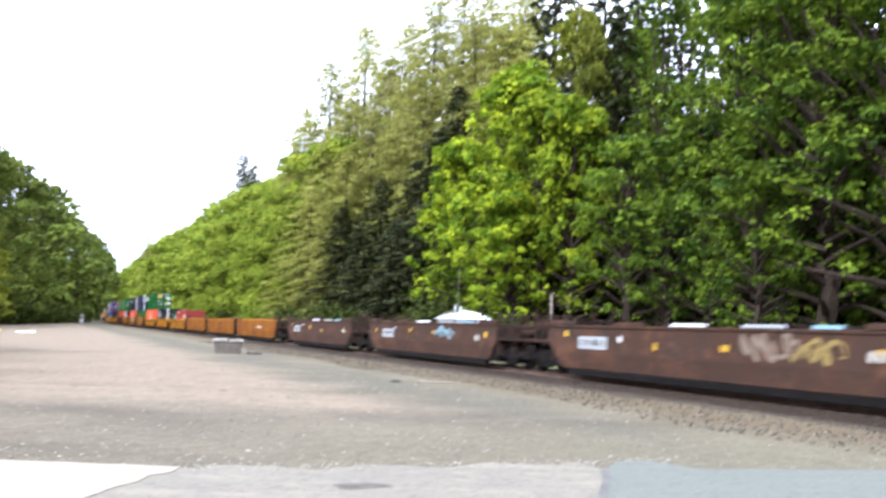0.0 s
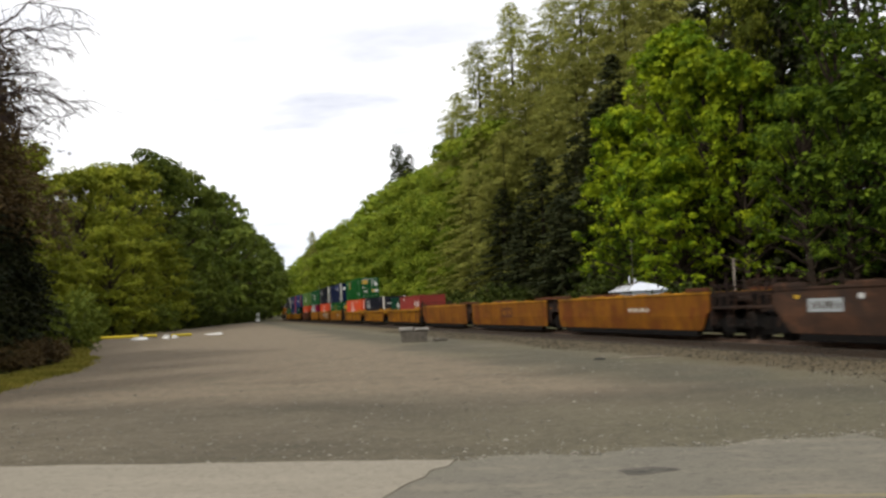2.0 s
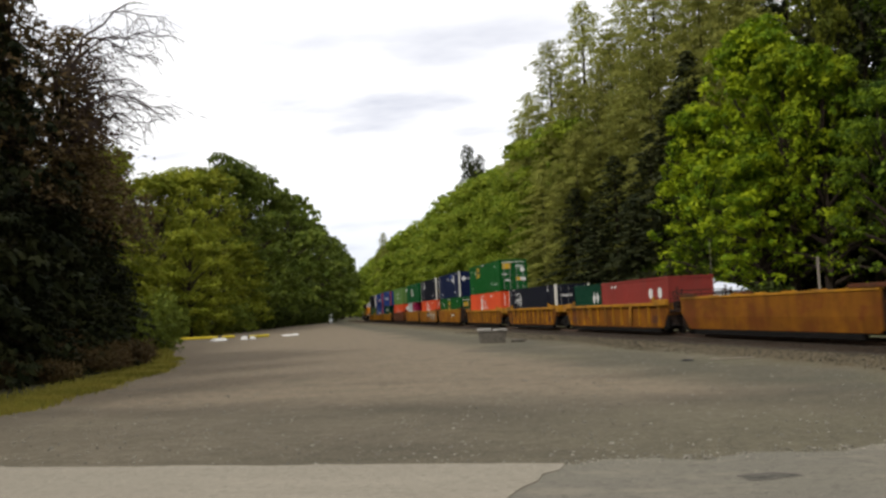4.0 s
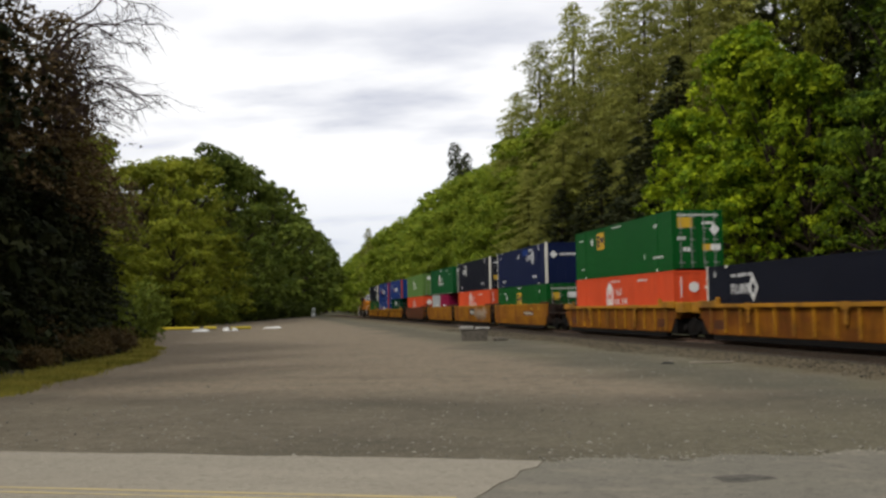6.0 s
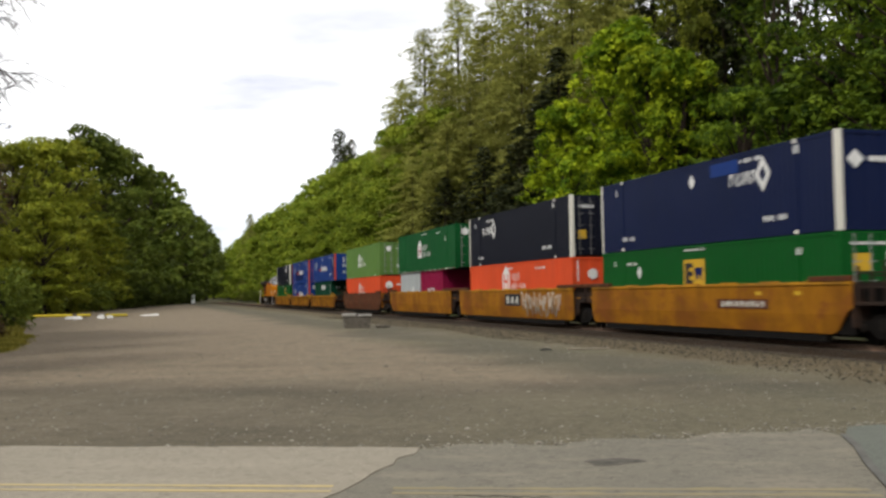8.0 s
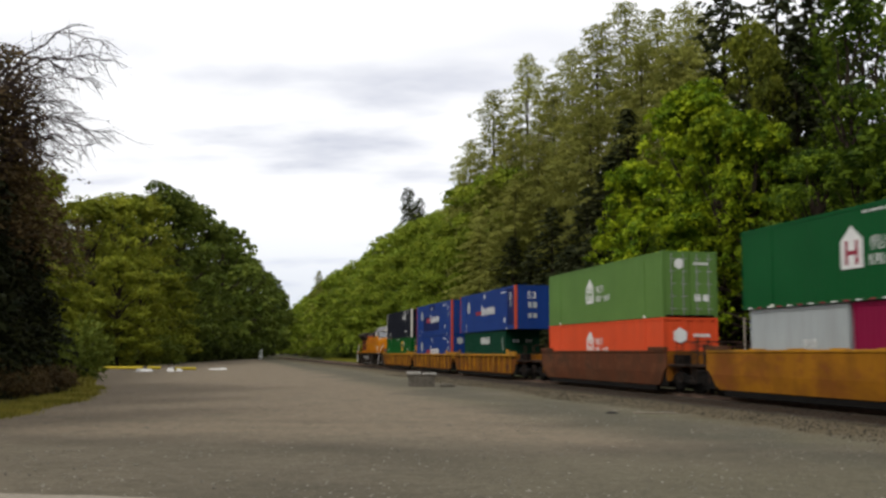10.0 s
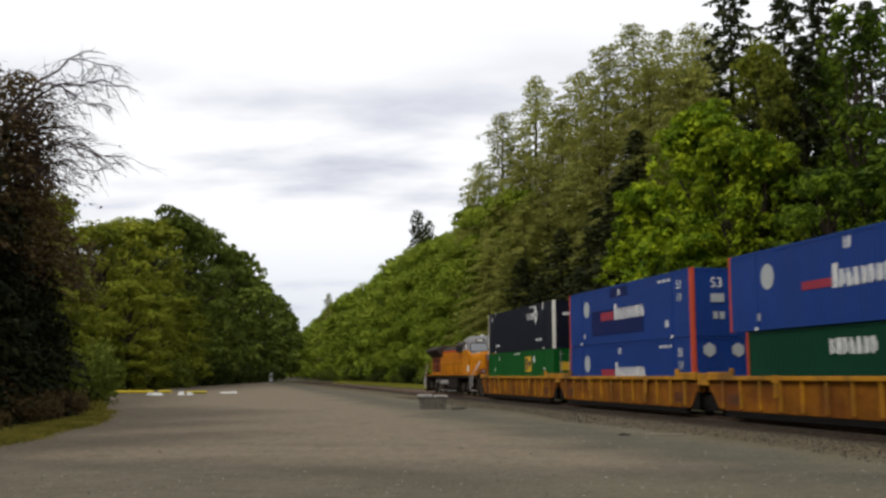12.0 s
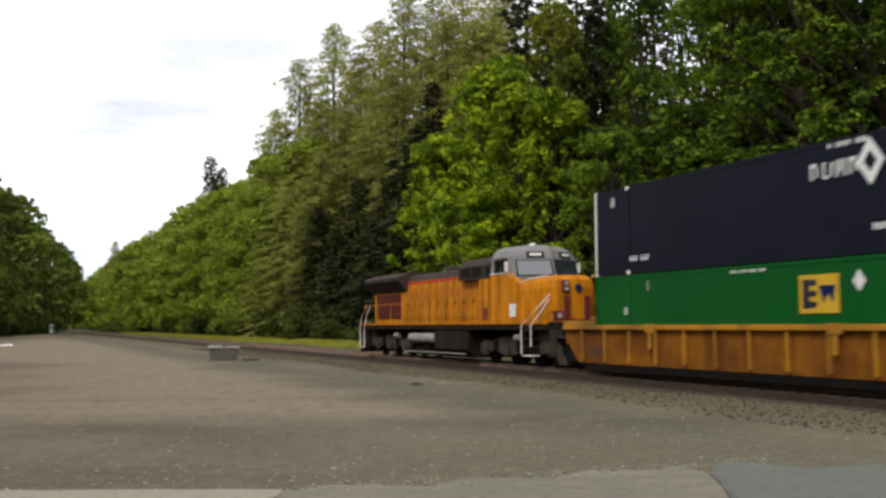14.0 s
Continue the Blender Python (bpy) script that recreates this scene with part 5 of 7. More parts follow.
def diamond(t, b, z, r, material, ring=False, tall=1.35):
    W, L = t["w"], t["l"]
    x = -L + b
    s = Shape()
    if not ring:
        s.prism([(x - r, z), (x, z + r * tall), (x + r, z), (x, z - r * tall)], W + 0.002, W + 0.007)
    else:
        k = 0.48
        o = [(x - r, z), (x, z + r * tall), (x + r, z), (x, z - r * tall)]
        i_ = [(x + (a - x) * k, z + (c - z) * k) for a, c in o]
        for j in range(4):
            q = (j + 1) % 4
            s.prism([o[j], o[q], i_[q], i_[j]], W + 0.002, W + 0.007)
    return part("logo", s, material, t)


def wave_logo(t, b, z):
    """White blocks with a ring-shaped diamond at the end."""
    logo_letters(t, b + 0.5, z, 1.75, 0.42, P_WHITE, "logo", 4, 0.07)
    diamond(t, b - 0.72, z + 0.24, 0.44, P_WHITE, True, 1.3)
    marks(t, [(b, z + 0.72, 1.3, 0.14)], P_WHITE)


def square_logo(t, b, z, q=1.0):
    """A yellow square with dark and blue blocks."""
    W, L = t["w"], t["l"]
    a = -L + b
    part("logo", Shape().box(a - 0.6 * q, a + 0.6 * q, W + 0.001, W + 0.005, z - 0.42 * q, z + 0.42 * q), P_LOGO_Y, t, "yellow square marking")
    s = Shape().box(a + 0.28 * q, a + 0.5 * q, W + 0.004, W + 0.008, z - 0.32 * q, z + 0.32 * q)
    for k in (-0.3, -0.06, 0.18):
        s.box(a + 0.06 * q, a + 0.3 * q, W + 0.004, W + 0.008, z + k * q, z + (k + 0.13) * q)
    part("logo_letter", s, P_INK, t)
    part("logo_letter", Shape().prism([(a + 0.0, z + 0.18 * q), (a - 0.5 * q, z + 0.18 * q), (a - 0.42 * q, z - 0.2 * q), (a - 0.28 * q, z), (a - 0.15 * q, z - 0.22 * q)], W + 0.004, W + 0.008), P_DKBLUE, t)


def house_logo(t, b, z, q=1.0, ink=None):
    """A white house shape with a dark letter and two lines of blocks beside it."""
    W, L = t["w"], t["l"]
    a = -L + b
    part("logo", Shape().prism([(a - 0.5 * q, z), (a + 0.5 * q, z), (a + 0.5 * q, z + 0.75 * q), (a, z + 1.15 * q), (a - 0.5 * q, z + 0.75 * q)], W + 0.002, W + 0.006), P_WHITE, t, "white house-shaped marking")
    s = Shape()
    s.box(a - 0.3 * q, a - 0.16 * q, W + 0.005, W + 0.009, z + 0.1 * q, z + 0.75 * q)
    s.box(a + 0.16 * q, a + 0.3 * q, W + 0.005, W + 0.009, z + 0.1 * q, z + 0.75 * q)
    s.box(a - 0.17 * q, a + 0.17 * q, W + 0.005, W + 0.009, z + 0.36 * q, z + 0.48 * q)
    part("logo_letter", s, ink or P_ORANGE, t)
    marks(t, [(b - 1.3 * q, z + 0.42 * q, 1.1 * q, 0.36 * q), (b - 1.6 * q, z + 0.03 * q, 1.8 * q, 0.28 * q)], P_WHITE, "logo_line")


def hexagon(t, u, z, r, material, end=True):
    W, L = t["w"], t["l"]
    if end:
        s = Shape().prism([(-u + r * math.sin(k * math.pi / 3), z + r * math.cos(k * math.pi / 3)) for k in range(6)], -L - 0.004, -L + 0.03, "x")
    else:
        s = Shape().prism([(-L + u + r * math.sin(k * math.pi / 3), z + r * math.cos(k * math.pi / 3)) for k in range(6)], W + 0.002, W + 0.007)
    return part("logo", s, material, t)


def end_marks(t, rows, material):
    """Bars on the leading end: offset to the viewer's right, height, width, tallness."""
    W, L = t["w"], t["l"]
    for u, z, w, h in rows:
        n = max(1, int(w / (h * 0.9)))
        s = Shape()
        for i in range(n):
            a = -u - w / 2 + w * i / n
            s.box(-L - 0.006, -L + 0.03, a, a + w / n * (0.7 if n > 1 else 1), z, z + h)
        tagged(part("end_marking", s, material, t), kind="stuff")


def wheelset(parent, x, r=0.49):
    s = Shape()
    for y in (-0.755, 0.755):
        o = 1 if y > 0 else -1
        s.tube([(0, y - o * 0.07, 0), (0, y - o * 0.045, 0)], r + 0.026, 22)
        s.tube([(0, y - o * 0.045, 0), (0, y + o * 0.06, 0)], r, 22)
        s.tube([(0, y + o * 0.06, 0), (0, y + o * 0.085, 0)], [0.17, 0.13], 12)
        for k in range(4):
            a = k * math.pi / 2 + 0.3
            s.box(math.cos(a) * r * 0.62 - 0.04, math.cos(a) * r * 0.62 + 0.04, min(y + o * 0.06, y + o * 0.068), max(y + o * 0.06, y + o * 0.068), math.sin(a) * r * 0.62 - 0.04, math.sin(a) * r * 0.62 + 0.04)
    s.tube([(0, -0.95, 0), (0, 0.95, 0)], 0.08, 10)
    w = part("wheelset", s, P_WHEEL, parent, "worn steel wheels on an axle", at=pose(x, 0, r))
    WHEELSETS.append((w, x, r))
    return w


def truck(parent, x, base=1.78, r=0.49):
    b = part("truck", Shape().box(-0.22, 0.22, -1.1, 1.1, 0.42, 0.78, 0.03).box(-0.3, 0.3, -0.3, 0.3, 0.7, 0.95, 0.03), P_STEEL, parent, "black cast steel truck", at=pose(x, 0, 0))
    h = base / 2
    for o in (1, -1):
        y0, y1 = sorted((o * 0.93, o * 1.08))
        s = Shape().prism([(-h - 0.28, r - 0.1), (-h - 0.28, r + 0.17), (-h + 0.18, r + 0.24), (-0.35, 0.88), (0.35, 0.88), (h - 0.18, r + 0.24), (h + 0.28, r + 0.17), (h + 0.28, r - 0.1), (h - 0.2, r - 0.06), (0.4, 0.22), (-0.4, 0.22), (-h + 0.2, r - 0.06)], y0, y1)
        part("side_frame", s, P_STEEL, b)
        for q in (-h, h):
            part("bearing_cap", Shape().tube([(q, o * 1.05, r), (q, o * 1.17, r)], 0.11, 10), P_WHEEL, b)
        part("spring_nest", Shape().tube([(-0.14, o * 1.06, 0.4), (-0.14, o * 1.06, 0.75)], 0.09, 8).tube([(0.14, o * 1.06, 0.4), (0.14, o * 1.06, 0.75)], 0.09, 8), P_WHEEL, b)
    for q in (-h, h):
        wheelset(b, q, r)
    return b


def ladder(parent, x, y, z0, z1, material, o=1):
    s = Shape()
    for q in (-0.2, 0.2):
        s.tube([(x + q, y, z0), (x + q, y, z1)], 0.016, 5)
    n = int((z1 - z0) / 0.3)
    for i in range(n + 1):
        z = z0 + 0.05 + (z1 - z0 - 0.1) * i / n
        s.tube([(x - 0.2, y, z), (x + 0.2, y, z)], 0.013, 5)
    return part("ladder", s, material, parent)


def end_gear(t, e, h, deck, material):
    """Open brake gear over an end deck: thin posts and rails, a crossover platform, a valve box and a brake wheel."""
    a, b = e * (h + 0.12), e * (h + deck - 0.12)
    m = (a + b) / 2
    for o in (1, -1):
        y = o * 1.30
        for x, top in ((a, 2.22), (m - e * 0.28, 2.05), (m + e * 0.28, 2.35)):
            part("guard_post", Shape().box(x - 0.03, x + 0.03, *sorted((y, y - o * 0.07)), 1.2, top), material, t)
        for z in (1.62, 2.02):
            part("guard_rail", Shape().tube([(a, y - o * 0.03, z), (m + e * 0.28, y - o * 0.03, z)], 0.022, 6), material, t)
    part("crossover_platform", Shape().box(*sorted((m - 0.3, m + 0.3)), -1.25, 1.25, 1.92, 1.96, 0.01), material, t)
    part("valve_box", Shape().box(*sorted((m - 0.3, m + 0.15)), -0.75, 0.1, 1.22, 1.7, 0.04), P_STEEL, t)
    part("air_cylinder", Shape().tube([(a, -0.9, 1.42), (a, -0.8, 1.42), (a, 0.4, 1.42), (a, 0.5, 1.42)], [0.08, 0.15, 0.15, 0.08], 10), material, t)
    ring = [(m + e * 0.34, 0.75 + 0.26 * math.cos(k * math.pi / 6), 1.75 + 0.26 * math.sin(k * math.pi / 6)) for k in range(13)]
    w = part("brake_wheel", Shape().tube(ring, 0.02, 5, False), material, t)
    for k in range(3):
        part("spoke", Shape().tube([ring[2 * k], ring[2 * k + 6]], 0.012, 4), material, w)
    part("under_gear", Shape().box(*sorted((e * (h - 0.1), e * (h + deck - 0.3))), -0.5, 0.5, 0.62, 1.12, 0.05), P_STEEL, t)


def well_unit(f, b, style, label, truck_front=None, truck_back=None, deck_front=0.0, deck_back=0.0):
    """One well of a container car, from f to b along the train at 9 s."""
    mid, h = (f + b) / 2, (b - f) / 2
    t = thing("well_car", label, "freight car", "well cars of the train")
    paint, top = {"smooth": (P_WELL_OLD if "rusty" in label else P_WELL, P_WELL_TOP), "rib": (P_WELL_RIB, P_WELL_TOP), "red": (P_WELL_RED, P_WELL_RED), "rust": (P_WELL_RUST, P_WELL_RUST)}[style]
    ribbed = style == "rib"
    z0, z1 = 0.30, (1.60 if ribbed else 1.80)
    for o in (1, -1):
        ya, yb = sorted((o * (1.308 if ribbed else 1.36), o * 1.335 if ribbed else o * 1.40))
        bend = 0.86
        cut = 0.22 + 0.48 * (0.95 - bend) / (0.83 - z0)
        # ends over a shared truck run straight down, those under a deck are cut away
        fa, fb, fc, fd = (0.0, 0.0, 0.07, 0.25) if style == "smooth" and not deck_front else (0.22, cut, 0.7, 0.95)
        ba, bb, bc, bd = (0.0, 0.0, 0.07, 0.25) if style == "smooth" and not deck_back else (0.22, cut, 0.7, 0.95)
        s = Shape().prism([(-h, z1), (h, z1), (h, 1.05), (h - ba, 0.95), (h - bb, bend), (-h + fb, bend), (-h + fa, 0.95), (-h, 1.05)], ya, yb)
        low = Shape().prism([(-h + fb, bend), (h - bb, bend), (h - bc, z0 + 0.12), (h - bd, z0), (-h + fd, z0), (-h + fc, z0 + 0.12)], ya, yb)
        tuck = 0.0 if ribbed else 0.1
        s.add([(x, y - o * (bend - z) * tuck, z) for x, y, z in low.v], low.f)
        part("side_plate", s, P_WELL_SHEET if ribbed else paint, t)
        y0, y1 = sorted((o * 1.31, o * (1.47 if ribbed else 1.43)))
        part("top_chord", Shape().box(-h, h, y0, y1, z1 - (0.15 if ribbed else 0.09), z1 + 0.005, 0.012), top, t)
        # hangs below the plate as the dark band of shade under the well
        part("sill_shade_strip", Shape().box(-h + 1.3, h - 1.3, *sorted((o * 1.1, o * 1.33)), 0.06, 0.269, 0.01), P_STEEL, t, "black strip standing for the shade under the well")
        if ribbed:
            n = int(2 * (h - 1.2) / 1.45)
            for i in range(n + 1):
                x = -h + 1.25 + (2 * h - 2.5) * i / n
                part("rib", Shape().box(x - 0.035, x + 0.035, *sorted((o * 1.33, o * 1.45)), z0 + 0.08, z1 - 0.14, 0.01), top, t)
            for x in (-h + 1.95, h - 1.95):
                part("drain_slot", Shape().box(x - 0.5, x + 0.5, *sorted((o * 1.334, o * 1.339)), z0 + 0.22, z0 + 0.62), P_WELL_RED, t)
            for x in (-h * 0.42, h * 0.42):
                part("chord_bracket", Shape().box(x - 0.24, x + 0.24, *sorted((o * 1.42, o * 1.475)), z1 - 0.24, z1 + 0.03, 0.01).box(x - 0.09, x + 0.09, *sorted((o * 1.42, o * 1.465)), z1 - 0.75, z1 - 0.2, 0.01), top, t)
        else:
            for x in np.linspace(-h + 2.0, h - 2.0, 8):
                part("weld_strip", Shape().box(x - 0.03, x + 0.03, *sorted((o * 1.39, o * 1.407)), bend, z1 - 0.1), paint, t)
            for x in np.linspace(-h + 1.6, h - 4, 6):
                if o > 0 and style == "smooth":
                    part("guide_flap", Shape().box(x - 0.5, x + 0.5, 1.33, 1.42, z1 + 0.005, z1 + 0.045, 0.008), top, t)
        for e in (-1, 1):
            # black plate added behind the cutaway end, standing for the shade inside
            part("notch_shade_plate", Shape().box(*sorted((e * (h - 1.3), e * (h - 0.02))), *sorted((o * 1.298, o * 1.304)), z0, 1.1), P_STEEL, t)
            x0, x1 = sorted((e * h, e * (h - 1.9)))
            part("end_cheek", Shape().box(x0, x1, *sorted((o * 1.30, o * 1.45)), z1 + 0.006, z1 + 0.16, 0.015), top if ribbed else P_WELL_RED if style == "smooth" else paint, t)
            if ribbed:
                part("cheek_hook", Shape().box(*sorted((e * (h - 1.9), e * (h - 2.1))), *sorted((o * 1.31, o * 1.455)), z1 + 0.006, z1 + 0.3, 0.02), top, t)
    part("well_floor", Shape().box(-h + 0.8, h - 0.8, -1.2, 1.2, 0.27, 0.34), P_STEEL, t)
    for e, deck, tx in ((-1, deck_front, truck_front), (1, deck_back, truck_back)):
        x0, x1 = sorted((e * (h - 0.12), e * (h - 0.02)))
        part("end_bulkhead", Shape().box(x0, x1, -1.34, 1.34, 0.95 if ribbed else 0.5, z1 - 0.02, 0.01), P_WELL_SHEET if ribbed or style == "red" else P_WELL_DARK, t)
        part("well_end_plate", Shape().box(*sorted((e * (h - 0.16), e * (h - 0.121))), -1.29, 1.29, 0.341, 0.98), P_STEEL, t)
        if tx is not None:
            truck(t, tx - mid)
        if deck:
            e0, e1 = sorted((e * h, e * (h + deck)))
            part("end_deck", Shape().box(e0, e1, -1.3, 1.3, 1.12, 1.22, 0.015), P_WELL_DARK, t)
            part("draft_sill", Shape().box(e0, e1, -0.28, 0.28, 0.72, 1.12, 0.02), P_WELL_DARK, t)
            part("coupler", Shape().box(*sorted((e * (h + deck - 0.1), e * (h + deck + 0.42))), -0.12, 0.12, 0.76, 1.0, 0.03).box(*sorted((e * (h + deck + 0.2), e * (h + deck + 0.5))), -0.2, 0.2, 0.72, 1.04, 0.05), P_STEEL, t)
            for o in (1, -1):
                ladder(t, e * (h + deck - 0.28), o * 1.36, 0.5, 2.15, P_WELL_DARK)
                part("corner_step", Shape().box(*sorted((e * (h + deck - 0.55), e * (h + deck - 0.02))), *sorted((o * 1.1, o * 1.38)), 0.45, 0.5), P_STEEL, t)
            rail = Shape()
            for y in (-1.25, 1.25) if ribbed else (-1.25, 0.0, 1.25):
                rail.tube([(e * (h + deck - 0.1), y, 1.2), (e * (h + deck - 0.1), y, 2.15)], 0.02, 6)
            if not ribbed:
                rail.tube([(e * (h + deck - 0.1), -1.25, 2.15), (e * (h + deck - 0.1), 1.25, 2.15)], 0.02, 6)
                rail.tube([(e * (h + deck - 0.1), -1.25, 1.7), (e * (h + deck - 0.1), 1.25, 1.7)], 0.02, 6)
            part("end_rail", rail, P_WELL_DARK, t)
            part("brake_box", Shape().box(*sorted((e * (h + 0.2), e * (h + 0.7))), 0.55, 1.15, 1.22, 1.62, 0.03), P_STEEL if style != "rust" else paint, t)
            if style in ("rust", "smooth"):
                end_gear(t, e, h, deck, P_WELL_DARK)
        else:
            if style == "smooth":
                for o in (1, -1):
                    guard = Shape().box(*sorted((e * (h + 0.003), e * (h + 0.98))), *sorted((o * 1.18, o * 1.24)), 1.12, 1.86, 0.012)
                    guard.prism([(e * (h + 0.003), 1.12), (e * (h + 0.40), 1.12), (e * (h + 0.25), 0.6), (e * (h + 0.003), 0.6)], *sorted((o * 1.18, o * 1.24)))
                    part("joint_guard", guard, P_WELL_DARK, t)
                    part("guard_rail", Shape().box(*sorted((e * (h + 0.003), e * (h + 0.98))), *sorted((o * 1.245, o * 1.44)), z1 + 0.006, z1 + 0.16, 0.015), P_WELL_RED, t)
            part("joint_arm", Shape().box(*sorted((e * (h - 0.2), e * (h + 0.75))), -0.4, 0.4, 0.9, 1.15, 0.04), P_STEEL, t)
            if ribbed:
                for o in (1, -1):
                    part("joint_housing", Shape().box(*sorted((e * h, e * (h + 0.85))), *sorted((o * 0.9, o * 1.40)), 1.22, 1.72, 0.03), top, t)
                part("joint_gusset", Shape().prism([(e * h, 0.9), (e * (h + 0.55), 1.24), (e * h, 1.24)], 1.05, 1.2), paint, t)
            part("joint_deck", Shape().box(*sorted((e * (h - 0.05), e * (h + 0.55))), -1.25, 1.25, 1.3, 1.36, 0.01), paint, t)
    t["w"], t["l"] = (1.455 if ribbed else 1.405), h
    ROLLING.append((t, mid, RAIL_Z))
    return t


def load(t, front, z):
    """Sets a container, whose leading end is front metres along at 9 s, z above the rail."""
    ROLLING.append((t, front + t["l"], RAIL_Z + z))
    return t


LOW, HIGH = 0.345, 3.25


def build_cars():
    ylw, org = "yellow container well car with rust-stained smooth sides", "orange-yellow container well car with ribbed sides"
    # three ribbed wells behind the locomotive
    well_unit(126.4, 145.2, "rib", org, 126.1, 146.0, 0, 1.2)
    well_unit(107.2, 125.7, "rib", org, 106.7, None)
    well_unit(87.8, 106.2, "rib", org, 86.8, None, 2.2, 0)
    well_unit(64.2, 82.0, "red", "brown-red container well car with smooth sides", 63.4, 83.0, 1.5, 2.1)
    # three smooth wells
    well_unit(42.3, 60.4, "smooth", ylw, 41.3, 61.3, 0, 1.5)
    d = well_unit(21.75, 40.2, "smooth", "yellow well car with pale spray paint on its side", 21.1, None)
    g = well_unit(1.9, 19.6, "smooth", ylw, 0.9, None, 1.9, 0)
    well_unit(-21.6, -2.6, "rib", org, -23.0, -1.5, 0, 1.8)
    well_unit(-41.5, -24.4, "rib", org, -43.0, None)
    well_unit(-64.1, -44.5, "rib", org, -63.4, None, 0.9, 0)
    well_unit(-83.4, -66.0, "smooth", "empty yellow container well car with rusty sides", -84.4, -66.6, 0, 0.95)
    m = well_unit(-103.6, -85.4, "smooth", "empty yellow container well car with rusty sides", -104.7, None)
    n = well_unit(-124.0, -105.8, "smooth", "empty yellow container well car with rusty sides", -125.0, None, 1.9, 0)
    o = well_unit(-146.4, -128.8, "rust", "empty rust-brown container well car", -147.4, -127.8, 1.9, 2.0)
    p = well_unit(-168.5, -150.4, "rust", "empty rust-brown container well car with painted patches", -169.5, -149.4, 2.0, 1.9)
    q = well_unit(-191.2, -173.4, "rust", "empty rust-brown container well car with spray paint", -192.2, -172.4, 1.9, 2.4)

    # plates and paint on the sides of the wells
    def plate(t, b, z, w, h, ground, ink, name="plate", bars=5):
        W, L = t["w"], t["l"]
        x = -L + b
        pl = part(name, Shape().box(x - w / 2, x + w / 2, W + 0.001, W + 0.006, z, z + h), ground, t)
        if ink:
            s = Shape()
            for i in range(bars):
                a = x - w * 0.43 + w * 0.86 * i / bars
                cell = w * 0.86 / bars
                if bars > 3:
                    strokes(s, a, cell * 0.66, h * 0.6, z + h * 0.2, W + 0.005, (i * 3 + 1) % 5, min(0.055, cell * 0.24))
                else:
                    s.box(a + cell * 0.32, a + cell * 0.56, W + 0.005, W + 0.010, z + h * 0.2, z + h * 0.8)
                    s.box(a + cell * 0.70, a + cell * 0.84, W + 0.005, W + 0.010, z + h * 0.2, z + h * (0.55 + 0.12 * i))
            tagged(part("plate_lettering", s, ink, pl), kind="stuff")
        return pl

    def spray(t, b, z, w, h, material, seed, n=9, sway=0.55):
        """One running line of looped strokes."""
        rng = random.Random(seed)
        W, L = t["w"], t["l"]
        s = Shape()
        m = n * 14
        ph = [rng.uniform(0, 6) for _ in range(4)]
        line = []
        for k in range(m + 1):
            u = k / 14 * 2 * math.pi
            x = -L + b - w / 2 + w * k / m + w / n * sway * math.sin(u * 0.93 + ph[0]) + 0.08 * math.sin(u * 0.37 + ph[1])
            line.append((x, z + h / 2 + h * 0.34 * math.sin(u + ph[2]) + h * 0.16 * math.sin(u * 0.41 + ph[3])))
        for k, (x, zz) in enumerate(line):
            (ax, az), (bx, bz) = line[max(0, k - 1)], line[min(m, k + 1)]
            q = math.hypot(bx - ax, bz - az) + 1e-6
            wd = 0.055 + 0.03 * math.sin(k * 0.31 + ph[1])
            ox, oz = -(bz - az) / q * wd, (bx - ax) / q * wd
            y = W + 0.003 + 0.003 * k / m
            s.v += [(x - ox, y, zz - oz), (x + ox, y, zz + oz)]
            if k:
                s.f.append((2 * k - 2, 2 * k - 1, 2 * k + 1, 2 * k))
        part("spray_paint", s, material, t, "pale spray-painted scrawl")

    plate(d, 8.4, 0.92, 2.5, 0.62, P_INK, P_CREAM, bars=3)
    spray(d, 4.2, 0.42, 5.0, 0.95, P_GRAFF_OLD, 17, 12, 0.2)
    spray(d, 4.2, 0.78, 5.6, 0.85, P_GRAFF, 4, 15, 0.25)
    plate(g, 5.6, 0.98, 3.1, 0.32, P_WELL_RED, P_CREAM, bars=9)
    plate(m, 8.5, 0.82, 2.5, 0.62, P_WELL_RED, P_WELL, bars=3)
    plate(n, 7.0, 1.0, 2.8, 0.28, P_WELL_OLD, P_CREAM, bars=8)
    for b in (2.5, 4.6):
        plate(g, b, 1.42, 0.35, 0.12, P_LOGO_Y, None)
    for t, sd in ((o, 1), (p, 2), (q, 3)):
        rng = random.Random(sd)
        plate(t, 14.6, 1.0, 1.9, 0.42, P_GREY, P_WELL_RUST, bars=6)
        for b, mat in ((13.0, P_WHITE), (10.6, P_LOGO_Y), (7.4, P_LOGO_Y), (1.2, P_LOGO_Y), (16.4, P_LOGO_Y)):
            plate(t, b + rng.uniform(-0.4, 0.4), rng.uniform(1.05, 1.45), rng.uniform(0.16, 0.32), rng.uniform(0.12, 0.24), mat, None)
        for b, w, mat in ((12.2, 1.6, P_WELL_RUST), (9.0, 1.7, P_WHITE), (5.6, 1.7, P_GREY), (3.2, 1.0, P_TEAL)):
            x = -t["l"] + b
            part("guide_flap", Shape().box(x - w / 2, x + w / 2, 1.33, 1.43, 1.805, 1.90, 0.01), mat, t)
        plate(t, 1.6 if t is not p else 2.0, 1.0, 0.7, 0.42, P_WELL_RUST, P_CREAM, bars=2)
    spray(q, 5.4, 0.95, 2.2, 0.75, P_GRAFF_OLD, 9, 6)
    spray(q, 3.5, 0.95, 1.5, 0.6, P_GRAFF_Y, 12, 4)
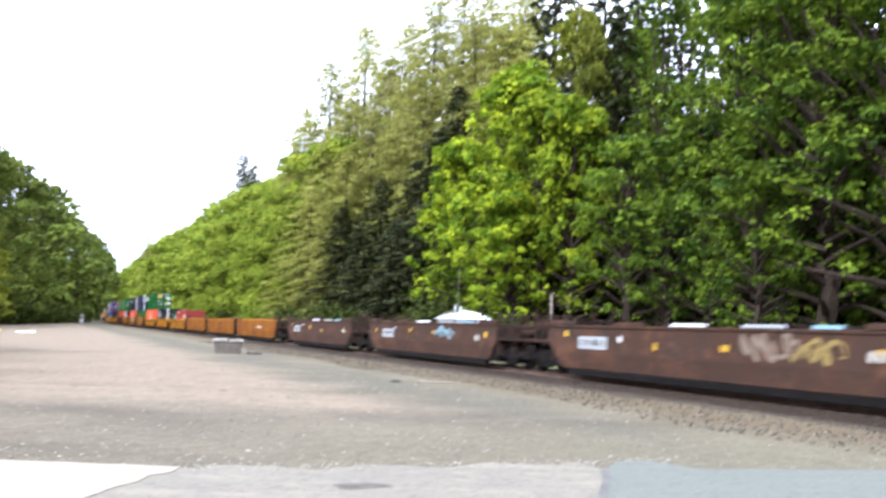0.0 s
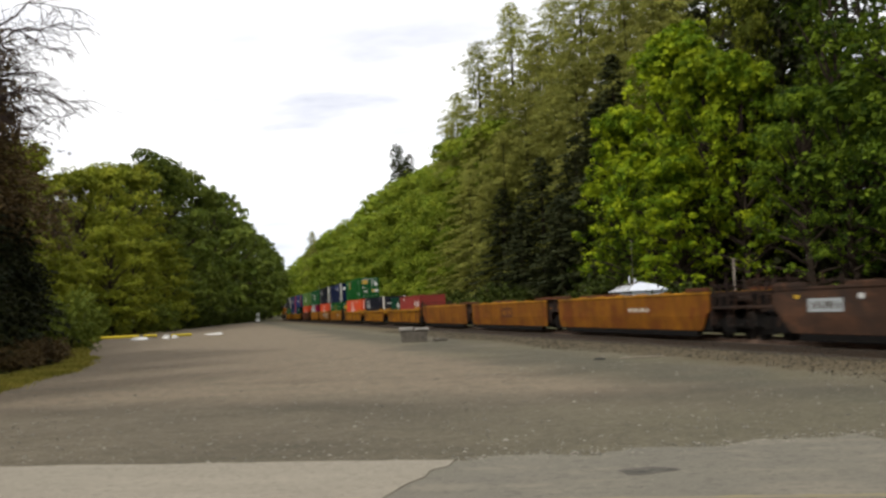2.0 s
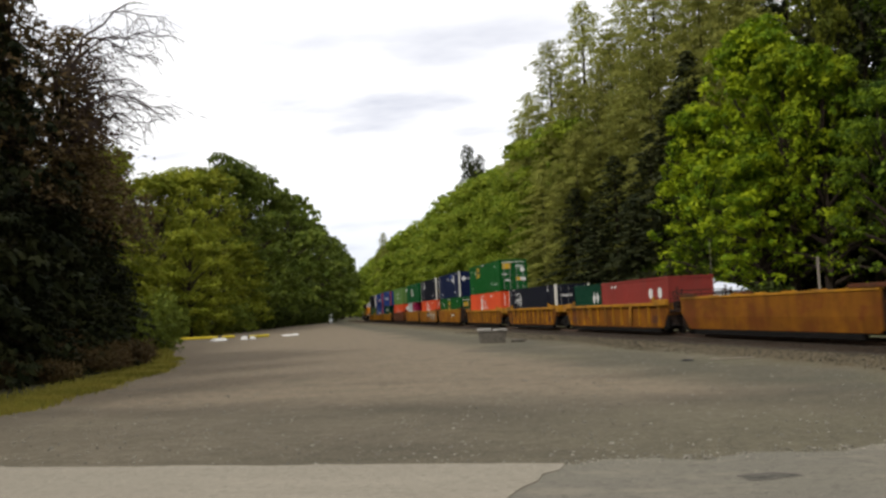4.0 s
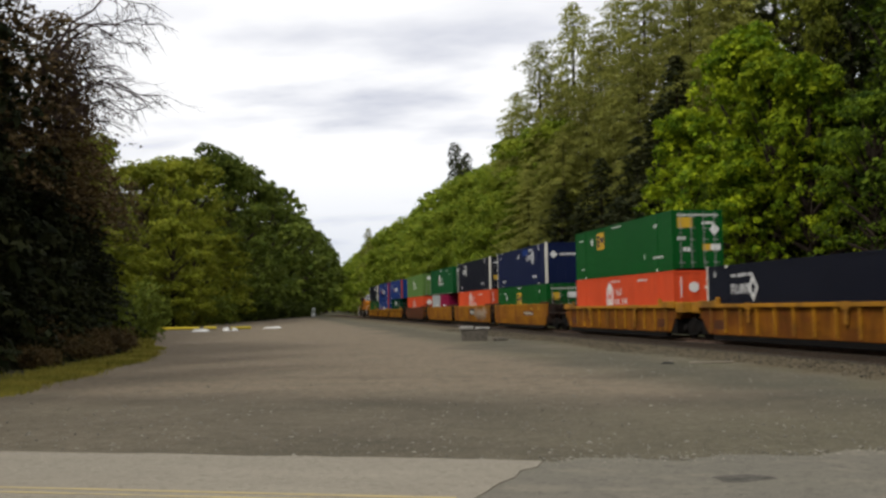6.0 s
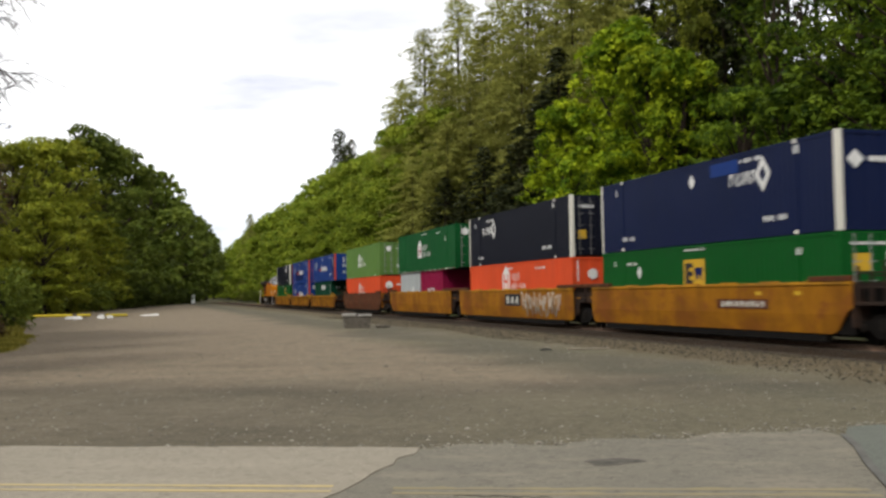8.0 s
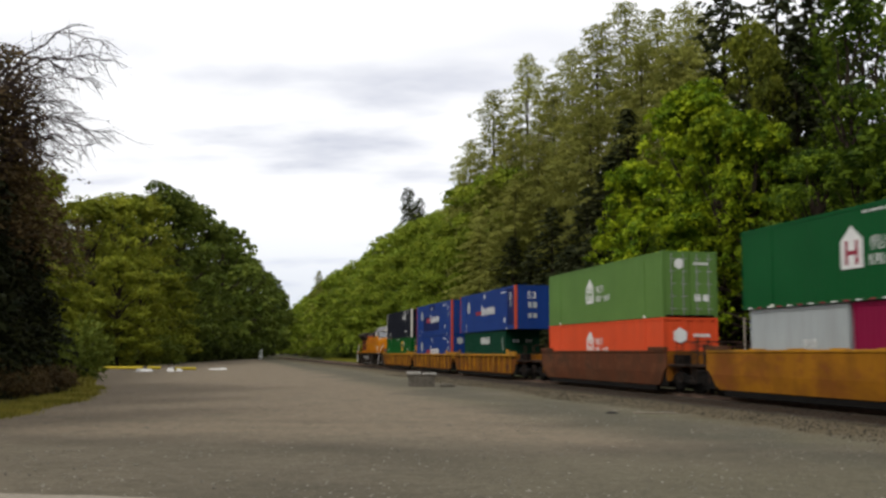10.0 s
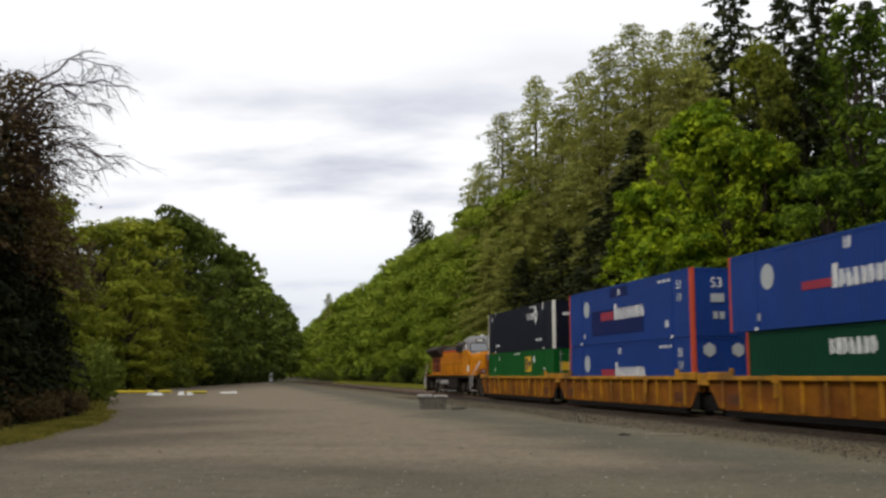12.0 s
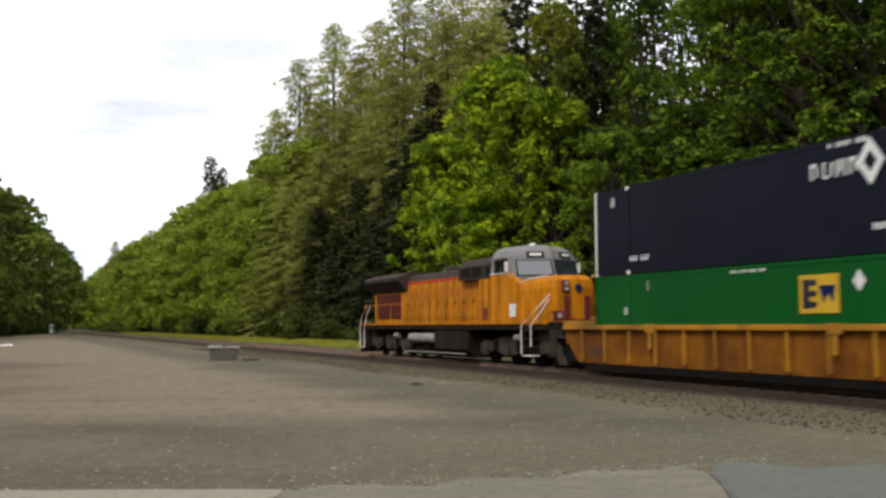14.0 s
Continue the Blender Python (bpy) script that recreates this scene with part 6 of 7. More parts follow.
    spray(p, 6.0, 1.1, 2.0, 0.5, P_TEAL, 10, 4)


def build_containers():
    navy = "dark navy fifty-three-foot container with white corner posts"
    # behind the locomotive
    c = load(container("blue-black container with white corner posts, upper tier", P_BLACK, posts=P_CREAM), 127.0, HIGH)
    wave_logo(c, 4.4, 1.95)
    marks(c, [(3.1, 0.55, 1.2, 0.17), (13.5, 0.42, 1.1, 0.17), (15.0, 2.3, 0.25, 0.3), (2.2, 2.45, 0.25, 0.3)], P_WHITE)
    end_marks(c, [(-0.2, 2.0, 1.1, 0.18), (0.75, 1.55, 0.04, 1.0), (0.95, 1.7, 0.04, 0.8)], P_WHITE)
    c = load(container("dark green container with a yellow square marking, lower tier", P_GREEN, doors=True), 127.0, LOW)
    square_logo(c, 5.5, 2.02, 1.15)
    diamond(c, 4.15, 2.3, 0.2, P_WHITE)
    marks(c, [(8.2, 2.68, 1.45, 0.09), (15.4, 1.0, 0.5, 0.2), (14.3, 1.6, 0.22, 0.24), (13.0, 2.35, 0.1, 0.3), (2.0, 1.6, 0.5, 0.2)], P_WHITE)
    end_marks(c, [(-0.6, 1.6, 0.6, 0.5)], P_LOGO_Y)
    end_marks(c, [(0.55, 1.9, 0.6, 0.15), (0.5, 1.4, 0.8, 0.12)], P_WHITE)
    # two blue ones, one on the other
    for z, first in ((HIGH, True), (LOW, False)):
        c = load(container("blue container with red corner posts and a pale disc", P_BLUE, posts=P_POST_R), 107.75, z)
        W, L = c["w"], c["l"]
        part("logo_disc", Shape().tube([(-L + 13.2, W + 0.001, 1.9), (-L + 13.2, W + 0.006, 1.9)], 0.44, 24), P_GREY, c, "pale round marking")
        if first:
            part("logo_panel", Shape().box(-L + 5.3, -L + 12.4, W + 0.001, W + 0.004, 0.45, 1.72), P_DKBLUE, c, "dark blue repainted panel")
            part("logo_panel", Shape().box(-L + 7.2, -L + 9.6, W + 0.001, W + 0.004, 2.3, 2.78), P_DKBLUE, c, "dark blue repainted panel")
        part("logo", Shape().box(-L + 9.1, -L + 11.0, W + 0.003, W + 0.007, 1.18, 1.6), P_LOGO_R, c, "faded red block")
        logo_letters(c, 7.15, 1.15, 3.9, 0.56, P_WHITE, "logo", 10, 0.12, 1.4)
        marks(c, [(8.4, 2.35, 0.35, 0.3), (2.8, 2.5, 1.4, 0.12), (2.6, 0.5, 0.35, 0.3), (13.6, 0.35, 0.2, 0.25)], P_WHITE)
        lettering("53", 0.5, P_WHITE, c, pose(-L + 1.25, W + 0.008, 2.25, 90, 0, 180), "white length figures")
        marks(c, [(1.25, 1.55, 0.5, 0.34)], P_GREY)
        if first:
            lettering("53", 0.6, P_WHITE, c, pose(-L - 0.004, 0.15, 2.25, 90, 0, -90), "white length figures")
            end_marks(c, [(-0.12, 1.45, 0.6, 0.36), (-0.12, 0.75, 0.6, 0.3)], P_GREY)
        if not first:
            hexagon(c, -0.55, 2.35, 0.30, P_GREY)
            hexagon(c, 0.75, 2.35, 0.30, P_GREY)
    c = load(container("blue container with red corner posts and a pale disc", P_BLUE, posts=P_POST_R), 88.2, HIGH)
    W, L = c["w"], c["l"]
    part("logo_disc", Shape().tube([(-L + 13.2, W + 0.001, 1.9), (-L + 13.2, W + 0.006, 1.9)], 0.46, 24), P_GREY, c, "pale round marking")
    part("logo_panel", Shape().box(-L + 0.22, -L + 1.9, W + 0.001, W + 0.004, 0.3, 2.75), P_DKBLUE, c, "darker blue end panel")
    part("logo", Shape().box(-L + 9.1, -L + 10.9, W + 0.003, W + 0.007, 1.22, 1.5), P_LOGO_R, c, "faded red block")
    logo_letters(c, 7.2, 1.15, 3.9, 0.56, P_WHITE, "logo", 10, 0.12, 1.4)
    marks(c, [(8.2, 2.35, 0.4, 0.36), (3.0, 2.5, 1.3, 0.12), (2.7, 0.5, 0.4, 0.36), (13.9, 0.35, 0.2, 0.28)], P_WHITE)
    lettering("53", 0.62, P_WHITE, c, pose(-L + 1.1, W + 0.008, 2.2, 90, 0, 180), "white length figures")
    marks(c, [(1.1, 1.5, 0.5, 0.36)], P_GREY)
    lettering("53", 0.66, P_WHITE, c, pose(-L - 0.004, 0.15, 2.2, 90, 0, -90), "white length figures")
    end_marks(c, [(-0.15, 1.4, 0.7, 0.38), (-0.15, 0.75, 0.7, 0.28)], P_GREY)
    c = load(container("deep green forty-foot container under a longer blue one", P_DEEPGREEN, 12.19, 2.9, 2.44), 90.9, LOW)
    logo_letters(c, 5.6, 1.95, 2.6, 0.52, P_WHITE, "logo", 7, 0.11)
    marks(c, [(0.7, 1.5, 0.06, 1.0)], P_WHITE)
    end_marks(c, [(-0.5, 2.05, 0.5, 0.2), (0.4, 2.05, 0.5, 0.2)], P_GREY)
    # the pale green and the bright green ones
    c = load(container("pale green container with a white house-shaped marking", P_LIME, doors=True), 64.7, HIGH)
    house_logo(c, 9.2, 1.0, 1.1, P_LIME)
    hexagon(c, -0.5, 2.35, 0.25, P_WHITE)
    end_marks(c, [(0.5, 2.3, 0.7, 0.12), (0.5, 0.7, 0.8, 0.3)], P_WHITE)
    c = load(container("orange-red container under a pale green one", P_ORANGE), 64.7, LOW)
    house_logo(c, 9.2, 1.32, 1.0)
    hexagon(c, -0.5, 2.1, 0.35, P_WHITE)
    end_marks(c, [(0.5, 2.05, 0.8, 0.14)], P_WHITE)
    c = load(container("bright green container with a white house-shaped marking", P_HUB, doors=True), 41.4, HIGH)
    house_logo(c, 9.3, 1.0, 1.15, P_LOGO_R)
    marks(c, [(8.0, 2.62, 1.4, 0.09), (4.2, 2.5, 1.0, 0.12), (2.4, 1.9, 0.2, 0.3)], P_WHITE)
    hexagon(c, -0.62, 2.4, 0.26, P_WHITE)
    end_marks(c, [(0.2, 2.35, 0.7, 0.14), (0.5, 1.95, 0.8, 0.06), (0.65, 1.2, 0.4, 0.3), (0.6, 0.65, 0.7, 0.3)], P_WHITE)
    for k in range(24):
        part("reflector", Shape().box(-7.8 + 0.66 * k, -7.5 + 0.66 * k, 1.299, 1.303, 0.02, 0.07), P_WHITE if k % 2 else P_LOGO_R, c)
    c = load(container("short pale grey container in the well", P_GREY, 6.06, 2.9, 2.44), 51.1, LOW)
    marks(c, [(2.2, 1.5, 0.9, 0.3)], P_WHITE)
    c = load(container("short magenta container in the well", P_MAGENTA, 6.06, 2.9, 2.44), 44.8, LOW)
    marks(c, [(3.2, 1.45, 2.2, 0.26)], P_WHITE)
    # black over orange
    c = load(container("blue-black container with white corner posts, upper tier", P_BLACK, posts=P_CREAM, doors=True), 22.05, HIGH)
    wave_logo(c, 12.2, 1.75)
    marks(c, [(3.2, 0.5, 1.3, 0.18), (13.9, 0.35, 1.0, 0.17), (14.9, 2.25, 0.2, 0.26), (2.2, 2.45, 0.25, 0.3)], P_WHITE)
    end_marks(c, [(-0.55, 2.3, 0.8, 0.14), (0.6, 2.25, 0.8, 0.14), (0.6, 2.05, 0.8, 0.1)], P_WHITE)
    end_marks(c, [(0.85, 0.9, 0.4, 0.3), (-0.75, 0.85, 0.4, 0.4)], P_LOGO_Y)
    c = load(container("orange-red container with a white house-shaped marking", P_ORANGE), 22.05, LOW)
    house_logo(c, 9.4, 1.4, 1.2)
    marks(c, [(9.0, 2.55, 1.2, 0.11), (4.2, 2.45, 1.4, 0.13)], P_WHITE)
    hexagon(c, -0.25, 2.1, 0.27, P_WHITE)
    end_marks(c, [(0.7, 2.0, 0.9, 0.14), (-1.0, 1.75, 0.05, 1.0)], P_WHITE)
    # navy over dark green
    c = load(container(navy, P_NAVY, posts=P_CREAM), 2.45, HIGH)
    wave_logo(c, 4.5, 1.8)
    diamond(c, 8.3, 2.25, 0.22, P_WHITE, False, 1.2)
    marks(c, [(3.2, 0.5, 1.3, 0.18), (13.6, 0.4, 1.1, 0.17), (2.0, 2.45, 0.3, 0.26), (14.6, 2.3, 0.2, 0.26)], P_WHITE)
    part("logo_panel", Shape().box(-8.07 + 5.2, -8.07 + 7.0, 1.296, 1.299, 2.25, 2.7), P_BLUE, c, "faded repainted panel")
    s = Shape().prism([(1.0, 2.05), (0.72, 2.33), (0.44, 2.05), (0.72, 1.77)], -8.085, -8.05, "x")
    part("logo", s, P_WHITE, c)
    end_marks(c, [(0.35, 1.98, 1.3, 0.16), (0.95, 1.6, 0.04, 0.9)], P_WHITE)
    c = load(container("dark green container with a yellow square marking, lower tier", P_GREEN, doors=True), 2.45, LOW)
    square_logo(c, 8.3, 1.85, 1.25)
    diamond(c, 12.65, 2.0, 0.2, P_WHITE)
    marks(c, [(8.3, 2.68, 1.5, 0.09), (13.4, 2.3, 1.0, 0.12), (14.9, 2.3, 0.2, 0.2), (2.0, 2.3, 0.3, 0.2)], P_WHITE)
    end_marks(c, [(-0.6, 1.75, 0.6, 0.5)], P_LOGO_Y)
    end_marks(c, [(0.6, 1.9, 0.7, 0.4), (0.0, 2.5, 2.0, 0.08)], P_WHITE)
    # green over orange
    c = load(container("dark green container with a yellow square marking, upper tier", P_GREEN, doors=True), -21.2, HIGH)
    square_logo(c, 11.1, 2.12, 1.15)
    diamond(c, 12.7, 2.15, 0.2, P_WHITE)
    marks(c, [(8.2, 2.68, 1.6, 0.09), (15.0, 2.3, 0.9, 0.1), (2.2, 2.2, 0.45, 0.2), (3.8, 0.7, 0.14, 0.26), (1.9, 0.65, 1.4, 0.13), (14.6, 0.55, 0.8, 0.1)], P_WHITE)
    end_marks(c, [(-0.62, 2.05, 0.75, 0.5)], P_LOGO_Y)
    end_marks(c, [(0.5, 2.2, 0.6, 0.14), (-0.85, 1.45, 0.45, 0.16), (0.9, 0.95, 0.5, 0.3), (-0.6, 0.9, 0.4, 0.2), (0.0, 2.62, 2.1, 0.08)], P_WHITE)
    end_marks(c, [(0.45, 0.95, 0.4, 0.3)], P_LOGO_Y)
    L = c["l"]
    part("logo", Shape().prism([(-0.85, 1.65), (-0.6, 1.95), (-0.85, 2.25), (-1.1, 1.95)], -L - 0.03, -L - 0.004, "x"), P_WHITE, c)
    c = load(container("orange-red container with a white house-shaped marking", P_ORANGE), -21.2, LOW)
    house_logo(c, 9.6, 1.3, 1.15)
    marks(c, [(8.6, 2.55, 1.5, 0.11), (4.3, 2.5, 1.5, 0.12)], P_WHITE)
    hexagon(c, -0.25, 2.1, 0.27, P_WHITE)
    end_marks(c, [(0.7, 2.0, 0.9, 0.13), (-0.9, 1.6, 0.05, 1.0)], P_WHITE)
    # single tier
    c = load(container("blue-black container with white corner posts in the well", P_BLACK, posts=P_CREAM, doors=True), -41.25, LOW)
    wave_logo(c, 12.4, 1.65)
    marks(c, [(13.2, 2.35, 1.0, 0.14), (2.2, 2.4, 0.25, 0.3), (15.3, 2.4, 0.2, 0.26)], P_WHITE)
    end_marks(c, [(-0.5, 2.0, 0.85, 0.16), (0.6, 2.05, 0.7, 0.16), (0.6, 1.8, 0.7, 0.16)], P_WHITE)
    c = load(container("short deep green container with two white diamonds", P_DEEPGREEN, 6.06, 2.59, 2.44), -52.3, LOW)
    diamond(c, 1.5, 1.7, 0.3, P_WHITE, False, 1.3)
    diamond(c, 0.75, 1.7, 0.3, P_WHITE, False, 1.3)
    c = load(container("faded red forty-foot container in the well", P_RED, 11.45, 2.59, 2.44), -63.9, LOW)
    hexagon(c, 2.6, 1.75, 0.32, P_WHITE, False)
    hexagon(c, 1.2, 1.75, 0.32, P_WHITE, False)
    marks(c, [(9.0, 2.2, 1.0, 0.15)], P_WHITE)


def build_locomotive():
    t = thing("locomotive", "yellow and grey diesel locomotive with sooty roof", "locomotive")
    # frame and deck
    part("underframe", Shape().box(-11.2, 11.2, -1.5, 1.5, 1.42, 1.66, 0.03), L_UNDER, t)
    part("walkway", Shape().box(-11.2, 11.2, -1.55, 1.55, 1.66, 1.72, 0.01), L_UNDER, t)
    for o in (1, -1):
        part("sill_stripe", Shape().box(-11.1, 11.1, *sorted((o * 1.552, o * 1.558)), 1.655, 1.715), L_YELLOW, t, "yellow sill stripe")
    # long hood
    prof = [(-0.98, 1.72), (0.98, 1.72), (0.98, 3.82), (0.80, 4.08), (-0.80, 4.08), (-0.98, 3.82)]
    part("engine_hood", Shape().prism(prof, -4.6, 5.2, "x"), L_YELLOW, t, "grimy yellow engine hood")
    part("hood_roof", Shape().prism([(-1.0, 3.86), (1.0, 3.86), (0.82, 4.13), (0.5, 4.22), (-0.5, 4.22), (-0.82, 4.13)], -4.6, 5.2, "x"), L_ROOF, t, "sooty dark hood roof")
    part("equipment_cabinet", Shape().prism([(-1.25, 1.72), (1.25, 1.72), (1.25, 3.75), (1.02, 4.05), (-1.02, 4.05), (-1.25, 3.75)], -6.3, -4.4, "x"), L_YELLOW, t)
    part("brake_grid_box", Shape().prism([(-1.27, 3.6), (1.27, 3.6), (1.27, 4.2), (1.0, 4.5), (-1.0, 4.5), (-1.27, 4.2)], -6.2, -2.2, "x"), L_ROOF, t, "dark dynamic brake housing")
    for x in (-5.6, -4.2, -3.0):
        for o in (1, -1):
            part("brake_grille", Shape().box(x - 0.5, x + 0.5, *sorted((o * 1.272, o * 1.285)), 3.72, 4.12), P_STEEL, t)
    part("exhaust_stack", Shape().box(0.2, 1.5, -0.35, 0.35, 4.18, 4.45, 0.03), L_ROOF, t)
    for i in range(9):
        x = -4.1 + i * 1.02
        for o in (1, -1):
            d = part("hood_door", Shape().box(x + 0.03, x + 0.97, *sorted((o * 0.975, o * 1.0)), 1.95, 3.55, 0.008), L_YELLOW, t)
            part("door_latch", Shape().box(x + 0.8, x + 0.86, *sorted((o * 0.999, o * 1.03)), 2.6, 2.8), P_STEEL, d)
            if i in (4, 5, 6):
                s = Shape()
                for k in range(6):
                    s.box(x + 0.1, x + 0.9, *sorted((o * 1.0, o * 1.012)), 2.9 + 0.1 * k, 2.95 + 0.1 * k)
                part("louvre", s, L_YELLOW, d)
    for o in (1, -1):
        part("hood_stripe", Shape().box(-4.4, 5.0, *sorted((o * 0.984, o * 0.992)), 3.70, 3.80), L_RED, t, "thin red stripe below the hood roof")
        part("cab_locker", Shape().box(-6.15, -5.55, *sorted((o * 1.252, o * 1.262)), 1.85, 2.35, 0.004), L_GRILLE, t)
        part("cab_locker", Shape().box(-5.35, -4.75, *sorted((o * 1.252, o * 1.262)), 1.85, 2.35, 0.004), L_GRILLE, t)
        for x in (-6.0, -5.4, -4.7):
            part("cabinet_seam", Shape().box(x - 0.025, x + 0.025, *sorted((o * 1.2515, o * 1.258)), 2.45, 3.65), P_STEEL, t)
    # unreadable lettering along the hood, and the dark gaps between its doors
    for i in range(11):
        x = 4.6 - i * 0.74
        part("letter_bar", Shape().box(x - 0.46, x, 1.002, 1.008, 2.98, 3.38), L_LETTER, t)
    for i in range(10):
        x = -4.12 + i * 1.02
        part("door_gap", Shape().box(x - 0.03, x + 0.03, 0.982, 0.99, 1.8, 3.6 if i % 3 else 3.75), P_STEEL, t)
    # radiator end with its overhanging wings
    part("radiator_hood", Shape().prism([(-0.98, 1.72), (0.98, 1.72), (0.98, 3.5), (-0.98, 3.5)], 5.2, 10.2, "x"), L_YELLOW, t)
    part("radiator_housing", Shape().prism([(-1.0, 3.35), (1.0, 3.35), (1.52, 3.95), (1.52, 4.12), (0.9, 4.36), (-0.9, 4.36), (-1.52, 4.12), (-1.52, 3.95)], 5.0, 10.6, "x"), L_ROOF, t, "dark overhanging radiator wings")
    for o in (1, -1):
        part("radiator_grille", Shape().box(6.0, 9.9, *sorted((o * 0.975, o * 1.0)), 1.95, 3.3, 0.01), L_GRILLE, t, "dark red intake grille")
        s = Shape()
        for k in range(12):
            s.box(6.05, 9.85, *sorted((o * 1.0, o * 1.014)), 2.0 + 0.105 * k, 2.04 + 0.105 * k)
        part("grille_screen", s, P_STEEL, t)
    part("rear_headlight", Shape().box(10.15, 10.3, -0.3, 0.3, 3.0, 3.25, 0.02), P_STEEL, t)
    # cab: yellow below, grey above a swept line
    cab = part("cab", Shape().prism([(-8.6, 1.72), (-6.2, 1.72), (-6.2, 3.72), (-8.05, 3.72), (-8.6, 3.3)], -1.55, 1.55), L_YELLOW, t)

    def loft(rings, name, material, label=""):
        n = len(rings[0])
        s = Shape()
        for r in rings:
            s.v += [tuple(p) for p in r]
        for k in range(len(rings) - 1):
            for q in range(n):
                s.f.append((k * n + q, k * n + (q + 1) % n, (k + 1) * n + (q + 1) % n, (k + 1) * n + q))
        s.f += [tuple(range(n))[::-1], tuple(range((len(rings) - 1) * n, len(rings) * n))]
        return part(name, s, material, t, label)

    # grey upper cab with a windscreen folded at the middle
    plan = [(-6.2, 1.552), (-7.95, 1.552), (-8.35, 1.45), (-9.0, 0.0), (-8.35, -1.45), (-7.95, -1.552), (-6.2, -1.552)]

    def level(z, back, wide):
        return [(x + (back if x < -7 else 0), y * wide, z) for x, y in plan]

    low, sill, head = [(x, y, 3.73 if x > -8.1 else 3.2) for x, y in plan], [(x + (0.02 if x < -7 else 0), y, 3.75 if x > -8.1 else 3.55) for x, y in plan], level(4.36, 0.34, 0.95)
    loft([low, sill, head, level(4.62, 0.5, 0.86), level(4.80, 0.75, 0.66), level(4.86, 1.1, 0.4)], "cab_roof", L_GREY, "grey cab roof")
    for a, b in ((2, 3), (3, 4)):
        A, B, C, D = (Vector(sill[a]), Vector(sill[b]), Vector(head[b]), Vector(head[a]))
        out = (B - A).cross(D - A).normalized()
        if out.x > 0:
            out = -out

        def spot(u, v):
            return A.lerp(B, u).lerp(D.lerp(C, u), v)

        def slab(u0, u1, v0, v1, d0, d1):
            q = [spot(u, v) for u, v in ((u0, v0), (u1, v0), (u1, v1), (u0, v1))]
            return Shape().add([tuple(p + out * d0) for p in q] + [tuple(p + out * d1) for p in q], [(0, 1, 2, 3), (7, 6, 5, 4), (0, 4, 5, 1), (1, 5, 6, 2), (2, 6, 7, 3), (3, 7, 4, 0)])
        part("windscreen_seal", slab(0.03, 0.97, 0.0, 0.82, 0.0, 0.012), P_STEEL, t)
        part("windscreen", slab(0.07, 0.93, 0.06, 0.77, 0.008, 0.02), m_glass, t, "wide windscreen pane that mirrors the sky")
        nb = part("number_board", slab(0.34, 0.80, 0.93, 1.2, -0.02, 0.06), P_INK, t)
        part("number_bar", slab(0.42, 0.72, 1.0, 1.12, 0.055, 0.068), P_CREAM, nb)
    for o in (1, -1):
        for x0, x1 in ((-7.75, -7.25), (-7.15, -6.6)):
            part("cab_window", Shape().box(x0, x1, *sorted((o * 1.53, o * 1.562)), 3.72, 4.26, 0.015), m_side, t, "dark cab side window")
        part("cab_mirror", Shape().box(-7.95, -7.86, *sorted((o * 1.58, o * 1.72)), 3.75, 4.15, 0.01), L_RAIL, t)
        part("sun_shade", Shape().box(-7.8, -6.5, *sorted((o * 1.55, o * 1.75)), 4.28, 4.32, 0.01), L_GREY, t)
        s = Shape().tube([(-6.2, o * 1.56, 3.72), (-7.8, o * 1.56, 3.70), (-8.45, o * 1.49, 3.22), (-9.3, o * 1.37, 3.40), (-10.15, o * 0.98, 3.50)], 0.022, 6)
        part("sweep_line", s, L_RAIL, t, "pale line between yellow and grey")
        part("cab_plate", Shape().box(-8.5, -7.95, *sorted((o * 1.551, o * 1.557)), 1.95, 2.45), P_WHITE, t, "white panel below the cab")
    # blunt rounded nose
    deck = [(-8.3, 1.53), (-9.3, 1.40), (-10.1, 1.08), (-10.5, 0.75), (-10.58, 0.0), (-10.5, -0.75), (-10.1, -1.08), (-9.3, -1.40), (-8.3, -1.53)]

    def tier(z0, z1, inset):
        return [(x + (inset if x < -9.5 else 0), y * (1 - inset * 0.6), z0 + (z1 - z0) * (-8.3 - x) / 2.28) for x, y in deck]

    loft([tier(1.72, 1.72, 0), tier(2.95, 3.05, 0), tier(3.15, 3.34, 0.06), tier(3.28, 3.5, 0.22), tier(3.34, 3.54, 0.5)], "nose", L_YELLOW)
    part("nose_door", Shape().box(-10.6, -10.53, -0.34, 0.34, 1.8, 2.72, 0.01), L_YELLOW, t)
    part("nose_headlight", Shape().box(-10.66, -10.45, 0.34, 0.62, 2.86, 3.32, 0.02), L_GRILLE, t, "dark red headlight housing")
    for z in (2.98, 3.2):
        part("headlight_lens", Shape().tube([(-10.675, 0.48, z), (-10.65, 0.48, z)], 0.08, 12), P_GREY, t)
    for y in (0.52, 0.36, -0.36, -0.52):
        part("nose_stripe", Shape().box(-10.66, -10.55, y - 0.05, y + 0.05, 1.8, 2.72, 0.01), L_GRILLE, t, "dark red upright bar beside the nose door")
    part("nose_sill", Shape().box(-10.65, -10.55, -0.52, 0.52, 1.74, 1.84, 0.01), L_GRILLE, t)
    for y in (0.95, -0.95):
        part("ditch_light", Shape().box(-10.95, -10.75, y - 0.2, y + 0.2, 1.75, 2.15, 0.03), L_GRILLE, t, "dark red ditch light box")
        part("ditch_lens", Shape().tube([(-10.97, y, 1.97), (-10.95, y, 1.97)], 0.09, 12), P_GREY, t)
    part("nose_emblem", Shape().tube([(-10.61, -0.08, 3.02), (-10.56, -0.08, 3.02)], 0.15, 14), P_DKBLUE, t)
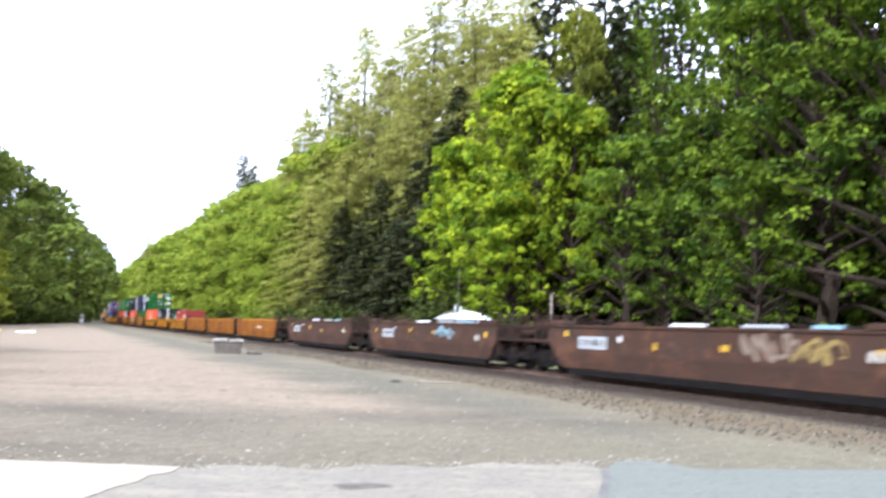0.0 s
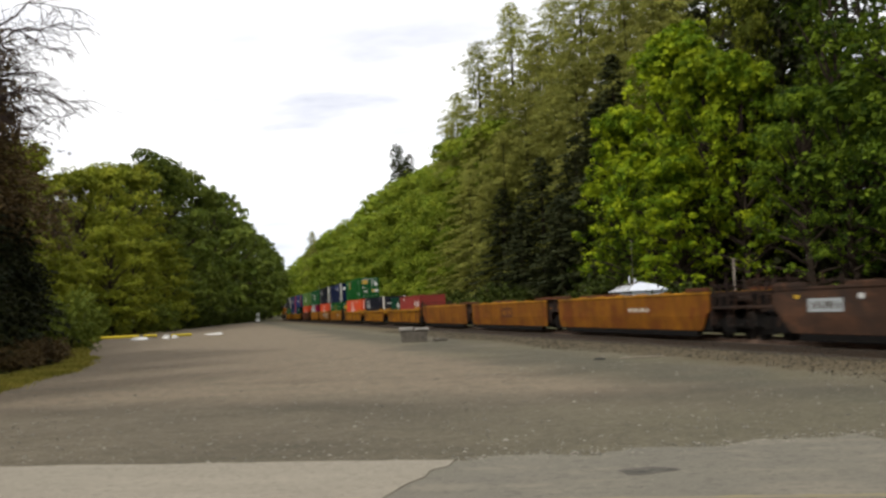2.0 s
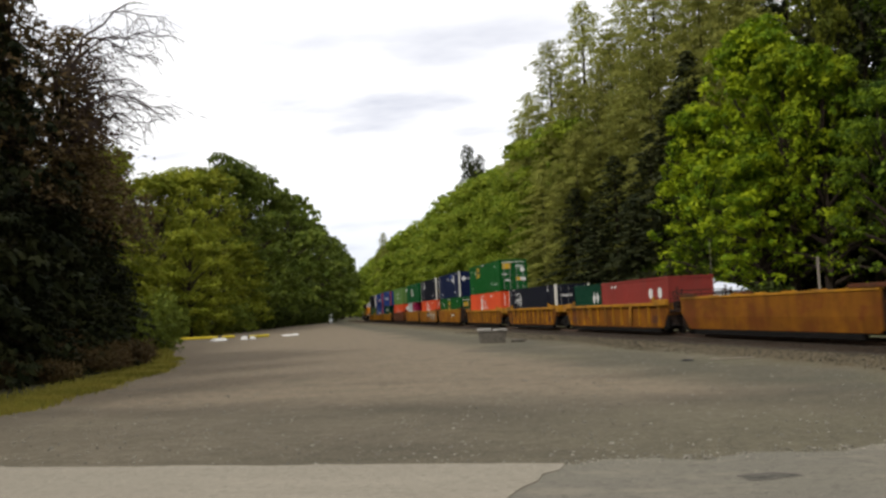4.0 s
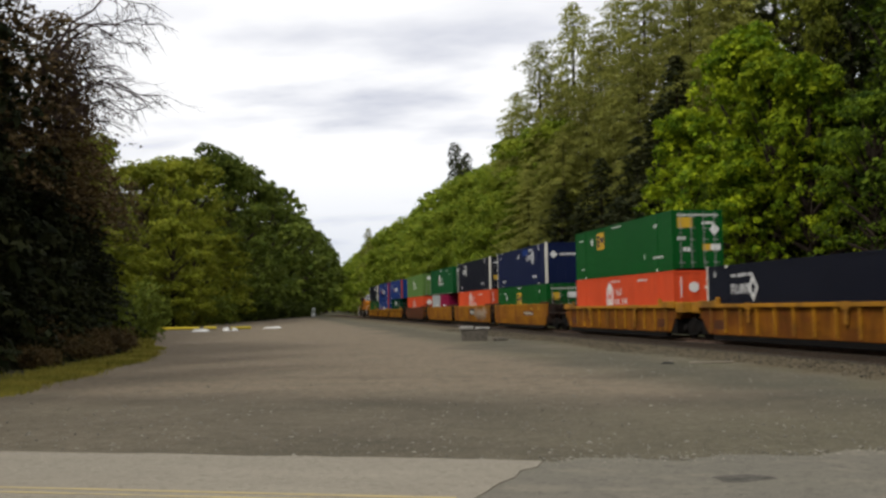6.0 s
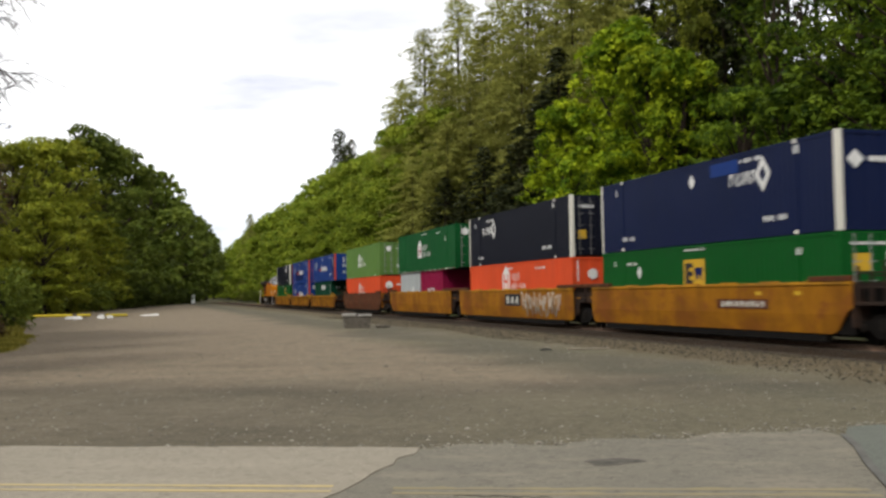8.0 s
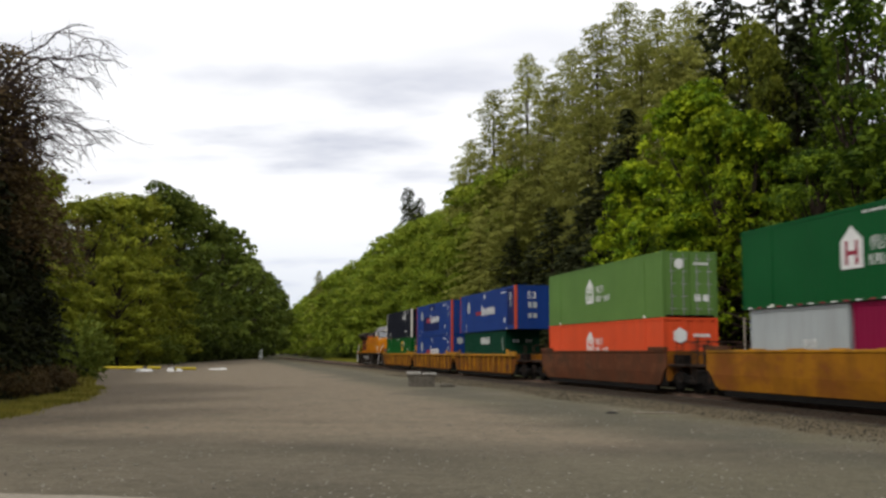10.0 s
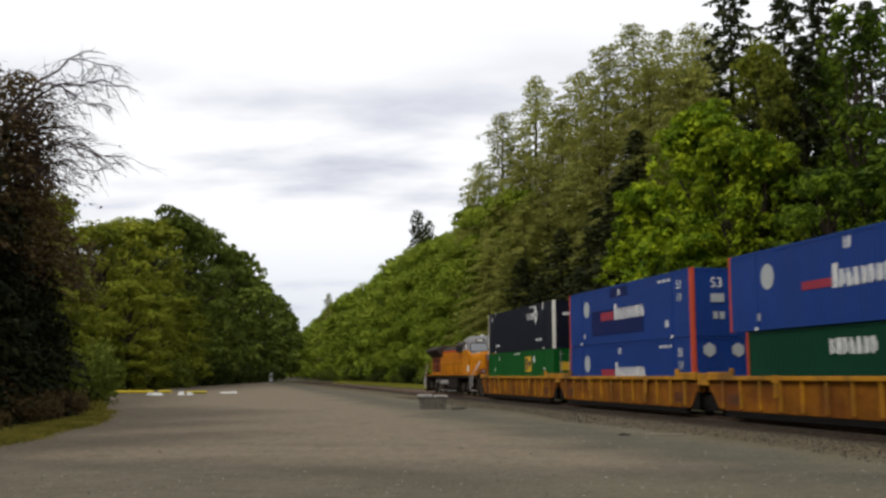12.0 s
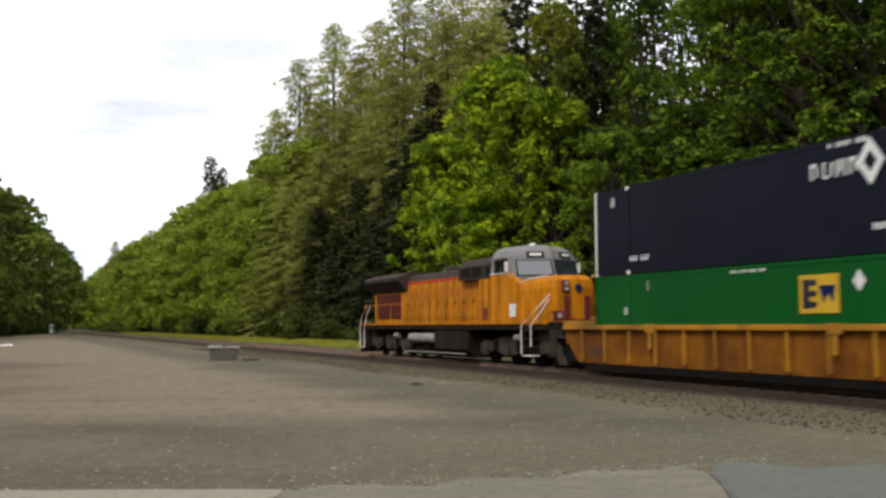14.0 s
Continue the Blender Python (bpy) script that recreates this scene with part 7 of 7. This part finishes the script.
    # tank, reservoirs and gear under the frame
    part("fuel_tank", Shape().prism([(-1.45, 0.56), (-1.1, 0.20), (1.1, 0.20), (1.45, 0.56), (1.45, 1.42), (-1.45, 1.42)], -3.6, 0.2, "x"), L_UNDER, t)
    part("battery_box", Shape().box(0.3, 3.8, -1.2, 1.1, 0.22, 1.42, 0.03), L_UNDER, t)
    for x in (0.5, 2.2):
        part("air_reservoir", Shape().tube([(x, 1.3, 1.02), (x + 0.12, 1.3, 1.02), (x + 1.38, 1.3, 1.02), (x + 1.5, 1.3, 1.02)], [0.14, 0.24, 0.24, 0.14], 14), L_TANK, t, "pale dusty air tank")
    part("pipe_run", Shape().tube([(-3.5, 1.5, 0.36), (4.2, 1.5, 0.36)], 0.03, 6), L_TANK, t)
    for cx in (-7.0, 7.0):
        b = part("truck", Shape().box(-2.4, 2.4, -0.9, 0.9, 0.55, 0.95, 0.04), L_UNDER, t, "dusty six-wheel truck", at=pose(cx, 0, 0))
        for o in (1, -1):
            s = Shape().prism([(-2.7, 0.5), (-2.7, 0.85), (-2.2, 1.0), (-1.2, 0.92), (-0.8, 1.12), (0.8, 1.12), (1.2, 0.92), (2.2, 1.0), (2.7, 0.85), (2.7, 0.5), (2.2, 0.42), (1.3, 0.62), (0.5, 0.42), (-0.5, 0.42), (-1.3, 0.62), (-2.2, 0.42)], *sorted((o * 1.0, o * 1.16)))
            part("side_frame", s, L_TRUCK, b)
            for x in (-2.05, 0.0, 2.05):
                part("axle_box", Shape().box(x - 0.2, x + 0.2, *sorted((o * 1.1, o * 1.3)), 0.36, 0.74, 0.04), L_TRUCK, b)
            for x in (-1.05, 1.05):
                part("spring_nest", Shape().tube([(x, o * 1.2, 0.55), (x, o * 1.2, 1.0)], 0.13, 8), P_STEEL, b)
            part("brake_cylinder", Shape().tube([(-1.5, o * 1.25, 1.12), (-0.9, o * 1.25, 1.12)], 0.14, 10), L_TANK, b)
        for x in (-2.05, 0.0, 2.05):
            wheelset(b, x, 0.52)
    # pilots, couplers, steps and handrails
    for e in (-1, 1):
        sx = 9.05 if e < 0 else 10.35
        part("pilot", Shape().prism([(-1.45, 0.45), (1.45, 0.45), (1.5, 1.45), (-1.5, 1.45)], *sorted((e * 11.15, e * 11.25)), "x"), L_TRUCK, t)
        part("pilot_housing", Shape().box(*sorted((e * 9.6, e * 11.14)), -1.15, 1.15, 0.5, 1.41, 0.03), L_TRUCK, t)
        part("plow", Shape().prism([(e * 11.25, 0.9), (e * 11.75, 0.16), (e * 11.65, 0.14), (e * 11.2, 0.6)], -1.35, 1.35), L_TRUCK, t)
        part("coupler", Shape().box(*sorted((e * 11.2, e * 11.8)), -0.14, 0.14, 0.78, 1.02, 0.03).box(*sorted((e * 11.6, e * 11.95)), -0.22, 0.22, 0.72, 1.06, 0.05), P_STEEL, t)
        for o in (1, -1):
            for k in range(4):
                part("step", Shape().box(*sorted((e * sx, e * (sx + 0.75))), *sorted((o * 1.2, o * 1.56)), 0.42 + 0.32 * k, 0.46 + 0.32 * k), L_RAIL if k == 0 else L_UNDER, t)
            part("step_plate", Shape().box(*sorted((e * (sx - 0.05), e * (sx + 0.01))), *sorted((o * 1.2, o * 1.56)), 0.4, 1.66), L_UNDER, t)
            s = Shape()
            if e < 0:
                s.tube([(-9.0, o * 1.58, 0.5), (-9.0, o * 1.58, 1.6), (-9.9, o * 1.34, 2.25), (-10.45, o * 1.1, 2.75)], 0.028, 6)
                s.tube([(-9.8, o * 1.58, 0.8), (-9.8, o * 1.58, 1.6), (-10.2, o * 1.36, 2.1), (-10.5, o * 1.14, 2.6)], 0.028, 6)
            else:
                s.tube([(11.12, o * 1.56, 0.5), (11.14, o * 1.58, 1.3), (11.0, o * 1.56, 2.0), (10.2, o * 1.5, 2.75)], 0.028, 6)
                s.tube([(10.33, o * 1.58, 0.5), (10.35, o * 1.6, 1.4), (10.1, o * 1.56, 2.1), (9.5, o * 1.5, 2.75)], 0.028, 6)
            part("step_rail", s, L_RAIL, t, "pale curved step handrail")
        if e < 0:
            continue
        s = Shape()
        s.tube([(e * 11.15, -1.45, 2.75), (e * 11.15, -0.4, 2.75), (e * 11.15, -0.4, 1.7)], 0.024, 6)
        s.tube([(e * 11.15, 1.45, 2.75), (e * 11.15, 0.4, 2.75), (e * 11.15, 0.4, 1.7)], 0.024, 6)
        part("end_rail", s, L_GRILLE, t)
    for o in (1, -1):
        s = Shape().tube([(-6.0, o * 1.5, 2.72), (10.2, o * 1.5, 2.72)], 0.02, 6)
        for x in np.arange(-5.8, 10.3, 2.0):
            s.tube([(x, o * 1.5, 1.72), (x, o * 1.5, 2.72)], 0.018, 5)
        part("side_rail", s, L_YELLOW, t, "yellow side handrail")
    part("antenna_dome", Shape().tube([(-7.4, 0.2, 4.84), (-7.4, 0.2, 4.95)], [0.16, 0.1], 12), L_RAIL, t)
    part("horn", Shape().tube([(-6.7, 0.5, 4.8), (-6.7, 0.5, 4.95), (-7.0, 0.5, 4.97)], 0.05, 8), P_STEEL, t)
    ROLLING.append((t, 157.3, RAIL_Z))
    return t


# ---- small things on the lot and beyond the track ----
def build_small():
    t = thing("concrete_block", "weathered concrete block with a pale rim on gravel", "concrete block", at=pose(-3.87, 46.3, 0.0, 0, 0, 8))
    part("body", Shape().prism([(-0.55, 0.0), (0.55, 0.0), (0.61, 0.52), (-0.61, 0.52)], -0.45, 0.45), M_CONCRETE, t)
    part("rim", Shape().box(-0.66, -0.05, -0.5, 0.5, 0.52, 0.66, 0.03).box(0.05, 0.66, -0.5, 0.5, 0.52, 0.62, 0.03), M_CONCRETE_PALE, t, "pale worn top slab")
    solid("rubble", Shape().box(0.0, 0.5, -0.15, 0.2, 0, 0.14, 0.04).box(0.35, 0.7, 0.05, 0.3, 0, 0.1, 0.03), M_CONCRETE, "broken pieces of concrete on the gravel", "rubble", at=pose(-2.98, 46.0, 0.0, 0, 0, 20))
    rng = random.Random(4)
    s = Shape()
    s.tube([(-0.24, 0, 0.01), (-0.1, 0.03, 0.035), (0.1, -0.02, 0.03), (0.24, 0, 0.01)], [0.02, 0.045, 0.04, 0.02], 7)
    solid("dark_scrap", s, M_ROCK_DARK, "dark piece of scrap lying on gravel", "scrap", at=pose(2.58, 26.2, 0.015, 0, 0, 15) @ Matrix.Scale(0.7, 4))
    s = Shape().tube([(0.2, 0, 0.02), (1.3, 0.1, 0.02)], 0.02, 5)
    solid("pale_stick", s, M_WOOD, "pale stick lying on gravel", "stick", at=pose(2.9, 26.1, 0.02, 0, 0, 5))
    t = thing("marker_cabinet", "small white cabinet beside the far track", "cabinet", at=pose(-57.5, 238, 0, 0, 0, 14))
    part("body", Shape().box(-0.42, 0.42, -0.35, 0.35, 0.1, 2.0, 0.03), M_MARKER, t)
    part("cap", Shape().box(-0.5, 0.5, -0.4, 0.4, 2.0, 2.1, 0.03), M_MARKER, t)
    part("base", Shape().box(-0.6, 0.6, -0.45, 0.45, -0.1, 0.1), M_CONCRETE, t)
    # litter at the lot's far edge
    for x, y, ln, a in ((-33.0, 87.5, 3.2, 8), (-30.6, 88.2, 1.1, 20), (-27.0, 85.6, 1.7, 5)):
        z = float(ground_z(x, y))
        solid("yellow_pipe", Shape().tube([(-ln / 2, 0, 0.13), (ln / 2, 0.1, 0.13)], 0.12, 10), M_PIPE_Y, "yellow plastic pipe lying on gravel", "pipe", at=pose(x, y, z, 0, 0, a), group="yellow pipes")
    for x, y, w, d, h in ((-27.9, 78.3, 1.6, 1.3, 0.22), (-26.3, 79.6, 0.6, 0.7, 0.3), (-25.5, 79.3, 0.5, 0.5, 0.24), (-25.9, 78.6, 0.4, 0.5, 0.14), (-25.2, 88.4, 1.3, 1.0, 0.10), (-24.5, 88.2, 0.7, 0.6, 0.16)):
        s = Shape()
        n = 9
        ring = [(math.cos(k * 2 * math.pi / n) * w / 2 * rng.uniform(0.8, 1.1), math.sin(k * 2 * math.pi / n) * d / 2 * rng.uniform(0.8, 1.1)) for k in range(n)]
        v = [(a, b, 0) for a, b in ring] + [(a * 0.7, b * 0.6, h * rng.uniform(0.6, 1.0)) for a, b in ring] + [(0, 0, h * 0.9)]
        s.add(v, [tuple(range(n))[::-1]] + [(k, (k + 1) % n, n + (k + 1) % n, n + k) for k in range(n)] + [(n + k, n + (k + 1) % n, 2 * n) for k in range(n)])
        solid("white_sheet", s, M_BAG, "crumpled white plastic sheet on gravel", "litter", at=pose(x, y, float(ground_z(x, y)) + 0.01), group="litter")
    # white shed with vents beyond the track
    gx, gy = tr(66.0, 28.0)
    t = thing("white_shed", "low white shed with a shallow hipped roof and vents", "shed", at=pose(gx, gy, float(ground_z(gx, gy)) - 0.05, 0, 0, 90 + math.degrees(TH)))
    part("wall", Shape().box(-1.62, 1.62, -1.3, 1.3, 0, 2.2, 0.02), M_WHITEWALL, t)
    s = Shape().add([(-1.75, -1.45, 2.18), (1.75, -1.45, 2.18), (1.75, 1.45, 2.18), (-1.75, 1.45, 2.18), (-1.1, -0.8, 2.58), (1.1, -0.8, 2.58), (1.1, 0.8, 2.58), (-1.1, 0.8, 2.58), (-0.3, 0, 2.78), (0.3, 0, 2.78)], [(0, 3, 2, 1), (0, 1, 5, 4), (1, 2, 6, 5), (2, 3, 7, 6), (3, 0, 4, 7), (4, 5, 9, 8), (6, 7, 8, 9), (5, 6, 9), (7, 4, 8)])
    part("roof", s, M_WHITEWALL, t, "white hipped roof")
    for k in range(9):
        x = -1.5 + 0.375 * k
        part("wall_rib", Shape().box(x - 0.03, x + 0.03, 1.3, 1.335, 0.05, 2.12), M_CONCRETE, t)
        part("roof_rib", Shape().tube([(x * 1.1, 1.44, 2.2), (x * 0.72, 0.8, 2.6), (x * 0.2, 0.05, 2.79)], 0.022, 4), M_CONCRETE, t)
    part("eave", Shape().box(-1.78, 1.78, 1.42, 1.48, 2.1, 2.17, 0.01), M_CONCRETE, t)
    for x, z, r in ((0.0, 3.0, 0.09), (1.0, 3.2, 0.04)):
        part("vent_pipe", Shape().tube([(x, 0.2, 2.0), (x, 0.2, z)], r, 8), M_WHITEWALL, t)
    part("aerial", Shape().tube([(-1.1, 0.8, 1.8), (-1.1, 0.8, 5.6)], 0.014, 6), M_WOOD, t, "thin grey aerial")
    gx, gy = tr(49.0, 26.2)
    t = thing("wooden_post", "grey wooden post beyond the track", "post", at=pose(gx, gy, float(ground_z(gx, gy)) - 0.1))
    part("shaft", Shape().box(-0.055, 0.055, -0.055, 0.055, 0, 3.55, 0.01), M_WOOD, t)
    part("cap", Shape().box(-0.07, 0.07, -0.07, 0.07, 3.55, 3.6), M_WOOD, t)
    # sign at the forest edge
    t = thing("road_sign", "small white sign on a thin post", "sign", at=pose(-12.05, 19.9, float(ground_z(-12.05, 19.9)), 0, 0, 25))
    part("post", Shape().tube([(0, 0.03, -0.1), (0, 0.03, 2.3)], 0.03, 8), M_WOOD, t)
    part("plate", Shape().box(-0.22, 0.14, -0.01, 0.01, 1.82, 2.25, 0.004), M_BAG, t)
    part("plate", Shape().box(-0.15, 0.1, -0.01, 0.01, 1.62, 1.78, 0.004), M_BAG, t)


def motions():
    stops = [0, 1, 2, 3, 4, 5, 6, 7, 8, 9, 10, 11, 12, 13, 14]
    for ob, s, z in ROLLING:
        walk(ob, [(t, on_track(s + ride(t), z)) for t in stops])
    for ob, x, r in WHEELSETS:
        walk(ob, [(k / FPS, pose(x, 0, r, 0, math.degrees(ride(k / FPS) / 0.53) % 360, 0)) for k in range(14 * FPS + 1)])


build_ground()
build_road()
build_locomotive()
build_cars()
build_containers()
build_small()
build_trees()
build_grass()
build_stones()
build_track()
motions()
